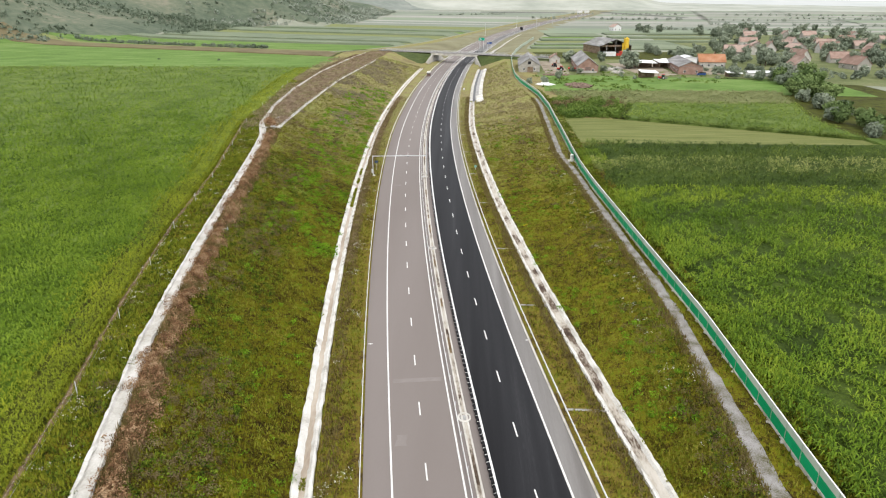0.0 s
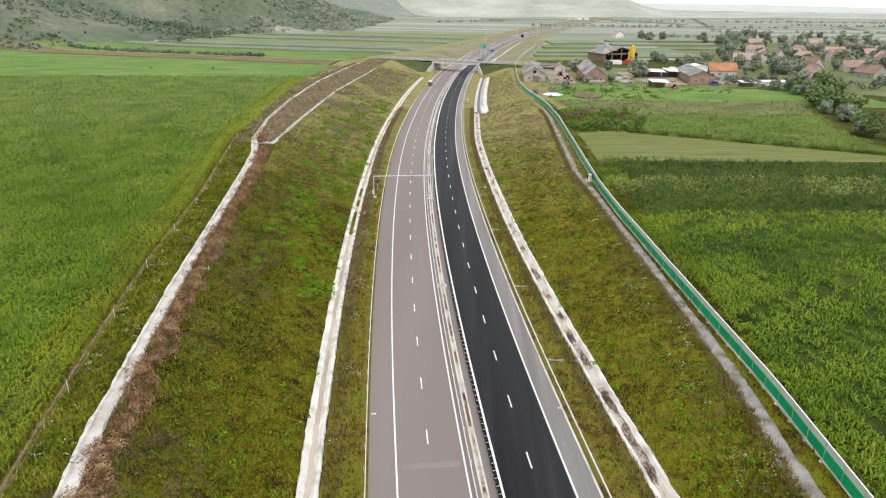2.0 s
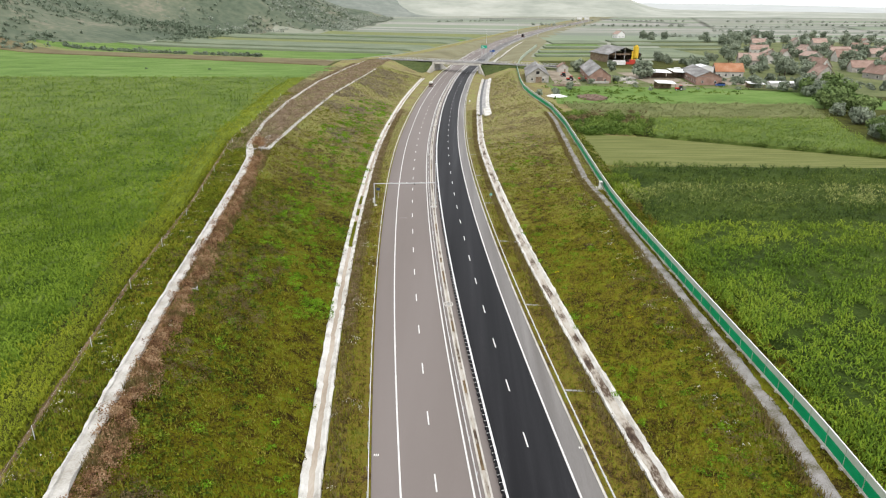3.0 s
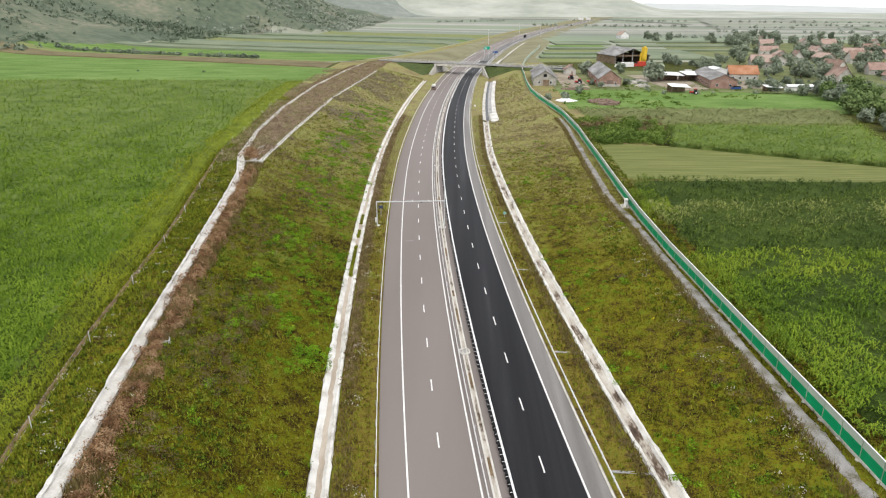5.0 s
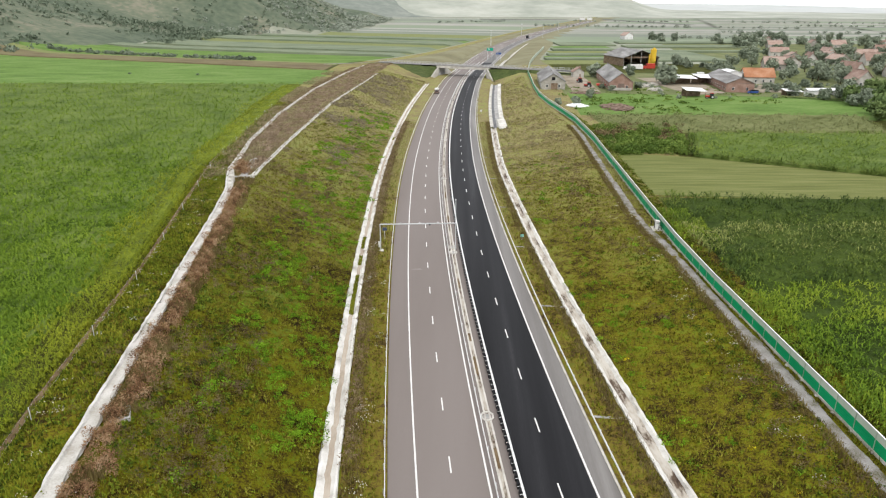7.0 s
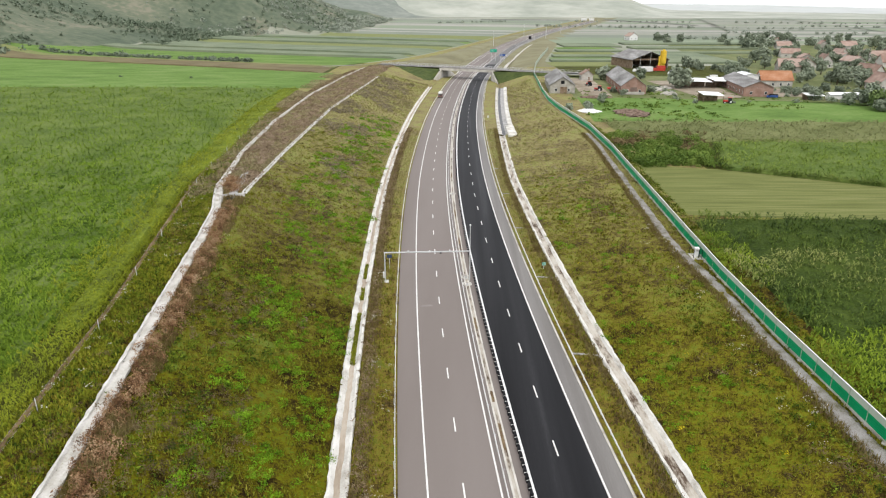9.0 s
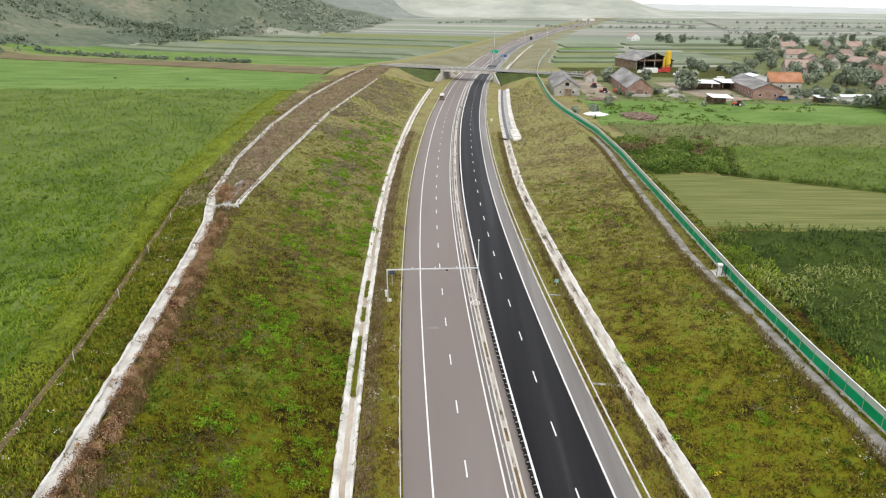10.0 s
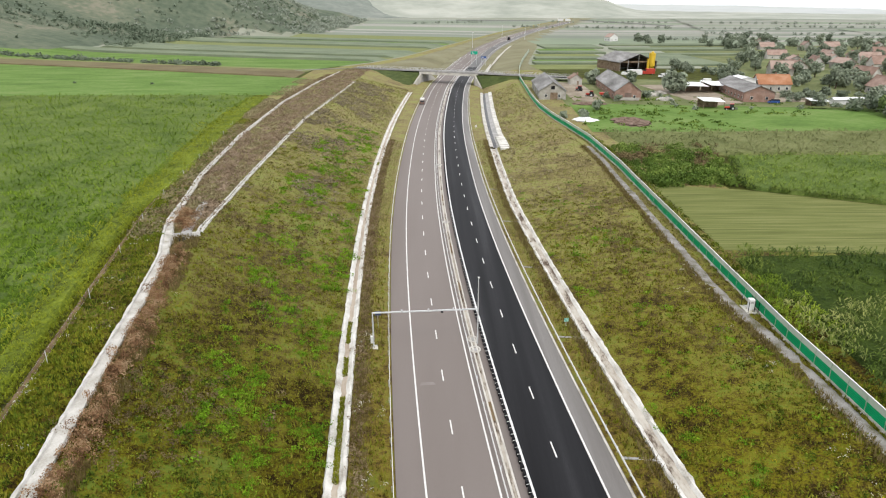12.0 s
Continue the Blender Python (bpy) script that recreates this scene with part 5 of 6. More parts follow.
    brick=material("brick_wall", [(0.22, 0.14, 0.11), (0.285, 0.18, 0.145), (0.34, 0.24, 0.2)], 0.4, 5, 0.9, 0.4),
    plaster=material("plaster_wall", [(0.30, 0.285, 0.255), (0.41, 0.395, 0.36), (0.5, 0.485, 0.455)], 0.4, 4, 0.9, 0.2, obj=0.5),
    # clay red muted: faded tiles plus haze put into the colour
    tile=material("hazed_clay_tiles", [(0.23, 0.155, 0.125), (0.30, 0.21, 0.175), (0.36, 0.275, 0.235)], 0.3, 5, 0.85, 0.5, obj=0.5),
    orange=material("orange_tiles", [(0.26, 0.12, 0.065), (0.34, 0.165, 0.09), (0.4, 0.23, 0.15)], 0.25, 4, 0.85, 0.5),
    eternit=material("fibre_cement_roof", [(0.13, 0.125, 0.12), (0.22, 0.215, 0.21), (0.34, 0.335, 0.33)], 0.25, 3, 0.9, 0.5, stretch=(1, 0.25, 1), detail=0.5),
    sheetw=material("white_sheet_roof", [(0.66, 0.67, 0.68), (0.82, 0.83, 0.84)], 0.4, 5, 0.4, 0.1),
    wood=material("old_boards", [(0.10, 0.07, 0.05), (0.2, 0.145, 0.10), (0.28, 0.22, 0.17)], 0.6, 6, 0.9, 0.4),
    red=material("red_paint", [(0.35, 0.03, 0.02), (0.5, 0.06, 0.035)], 0.8, 5, 0.5, 0.1),
    yellow=material("yellow_paint", [(0.55, 0.36, 0.02), (0.68, 0.46, 0.04)], 0.5, 5, 0.5, 0.1),
    blue=material("blue_paint", [(0.02, 0.05, 0.16), (0.03, 0.09, 0.3)], 0.8, 5, 0.5, 0.1),
    earth=material("turned_earth", [(0.10, 0.07, 0.05), (0.17, 0.12, 0.095), (0.24, 0.18, 0.145)], 0.5, 3, 0.95, 0.9, bumpscale=0.3),
    yard=material("farmyard_dirt", [(0.17, 0.14, 0.10), (0.26, 0.22, 0.17), (0.34, 0.30, 0.25)], 0.15, 2, 0.95, 0.6),
    rubber=material("tyre_rubber", [(0.015, 0.015, 0.016), (0.025, 0.025, 0.026)], 1, 6, 0.8, 0.1),
    sign=material("green_sign_board", [(0.0, 0.26, 0.16), (0.0, 0.33, 0.2)], 0.5, 5, 0.4, 0.0),
    lining=material("asphalt_lining", [(0.09, 0.092, 0.097), (0.13, 0.132, 0.138), (0.17, 0.172, 0.176)], 0.4, 6, 0.8, 0.2),
    garden=material("garden_ground", [(0.09, 0.105, 0.045), (0.13, 0.15, 0.062), (0.185, 0.19, 0.10)], 0.05, 0.6, 0.95, 0.6, detail=0.5),
    rust=material("brown_grey_paint", [(0.13, 0.09, 0.075), (0.19, 0.135, 0.115)], 0.8, 5, 0.5, 0.1),
    teal=material("teal_plate", [(0.05, 0.30, 0.24), (0.45, 0.62, 0.55)], 3.0, 8, 0.4, 0.0),
    slate=material("dark_blue_plate", [(0.03, 0.045, 0.09), (0.05, 0.07, 0.13)], 3.0, 8, 0.5, 0.0),
    # distant foliage, its greens paled with haze in the base colour
    fartree=material("hazed_far_foliage", [(0.22, 0.25, 0.2), (0.26, 0.29, 0.235), (0.3, 0.325, 0.27)], 0.01, 0.2, 0.8, 0.0, island=0.2),
    hillwood=material("hazed_hill_foliage", [(0.105, 0.135, 0.092), (0.138, 0.172, 0.12), (0.175, 0.208, 0.15)], 0.01, 0.2, 0.8, 0.0, island=0.2),
)


def boxes_line(a, b, w, h):
    """A low slab of width w from a to b, its top h above them."""
    d = (b - a)
    n = Vector((-d.y, d.x, 0)).normalized() * (w / 2)
    bm = bmesh.new()
    v = [bm.verts.new(p) for p in (a - n, a + n, b + n, b - n)] + [bm.verts.new(p + Vector((0, 0, h))) for p in (a - n, a + n, b + n, b - n)]
    for f in ((0, 1, 2, 3), (4, 5, 6, 7), (0, 1, 5, 4), (1, 2, 6, 5), (2, 3, 7, 6), (3, 0, 4, 7)):
        bm.faces.new([v[i] for i in f])
    return bm




# ---- trees and bushes ----
def cloud_mesh(name, v, mat):
    ob = fast(name, v, [(0, 1, 2)], mat, "", "")
    for key in ("label", "category", "kind"):
        if key in ob:
            del ob[key]
    return ob


def build_tree(seed, height, spread, label, n=640, mat=None):
    g = random.Random(seed)
    t = thing("tree", pose(0, 0, -200), label, "tree", "village trees")
    lumps = [(0, 0, height * 0.55, spread * 0.66), (0, 0, height * 0.3, spread * 0.5)]
    for i in range(9):
        a = 6.283 * i / 9 + g.uniform(-0.4, 0.4)
        r = spread * g.uniform(0.35, 0.7)
        lumps.append((r * math.cos(a), r * math.sin(a), height * g.uniform(0.22, 0.85), spread * g.uniform(0.3, 0.5)))
    bm = rod((0, 0, -0.4), (0, 0, height * 0.5), height * 0.03, height * 0.018, 7)
    for x, y, z, r in lumps[2:7]:
        rod((0, 0, height * 0.28), (x * 0.8, y * 0.8, z), height * 0.012, height * 0.005, 5, bm)
    part("trunk", bm, M["bark"], t)
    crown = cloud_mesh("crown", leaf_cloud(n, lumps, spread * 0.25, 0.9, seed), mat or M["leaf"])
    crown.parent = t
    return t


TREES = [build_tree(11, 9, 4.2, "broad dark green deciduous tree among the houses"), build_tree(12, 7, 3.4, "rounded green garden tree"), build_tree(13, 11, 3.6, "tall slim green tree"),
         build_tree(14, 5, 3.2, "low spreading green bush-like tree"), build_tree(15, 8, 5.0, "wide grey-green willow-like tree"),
         build_tree(16, 8, 4.6, "dense dark green tree beside the pasture", 700, M["neartree"])]


def plant_tree(k, x, y, s=1.0):
    m = Matrix.Translation((x, y, ground_z(x, y))) @ Matrix.Rotation(x * 1.7 + y, 4, "Z") @ Matrix.Diagonal((s, s, s * (0.9 + 0.2 * ((x * 7.3) % 1)), 1))
    t = copy_thing(TREES[k], m)
    t.matrix_basis = m
    return t


for k, x, y, s in ((4, 76, 466, 0.95), (4, 108, 428, 1.45), (1, 118, 445, 0.8), (0, 99, 470, 0.8), (1, 69, 408, 0.5), (3, 88, 408, 0.8), (3, 72, 399, 0.6), (3, 46, 352, 0.7), (1, 56, 372, 0.7), (3, 38, 352, 0.6)):
    plant_tree(k, x, y, s)
g = random.Random(5)
# orchard and garden belt beside the pasture, then the village green between its houses
for i in range(34):
    plant_tree(g.choice((0, 1, 3, 3, 1)), g.uniform(155, 240), g.uniform(352, 420), g.uniform(0.55, 1.0))
# the dense line of trees that closes pasture and maize fields
for i in range(38):
    y = 204 + 190 * (i + g.random()) / 38
    d = g.uniform(0, 1) ** 1.4 * (8 + 0.07 * (y - 200))
    plant_tree(g.choice((5, 5, 5, 3, 1)), float(TREE_EDGE(y)) + 4 + d, y, g.uniform(0.45, 0.8) + 0.35 * float(eased(y, 220, 300)))
for i in range(190):
    y = g.uniform(430, 860)
    plant_tree(g.choice((0, 0, 1, 1, 2, 3)), g.uniform(0.36 * y + 5, 0.62 * y + 40), y, g.uniform(0.8, 1.35))
for i in range(26):
    y = g.uniform(840, 1010)
    plant_tree(g.choice((0, 1, 2)), g.uniform(225, 480), y, g.uniform(0.9, 1.5))
for i in range(16):
    plant_tree(g.choice((0, 1, 3)), g.uniform(150, 200), g.uniform(440, 560), g.uniform(0.7, 1.1))
for t in TREES:
    for o in (*t.children, t):
        bpy.data.objects.remove(o)


def bushes(name, places, n, mat, label, category="bushes", leaf=0.45):
    """Many bushes as one mass: places are (x, y, z, r)."""
    out = []
    for i, (x, y, z, r) in enumerate(places):
        gg = random.Random(i * 31 + 7)
        lumps = [(x + gg.uniform(-0.5, 0.5) * r, y + gg.uniform(-0.5, 0.5) * r, z + r * gg.uniform(0.2, 0.6), r * gg.uniform(0.45, 0.75)) for _ in range(4)]
        out.append(leaf_cloud(n, lumps, r * leaf, 0.9, i))
    return fast(name, np.concatenate(out), [(0, 1, 2)], mat, label, category)


g = random.Random(9)
hill_b = []
while len(hill_b) < 3200:
    y = g.uniform(640, 2100)
    x = float(HILL_FOOT(y)) + 25 - 760 * g.random() ** 1.5
    v = noise.noise(Vector((x * 0.009, y * 0.006, 3))) + 0.25 * noise.noise(Vector((x * 0.03, y * 0.03, 8)))
    foot = float(HILL_FOOT(y)) - x
    if v > (0.0 if foot > 60 else -0.2) and x > -0.75 * y - 120:
        hill_b.append((x, y, ground_z(x, y), g.uniform(1.8, 4.6) * (1 + y / 2600)))
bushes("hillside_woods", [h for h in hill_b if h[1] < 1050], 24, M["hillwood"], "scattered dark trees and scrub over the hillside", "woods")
bushes("hillside_woods", [h for h in hill_b if h[1] >= 1050][::2], 24, M["fartree"], "woods greyed for haze on the far flank of the hill", "woods")
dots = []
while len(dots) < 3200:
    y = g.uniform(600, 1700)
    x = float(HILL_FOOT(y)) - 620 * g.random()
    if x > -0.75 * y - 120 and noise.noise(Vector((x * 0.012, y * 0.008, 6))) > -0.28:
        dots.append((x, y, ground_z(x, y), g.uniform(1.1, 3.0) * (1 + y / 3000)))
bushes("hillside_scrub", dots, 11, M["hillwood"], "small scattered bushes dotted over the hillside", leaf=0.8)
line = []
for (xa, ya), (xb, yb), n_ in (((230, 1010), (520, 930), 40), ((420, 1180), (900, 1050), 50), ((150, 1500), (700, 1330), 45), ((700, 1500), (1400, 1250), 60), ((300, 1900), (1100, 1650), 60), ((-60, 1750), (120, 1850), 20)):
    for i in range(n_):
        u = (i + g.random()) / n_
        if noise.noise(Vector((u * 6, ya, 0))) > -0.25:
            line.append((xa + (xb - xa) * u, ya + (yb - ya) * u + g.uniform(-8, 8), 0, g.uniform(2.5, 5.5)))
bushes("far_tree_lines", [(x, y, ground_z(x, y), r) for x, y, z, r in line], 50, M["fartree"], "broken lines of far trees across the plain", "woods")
hedge = [(-294 + 130 * u + g.uniform(-1, 1), 638 - 69 * u + g.uniform(-2.5, 2.5), 0, g.uniform(1.8, 3.4)) for u in [i / 60 for i in range(61)] if not 0.42 < u < 0.5]
hedge += [(-400 + 110 * u, 700 - 62 * u + g.uniform(-6, 6), 0, g.uniform(1.8, 3.6)) for u in [i / 40 for i in range(41)]]
bushes("field_hedge", [(x, y, ground_z(x, y), r) for x, y, z, r in hedge], 60, M["hillwood"], "low dark hedge between the meadows", "hedge")
scrub, scrubd = [], []
for i in range(420):
    u, v = g.random(), g.random()
    x = 42.5 + (20 + 13 * v) * u
    y = 251 + 48 * v
    if x > 64 + (y - 249) * 0.29:
        continue
    (scrubd if noise.noise(Vector((x * 0.1, y * 0.1, 4))) > 0.12 and y > 270 else scrub).append((x, y, ground_z(x, y) - 0.2, g.uniform(0.7, 2.3) * (1.4 if y < 262 else 1)))
bushes("scrub", scrub, 170, M["scrubleaf"], "tangled green scrub on an unfarmed plot", leaf=0.2)
bushes("dry_scrub", scrubd, 110, M["purple"], "reddish brown withered scrub", leaf=0.2)
bushes("garden_bushes", [(x, y, ground_z(x, y), r) for x, y, r in [(g.uniform(92, 225), g.uniform(372, 425), g.uniform(0.8, 2.2)) for _ in range(170)] if not (98 < x < 150 and 378 < y < 450)], 60, M["leaf"], "low garden shrubs and vines near the houses")
# bush-like stand-ins for two cows, which are not modelled
bushes("dark_clump", [(x, y, ground_z(x, y), 1.3) for x, y in ((-203, 452), (-160, 446))], 120, M["hillwood"], "two leafy clumps standing in for dark cows in the meadow", leaf=0.3)


# fields behind the village side of the bridge
for a, b, mt, h in ((556, 598, "mown", 0), (598, 616, "farcorn", 1.8), (616, 650, "meadow", 0), (650, 668, "farcorn", 1.8), (668, 722, "mown", 0), (722, 748, "farcorn", 1.8), (748, 802, "meadow", 0), (802, 862, "farcorn", 1.8)):
    x0, x1 = float(WALL_R((a + b) / 2)) + 9, 112 + (a - 556) * 0.22
    if h:
        bm = boxes((x0, x1, a + 1, b - 1, -0.4, h), bevel=0.3)
        ob = part("field_strip", bm, M[mt], None)
        ob.location.z = float(FIELD_R((a + b) / 2)) - 0.2
        tagged(ob, "dark green maize strip beyond the farm", "field", kind="structure")
    else:
        patch("field_strip", [(x0, a), (x1, a), (x1, b), (x0, b)], 0.12, M[mt], "pale green grass strip beyond the farm", "field")
for x0, x1, a, b in ((138, 205, 585, 690), (165, 300, 700, 712), (170, 300, 770, 800), (180, 320, 850, 880)):
    bm = boxes((x0, x1, a, b, -0.4, 1.9), bevel=0.3)
    ob = part("field_strip", bm, M["farcorn"], None)
    ob.location.z = float(FIELD_R((a + b) / 2)) - 0.3
    tagged(ob, "grey-green maize field beyond the farm", "field", kind="structure")


# ---- farm and village buildings ----
def gable_roof(w, d, eave, ridge, over=0.5, th=0.16, parts=1):
    """Both slopes of a ridge roof along y."""
    bm = bmesh.new()
    hw = w / 2 + over
    drop = over * (ridge - eave) / (w / 2)
    for s in (-1, 1):
        p = [(s * hw, -d / 2 - over, eave - drop), (0, -d / 2 - over, ridge), (0, d / 2 + over, ridge), (s * hw, d / 2 + over, eave - drop)]
        lo = [bm.verts.new(v) for v in p]
        hi = [bm.verts.new((x, y, z + th)) for x, y, z in p]
        bm.faces.new(lo)
        bm.faces.new(hi[::-1])
        for i in range(4):
            j = (i + 1) % 4
            bm.faces.new((lo[i], lo[j], hi[j], hi[i]))
    return bm


def gable_walls(w, d, eave, ridge):
    bm = bmesh.new()
    pr = [(-w / 2, -0.6), (w / 2, -0.6), (w / 2, eave), (0, ridge - 0.02), (-w / 2, eave)]
    a = [bm.verts.new((x, -d / 2, z)) for x, z in pr]
    b = [bm.verts.new((x, d / 2, z)) for x, z in pr]
    bm.faces.new(a)
    bm.faces.new(b[::-1])
    for i in range(5):
        j = (i + 1) % 5
        bm.faces.new((a[i], a[j], b[j], b[i]))
    return bm


def window_in(t, x, y, z, w, h, facing):
    """A framed pane on a wall facing -y ('s') or -x ('w') or +x ('e')."""
    f, p = 0.12, 0.05
    if facing == "s":
        fr = boxes((x - w / 2 - 0.1, x + w / 2 + 0.1, y - f, y + 0.02, z - 0.1, z + h + 0.1))
        pn = boxes((x - w / 2, x + w / 2, y - f - 0.03, y - f + p, z, z + h))
    else:
        s = -1 if facing == "w" else 1
        fr = boxes((min(x, x + s * f), max(x, x + s * f), y - w / 2 - 0.1, y + w / 2 + 0.1, z - 0.1, z + h + 0.1))
        pn = boxes((min(x + s * f, x + s * (f + 0.03)), max(x + s * f, x + s * (f + 0.03)), y - w / 2, y + w / 2, z, z + h))
    fo = part("window", fr, M["white"], t)
    part("pane", pn, M["glass"], fo, "dark window pane")


def building(name, x, y, turn, w, d, eave, ridge, roof, wall, label, category="house", door=None, wins=2, side=3, chimney=True, group=""):
    t = thing(name, pose(x, y, ground_z(x, y), 0, 0, turn), label, category, group)
    part("wall", gable_walls(w, d, eave, ridge), wall, t)
    r = part("roof", gable_roof(w, d, eave, ridge), roof, t)
    part("ridge_cap", boxes((-0.18, 0.18, -d / 2 - 0.5, d / 2 + 0.5, ridge + 0.1, ridge + 0.26)), roof, r)
    if chimney:
        part("chimney", boxes((w * 0.12, w * 0.12 + 0.6, -d * 0.15, -d * 0.15 + 0.6, eave, ridge + 0.9), bevel=0.03), M["brick"], r, "brick chimney")
    if door:
        part("door", boxes((door[0] - door[1] / 2, door[0] + door[1] / 2, -d / 2 - 0.08, -d / 2 + 0.02, -0.1, door[2])), door[3], t)
    for i in range(wins):
        u = -w / 2 + w * (i + 0.5) / wins
        if not (door and abs(u - door[0]) < door[1] / 2 + 0.6):
            window_in(t, u, -d / 2, 1.1, 0.95, 1.2, "s")
    for i in range(side):
        v = -d / 2 + d * (i + 0.5) / side
        window_in(t, -w / 2, v, 1.1, 1.0, 1.2, "w")
    return t


patch("garden_ground", [(146, 376), (250, 330), (560, 860), (230, 860)], 0.1, M["garden"], "dark green gardens and plots between the village houses", "gardens", n=24)
patch("garden_ground", [(46, 384), (150, 372), (160, 480), (54, 500)], 0.06, M["garden"], "rough weedy ground round the farm buildings", "gardens", n=16)
patch("farmyard", [(52, 398), (66, 396), (70, 472), (56, 474)], 0.12, M["yard"], "bare trodden farmyard earth between the barns", "yard")
patch("farmyard", [(108, 384), (128, 392), (132, 462), (100, 462)], 0.12, M["yard"], "bare trodden farmyard earth between the sheds", "yard")
patch("farmyard", [(143, 395), (163, 395), (170, 426), (150, 428)], 0.12, M["yard"], "grey gravelled yard beside the brick workshop", "yard")

b1 = building("barn", 44.5, 428, -4, 12.5, 46, 4.0, 8.0, M["eternit"], M["plaster"], "long old barn with weathered grey fibre-cement roof", "barn", (0.6, 3.4, 3.2, M["wood"]), 2, 4, False)
# near-black panel gives the open hatch its inner shade
part("hayloft_opening", boxes((-0.9, 0.9, -23.12, -22.9, 4.6, 6.2)), M["dark"], b1, "dark panel for the shaded hayloft hatch")
b2 = building("barn", 80.0, 431, -5, 12, 60, 4.2, 8.6, M["eternit"], M["brick"], "long grey-roofed brick barn with a rust-red door", "barn", (0, 3.2, 3.4, M["rust"]), 2, 6, False)
part("apron", boxes((-5.4, 5.4, -30.1, -29.9, 0, 1.3)), M["plaster"], b2, "pale plastered wall base")
hall = thing("open_hall", pose(121, 560, ground_z(121, 560), 0, 0, 12), "large open-fronted machinery hall with grey roof", "hall")
part("roof", gable_roof(27, 34, 6.0, 11.0, 0.8, 0.25), M["eternit"], hall)
part("wall", boxes((-13.5, -13.1, -17, 17, -0.5, 6), (-13.5, 13.5, 16.6, 17, -0.5, 6), (13.1, 13.5, -17, 17, -0.5, 6)), M["wood"], hall)
for u in (-13.2, -7.5, 0, 7.5, 13.2):
    part("post", boxes((u - 0.2, u + 0.2, -17, -16.6, -0.5, 6 + 5.3 * (1 - abs(u) / 13.5))), M["grey"], hall)
part("gable_boards", prism([(-13.2, -16.9), (13.2, -16.9), (13.2, -16.7), (-13.2, -16.7)], 5.6, 6.6), M["wood"], hall)
b4 = building("workshop", 139, 418, -7, 13.5, 46, 4.4, 7.2, M["eternit"], M["brick"], "long brick workshop with weathered grey roof", "workshop", (0.5, 3.6, 3.4, M["brick"]), 2, 9, False)
part("gable_cladding", prism([(-6.3, -23.12), (6.3, -23.12), (0.1, -23.12), (0, -23.05)], 4.5, 4.6), M["eternit"], b4)
building("farmhouse", 162, 437, 84, 11, 16, 4.0, 8.2, M["orange"], M["plaster"], "white house under a bright orange tiled roof", "house", None, 2, 4)
building("annexe", 148, 440, 0, 9, 12, 6.0, 7.0, M["sheetw"], M["white"], "tall white annexe with a pale flat roof", "house", None, 2, 1, False)
building("cabin", 66, 466, 0, 6.5, 7, 3.4, 5.6, M["tile"], M["plaster"], "small farm cabin with a red-brown tiled roof", "house", (1, 1, 2, M["wood"]), 1, 1)


def shelter(x, y, turn, w, d, h, label, stuff=True):
    t = thing("open_shed", pose(x, y, ground_z(x, y), 0, 0, turn), label, "shed", "farm sheds")
    bm = boxes((-w / 2, w / 2, -d / 2, d / 2, 0, 0.14))
    bmesh.ops.transform(bm, matrix=pose(0, 0, h, 7, 3, 0), verts=bm.verts)
    part("roof", bm, M["sheetw"], t, "white corrugated sheet roof")
    for a in (-1, 1):
        for b in (-1, 1):
            part("post", rod((a * (w / 2 - 0.4), b * (d / 2 - 0.4), -0.4), (a * (w / 2 - 0.4), b * (d / 2 - 0.4), h - 0.05 + b * d * 0.055), 0.12, sides=6), M["wood"], t)
    part("back_wall", boxes((-w / 2 + 0.5, w / 2 - 0.5, d / 2 - 0.7, d / 2 - 0.55, -0.3, h - 0.1)), M["wood"], t, "dark weathered boards")
    return t


shelter(107, 378, 4, 10, 7, 3.6, "open field shed with a white sheet roof")
shelter(119, 431, 8, 13, 9, 4.0, "open farm shed with a broad white roof")
shelter(131, 432, 10, 11, 10, 4.2, "open farm shed with a tilted white roof")
shelter(157, 384, 0, 9, 5, 2.6, "low grey lean-to shed by the gravel yard")
building("stable", 174, 388, 90, 4, 16, 2.4, 3.0, M["sheetw"], M["white"], "long low white stable with a flat pale roof", "stable", None, 1, 0, False)

# red-roofed village houses
g = random.Random(21)
spots = [(276, 661), (364, 778), (307, 640), (277, 567), (322, 609), (237, 478), (212, 424), (256, 593), (206, 515), (251, 557), (298, 557), (335, 650), (390, 778), (262, 470), (300, 500), (335, 560), (355, 610), (390, 700),
         (375, 640), (330, 480), (352, 520), (250, 430), (285, 440), (385, 560), (430, 700), (330, 790), (310, 430), (365, 470), (450, 800), (345, 840), (228, 540), (290, 610)]
for i, (x, y) in enumerate(spots):
    w, d = g.uniform(8, 11), g.uniform(11, 17)
    building("house", x, y, g.choice((0, 90, 80, 10, -15)), w, d, g.uniform(3.2, 4.5), g.uniform(7, 9), M["tile"], M["plaster"], g.choice(("plastered village house with a red-brown tiled roof", "pale village house under a faded clay roof muted for haze")), "house", None, 2, 2, group="village houses")
building("house", 216, 966, 20, 12, 12, 5, 9, M["tile"], M["white"], "white detached house far across the fields", "house", None, 2, 2)


def heap(name, x, y, rx, ry, h, mat, label, category, seed):
    bm = bmesh.new()
    bmesh.ops.create_icosphere(bm, subdivisions=4, radius=1)
    for v in bm.verts:
        k = 1 + 0.35 * noise.noise(v.co * 2.2 + Vector((seed, 0, 0))) + 0.25 * noise.noise(v.co * 6 + Vector((0, seed, 0)))
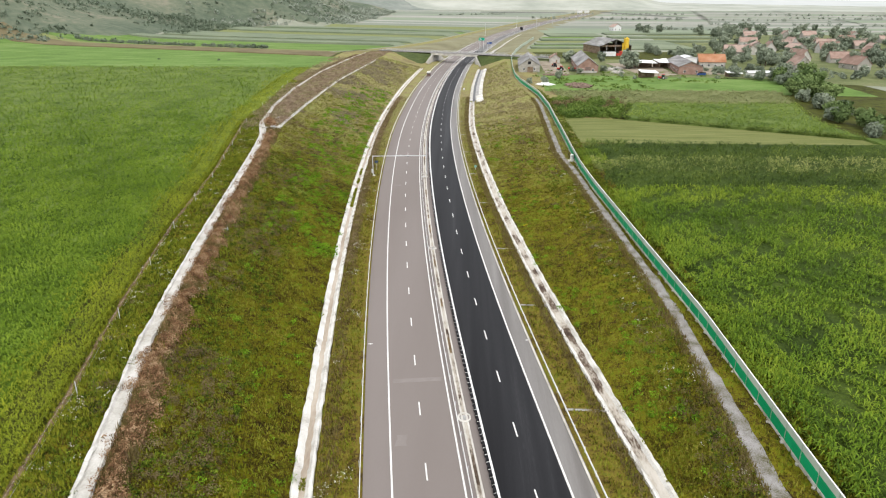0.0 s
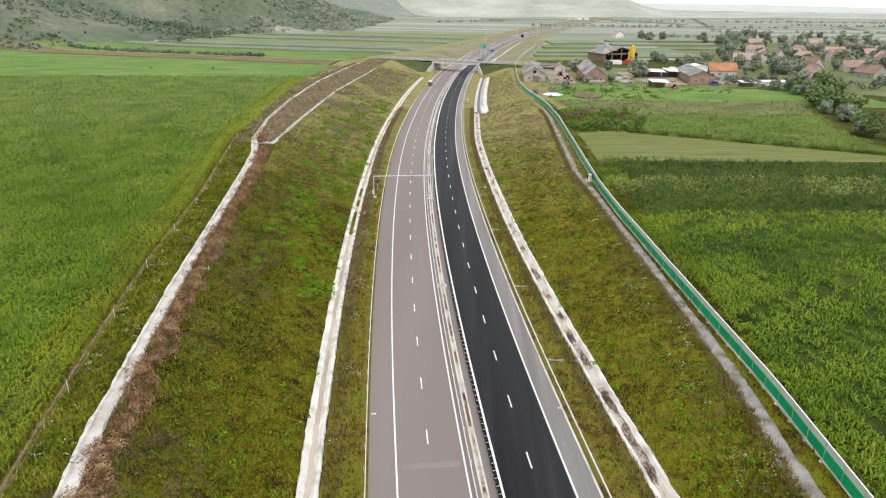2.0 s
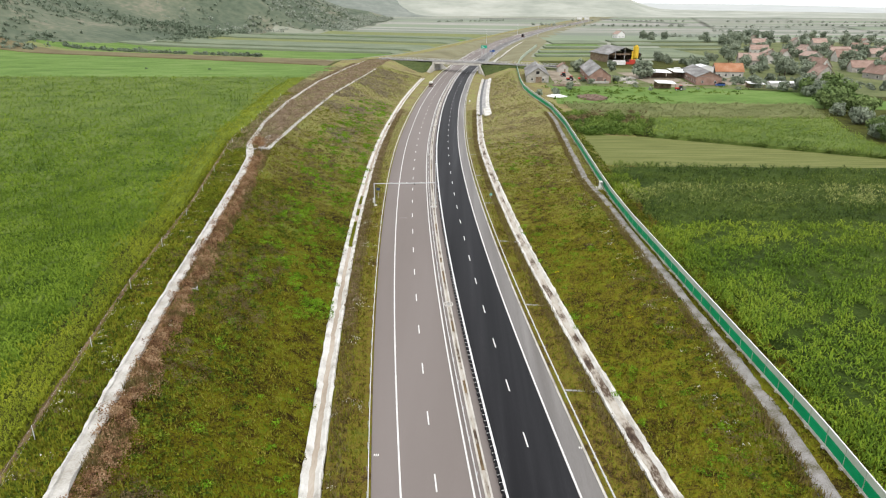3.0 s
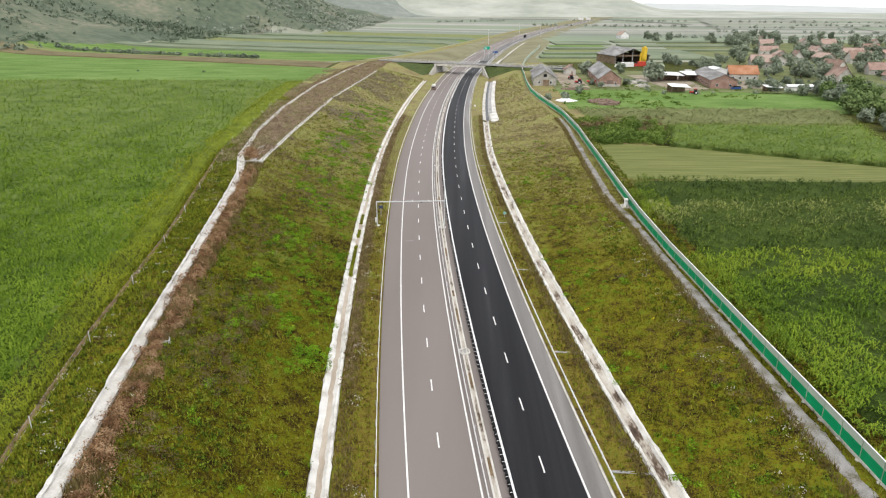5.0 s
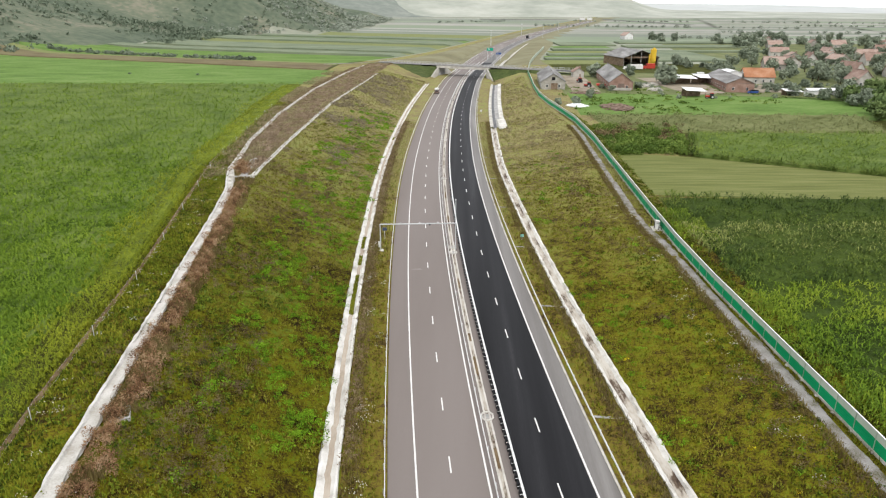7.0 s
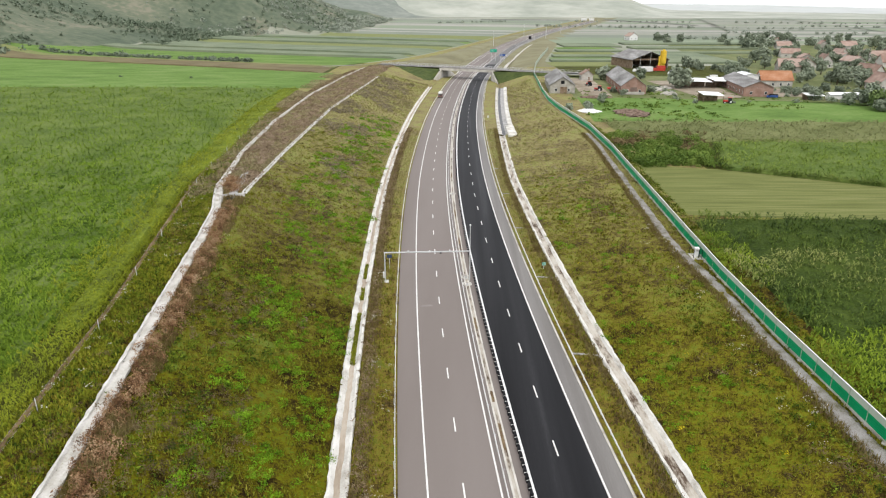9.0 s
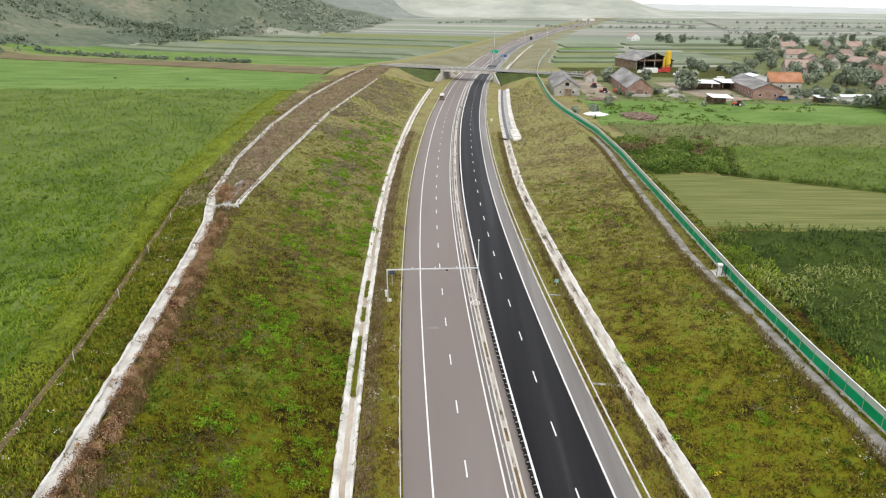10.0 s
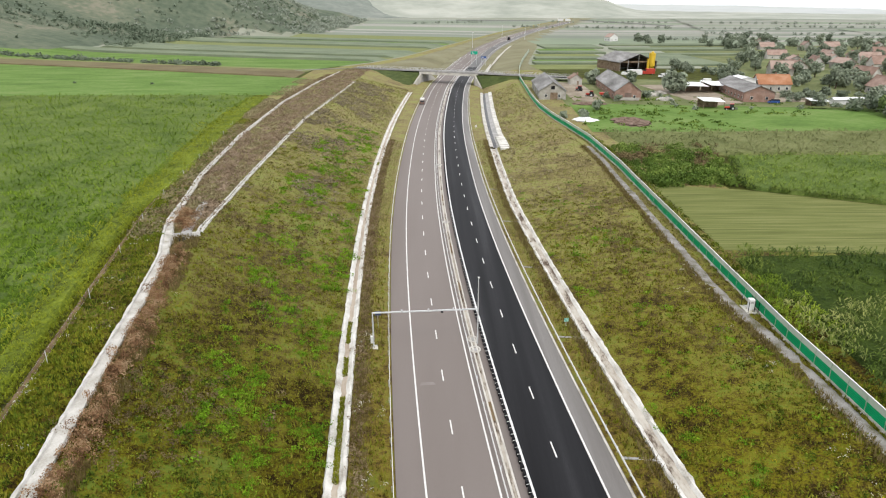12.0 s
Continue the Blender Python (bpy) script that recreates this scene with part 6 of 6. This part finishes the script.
        v.co = Vector((v.co.x * rx * k, v.co.y * ry * k, max(v.co.z, -0.1) * h * (0.7 + 0.9 * abs(noise.noise(v.co * 5 + Vector((seed, seed, 0)))))))
    ob = part(name, bm, mat, None)
    ob.matrix_world = pose(x, y, ground_z(x, y))
    return tagged(ob, label, category)


heap("dung_mound", 62, 342, 7, 9, 1.5, M["earth"], "lumpy brown heap of turned earth and manure", "heap", 3)
heap("silage_clamp", 46, 348, 4.2, 5, 0.9, M["sheetw"], "crumpled white plastic sheeting over a low clamp", "heap", 8)
heap("earth_bank", 57, 390, 8, 4, 0.8, M["earth"], "low bank of dark bare earth by the barn", "heap", 5)
for x, y in ((94, 417), (99, 424), (95, 402)):
    heap("plastic_tunnel", x, y, 4.2, 2.2, 1.5, M["plaster"], "small pale plastic growing tunnel", "tunnel", x)


# ---- vehicles ----
def wheels(t, xs, ys, r, w=0.26):
    for x in xs:
        for y in ys:
            tyre = part("wheel", rod((x - w / 2, y, r), (x + w / 2, y, r), r, sides=14), M["rubber"], t)
            part("rim", rod((x - w / 2 - 0.01, y, r), (x + w / 2 + 0.01, y, r), r * 0.55, sides=10), M["steel"], tyre)


def van(name, x, y, z, turn, body, roof, label, L=5.6, W=2.05, H=2.5):
    t = thing(name, pose(x, y, z, 0, 0, turn), label, "vehicle")
    part("body", boxes((-W / 2, W / 2, -L / 2, L * 0.22, 0.4, H * 0.72), bevel=0.08), body, t)
    part("roof", boxes((-W / 2 + 0.05, W / 2 - 0.05, -L / 2 + 0.05, L * 0.2, H * 0.72, H), bevel=0.12), roof, t)
    bm = boxes((-W / 2, W / 2, L * 0.22, L / 2, 0.4, H * 0.62), bevel=0.1)
    for v in bm.verts:
        if v.co.z > 1.0 and v.co.y > L * 0.3:
            v.co.y -= 0.55
    part("cab", bm, body, t)
    part("windscreen", boxes((-W / 2 + 0.15, W / 2 - 0.15, L * 0.24, L * 0.34, H * 0.6, H * 0.8), bevel=0.05), M["glass"], t)
    part("rear_window", boxes((-W / 2 + 0.25, W / 2 - 0.25, -L / 2 - 0.03, -L / 2 + 0.05, H * 0.45, H * 0.65)), M["glass"], t)
    for s in (-1, 1):
        part("tail_light", boxes((s * (W / 2 - 0.2) - 0.1, s * (W / 2 - 0.2) + 0.1, -L / 2 - 0.03, -L / 2 + 0.05, 0.75, 1.0)), M["red"], t)
    wheels(t, (-W / 2 + 0.16, W / 2 - 0.16), (-L * 0.32, L * 0.32), 0.36)
    return t


p = at(424, -12.0)
van("service_truck", p.x, p.y, p.z, heading(424), M["rust"], M["white"], "brownish grey service van with white roof parked on the hard shoulder", 5.8, 2.2, 2.9)
p = at(985, 3.0)
van("lorry", p.x, p.y, p.z, heading(985), M["dark"], M["dark"], "dark lorry far along the motorway", 11, 2.5, 3.8)
van("box_van", 127, 500, ground_z(127, 500), 100, M["white"], M["white"], "white van parked in the farmyard", 6, 2.2, 2.6)
van("box_van", 141, 470, ground_z(141, 470), 80, M["white"], M["white"], "white van parked behind the workshop", 6, 2.2, 2.6)
van("mixer_truck", 112, 515, ground_z(112, 515), 95, M["white"], M["white"], "long white lorry parked before the hall", 13, 2.5, 3.4)
van("tank_truck", 124, 520, ground_z(124, 520), 95, M["red"], M["red"], "lorry with a red tank before the hall", 8, 2.6, 3.6)
van("trailer", 141, 391, ground_z(141, 391), 85, M["blue"], M["dark"], "small dark blue vehicle beside the workshop", 5, 2, 1.9)


def tractor(x, y, turn, mat, label):
    t = thing("tractor", pose(x, y, ground_z(x, y), 0, 0, turn), label, "tractor")
    part("bonnet", boxes((-0.5, 0.5, 0.2, 2.2, 0.9, 1.6), bevel=0.08), mat, t)
    part("cab", boxes((-0.75, 0.75, -1.3, 0.2, 1.0, 2.6), bevel=0.1), M["glass"], t)
    part("cab_roof", boxes((-0.85, 0.85, -1.4, 0.3, 2.6, 2.75), bevel=0.05), mat, t)
    part("chassis", boxes((-0.35, 0.35, -1.5, 2.1, 0.5, 0.95)), M["dark"], t)
    wheels(t, (-0.85, 0.85), (-0.9,), 0.85, 0.42)
    wheels(t, (-0.8, 0.8), (1.6,), 0.5, 0.3)


tractor(62, 436, 20, M["red"], "orange-red tractor standing in the farmyard")
tractor(63, 415, 60, M["red"], "old red tractor with implements beside the barn")
tractor(113, 372, 80, M["red"], "small red tractor beside the open shed")
tr = thing("farm_trailer", pose(71, 417, ground_z(71, 417), 0, 0, 85), "flat red farm trailer on the grass", "trailer")
part("tub", boxes((-1.2, 1.2, -3, 3, 0.8, 1.7), bevel=0.05), M["red"], tr)
wheels(tr, (-1.0, 1.0), (-1.6, 1.6), 0.5)

silo = thing("silo", pose(131, 536, ground_z(131, 536)), "tall yellow batching silo on legs beside the hall", "silo")
part("tank", rod((0, 0, 4), (0, 0, 12.0), 1.9, sides=20), M["yellow"], silo)
part("hopper", rod((0, 0, 1.6), (0, 0, 4), 0.4, 1.9, sides=20), M["yellow"], silo)
part("hoist_frame", boxes((-3.1, -2.3, -0.8, 0.8, 0, 8.5), (-2.2, -1.7, -0.3, 0.3, 0, 12.4), bevel=0.05), M["yellow"], silo)
part("top_rail", rod((0, 0, 12.0), (0, 0, 13.0), 1.0, 0.8, sides=16), M["yellow"], silo)
for a in range(4):
    c, s = math.cos(a * 1.571 + 0.785), math.sin(a * 1.571 + 0.785)
    part("leg", boxes((c * 1.6 - 0.13, c * 1.6 + 0.13, s * 1.6 - 0.13, s * 1.6 + 0.13, -0.3, 5)), M["yellow"], silo)


# ---- signs, posts, cabinet and small works along the road ----
def sign_gantry(y, o, w, h, z, mat, label):
    p = at(y, o)
    t = thing("direction_sign", pose(p.x, p.y, p.z, 0, 0, heading(y)), label, "road sign")
    part("board", boxes((-w / 2, w / 2, -0.08, 0.08, z, z + h), bevel=0.02), mat, t)
    part("lettering", boxes(*[(-w * 0.38 + w * 0.08 * k, -w * 0.3 + w * 0.2 + w * 0.1 * k, -0.1, -0.08, z + h * (0.62 - 0.32 * k), z + h * (0.76 - 0.32 * k)) for k in range(2)]), M["white"], t, "plain white bars of unreadable writing")
    for s in (-1, 1):
        part("post", rod((s * w * 0.35, 0.12, -0.3), (s * w * 0.35, 0.12, z + h), 0.14, sides=8), M["steel"], t)
    return t


sign_gantry(647, 3.0, 5.4, 2.5, 7.4, M["sign"], "large green direction sign over the motorway")
sign_gantry(1780, -6, 13, 5, 6, M["white"], "white sign back far along the motorway")
sign_gantry(1780, 12, 12, 5, 6, M["white"], "white sign back far along the motorway")
sign_gantry(637, 11.5, 4.5, 1.6, 5.2, M["blue"], "blue direction sign beside the green one")
for y, o in ((820, -18), (1000, 22), (1060, -16), (1180, 25)):
    p = at(y, o)
    t = thing("light_mast", pose(p.x, p.y, p.z, 0, 0, heading(y)), "tall slim grey lighting mast at the junction", "lamp post", "junction masts")
    part("pole", rod((0, 0, -0.5), (0, 0, 16), 0.22, 0.12), M["steel"], t)
    part("lamp_head", boxes((-0.9, 0.9, -0.2, 0.2, 15.9, 16.15), bevel=0.04), M["steel"], t)
    part("base", boxes((-0.5, 0.5, -0.5, 0.5, -0.4, 0.3), bevel=0.03), M["grey"], t)


def small_sign(y, o, mat, label, w=0.7, h=0.6, z=1.2):
    p = at(y, o)
    t = thing("marker_sign", pose(p.x, p.y, p.z, 0, 0, heading(y)), label, "road sign")
    part("plate", boxes((-w / 2, w / 2, -0.03, 0.03, z, z + h), bevel=0.015), mat, t)
    part("post", rod((0, 0.05, -0.3), (0, 0.05, z + h), 0.04, sides=6), M["steel"], t)


small_sign(180.6, 13.5, M["teal"], "small teal and white kilometre marker on the verge")
small_sign(183, -15.3, M["slate"], "small dark blue marker plate behind the barrier", 0.9, 0.7, 2.2)
small_sign(352, 13.2, M["white"], "small white marker plate on the verge", 0.8, 0.8, 1.0)
for y in (34.5, 63, 92.5, 118.5, 149.8, 178, 206, 234, 262):
    p = at(y, 11.7, 0.03)
    q = at(y - 0.8, float(DITCH_R(y)) + 0.3, -0.02)
    t = thing("drain_chute", pose(0, 0, 0), "narrow concrete chute across the verge to the ditch", "chute", "verge chutes")
    d = (q - p).normalized()
    n = Vector((-d.y, d.x, 0)) * 0.15
    for s in (-1, 1):
        a, b = p + n * s, q + n * s
        part("kerb", boxes_line(a, b, 0.06, 0.1), M["grey"], t)
    part("floor", boxes_line(p, q, 0.24, 0.05), M["grey"], t)

cab = thing("roadside_cabinet", pose(33.5, 179.8, float(FIELD_R(180)) + 0.02, 0, 0, -3), "white equipment cabinet on a concrete slab beside the barrier", "cabinet")
part("slab", boxes((-1.0, 0.75, -1.5, 1.5, -0.2, 0.14), bevel=0.02), M["concrete"], cab, "pale concrete slab")
part("body", boxes((-0.36, 0.36, -0.42, 0.42, 0.14, 1.7), bevel=0.03), M["white"], cab)
part("lid", boxes((-0.42, 0.42, -0.48, 0.48, 1.7, 1.79), bevel=0.02), M["white"], cab)
part("vent", boxes((-0.24, 0.24, -0.45, -0.41, 1.2, 1.5)), M["grey"], cab)
for x, y in ((-0.85, -1.3), (0.0, -1.35), (0.65, -1.2), (0.65, 0.3), (0.65, 1.3), (-0.85, 1.3)):
    part("fence_post", rod((x, y, 0), (x, y, 1.9), 0.05, sides=6), M["dark"], cab, "black fence post")

box = thing("junction_chamber", pose(-57.9, 200.2, float(FIELD_L(200)) + 0.05, 0, 0, 14), "pale stone-paved chamber with two pipe mouths where channels meet", "chamber")
bm = boxes((-1.9, 1.9, -1.6, 2.6, -0.3, 0.2), bevel=0.05)
for v in bm.verts:
    if v.co.y < -1.0 and v.co.z > 0:
        v.co.z -= 0.55
part("apron", bm, M["grey"], box, "sloping grey concrete apron")
for x, r in ((-2.2, -30), (2.2, 30)):
    bm = boxes((-0.75, 0.75, -0.12, 0.12, -0.3, 0.6), bevel=0.02)
    bmesh.ops.transform(bm, matrix=pose(x, 1.0, 0, 0, 0, r), verts=bm.verts)
    part("headwall", bm, M["whitec"], box, "white concrete wing wall")
# pipes are solid; black colour stands for the shade inside
for x in (-0.5, 0.35):
    part("pipe_mouth", rod((x, -1.9, -0.05), (x, -0.9, 0.14), 0.27, sides=12), M["dark"], box, "solid dark cylinder for a shaded pipe mouth")
inlet = ribbon("inlet_channel", 202.5, 224, 1.5, [(lambda y: -58.2 - 0.145 * (y - 202) - 0.9, -0.1), (lambda y: -58.2 - 0.145 * (y - 202) - 0.7, 0.16), (lambda y: -58.2 - 0.145 * (y - 202), 0.1), (lambda y: -58.2 - 0.145 * (y - 202) + 0.7, 0.16), (lambda y: -58.2 - 0.145 * (y - 202) + 0.9, -0.1)], M["grey"], place=plan(INNER_L, lambda y: float(FIELD_L(y))), wobble=0.3)
tagged(inlet, "short grey paved inlet channel among dry weeds", "drainage channel")
chamber = thing("inspection_pit", pose(-41.5, 107, float(FIELD_L(107)) - 0.1, 0, 0, 25), "weathered concrete pit half hidden in dry weeds", "pit")
part("rim", boxes((-1.0, 1.0, -1.2, -1.0, -0.3, 0.16), (-1.0, 1.0, 1.0, 1.2, -0.3, 0.16), (-1.0, -0.9, -1.0, 1.0, -0.3, 0.16), (0.9, 1.0, -1.0, 1.0, -0.3, 0.16)), M["grey"], chamber)
part("pit_floor", boxes((-0.9, 0.9, -1.0, 1.0, -0.3, 0.02)), M["silt"], chamber)

# field fence on the left: wooden stakes with two wires
fence = thing("field_fence", pose(0, 0, 0), "thin grey stakes with wire along the maize field", "fence")
stakes = []
for y in np.arange(36, 330, 17.4):
    x = float(CORN_L(y)) + 1.2
    z = ground_z(x, float(y))
    stakes.append(Vector((x, y, z)))
    part("stake", rod((x, y, z - 0.3), (x, y, z + 1.6), 0.045, sides=6), M["steel"], fence)
for h in (0.8, 1.5):
    for a, b in zip(stakes, stakes[1:]):
        part("wire", rod(a + Vector((0, 0, h)), b + Vector((0, 0, h)), 0.005, sides=3), M["steel"], fence)

# lined outfall beside the right ditch towards the bridge
out = thing("lined_outfall", pose(0, 0, 0), "asphalt-floored outfall between white concrete walls with stepped end", "drainage channel")
OUT = lambda y: float(DITCH_R(y))
ribbon("inner_wall", 318, 468, 1.5, [(lambda y: OUT(y) - 0.1, -0.4), (OUT, 0.12), (lambda y: OUT(y) + 0.9, 0.14), (lambda y: OUT(y) + 1.5, -0.35)], M["concrete"], out, wobble=0.25)
ribbon("floor", 318, 468, 1.5, [(lambda y: OUT(y) + 1.2, -0.28), (lambda y: OUT(y) + 2.9, -0.28)], M["lining"], out, "dark asphalt-lined floor")
ribbon("side_slope", 318, 468, 1.5, [(lambda y: OUT(y) + 2.6, -0.3), (lambda y: OUT(y) + 2.7, -0.2), (lambda y: OUT(y) + 3.0, -0.18), (lambda y: OUT(y) + 4.4, 0.1)], M["grey"], out, "grey concrete lining slope")
ribbon("outer_wall", 318, 468, 1.5, [(lambda y: OUT(y) + 4.2, -0.4), (lambda y: OUT(y) + 4.4, 0.4), (lambda y: OUT(y) + 5.6, 0.7), (lambda y: OUT(y) + 6.3, 0.2)], M["whitec"], out, wobble=0.3)
for k in range(7):
    p = at(313 + 3.4 * k, OUT(313) + 5.2)
    bm = boxes((-1.9, 1.5, -1.1, 1.1, -0.6, 0.95 - 0.05 * k), bevel=0.08)
    bmesh.ops.transform(bm, matrix=Matrix.Translation(p) @ pose(0, 0, 0, 0, 0, heading(313) + 6), verts=bm.verts)
    part("step_block", bm, M["whitec"], out)

wet = np.concatenate([RNG.uniform(a, b, n) for a, b, n in ((149, 165, 900), (170, 175, 260), (179, 186, 360), (52, 54, 60), (292, 296, 120))])
p = np.array([at(y, float(DITCH_L(y)) - 1.0 + RNG.uniform(-0.32, 0.32), -0.32) for y in wet])
spikes("ditch_weeds", p, RNG.uniform(0.12, 0.3, len(p)), 4, M["outgrass"], "green grass rooted in the ditch's silt", "weeds", 0.3, 0.8)
p = np.array([at(y + RNG.normal(0, 0.3), float(DITCH_L(y)) - 2.3 + RNG.normal(0, 0.2), 0.1) for y in (54, 57, 91, 97, 121, 129, 152, 155.5, 197, 214) for _ in range(2)])
clumps("ditch_bushes", p, 0.4, 0.8, 90, M["weed"], "green weeds hanging over the ditch's edge", 0.18, 0.7)

g = random.Random(33)
p = np.array([(x, y, ground_z(x, y)) for x, y in [(g.uniform(44, 150), g.uniform(355, 412)) for _ in range(130)] + [(g.uniform(44, 100), g.uniform(325, 372)) for _ in range(70)]])
clumps("pasture_weeds", p[~((p[:, 0] > 98) & (p[:, 0] < 117) & (p[:, 1] > 370) & (p[:, 1] < 384))], 0.5, 1.6, 40, M["scrubleaf"], "rank green weeds round the pasture and farmyard", 0.4, 0.6)
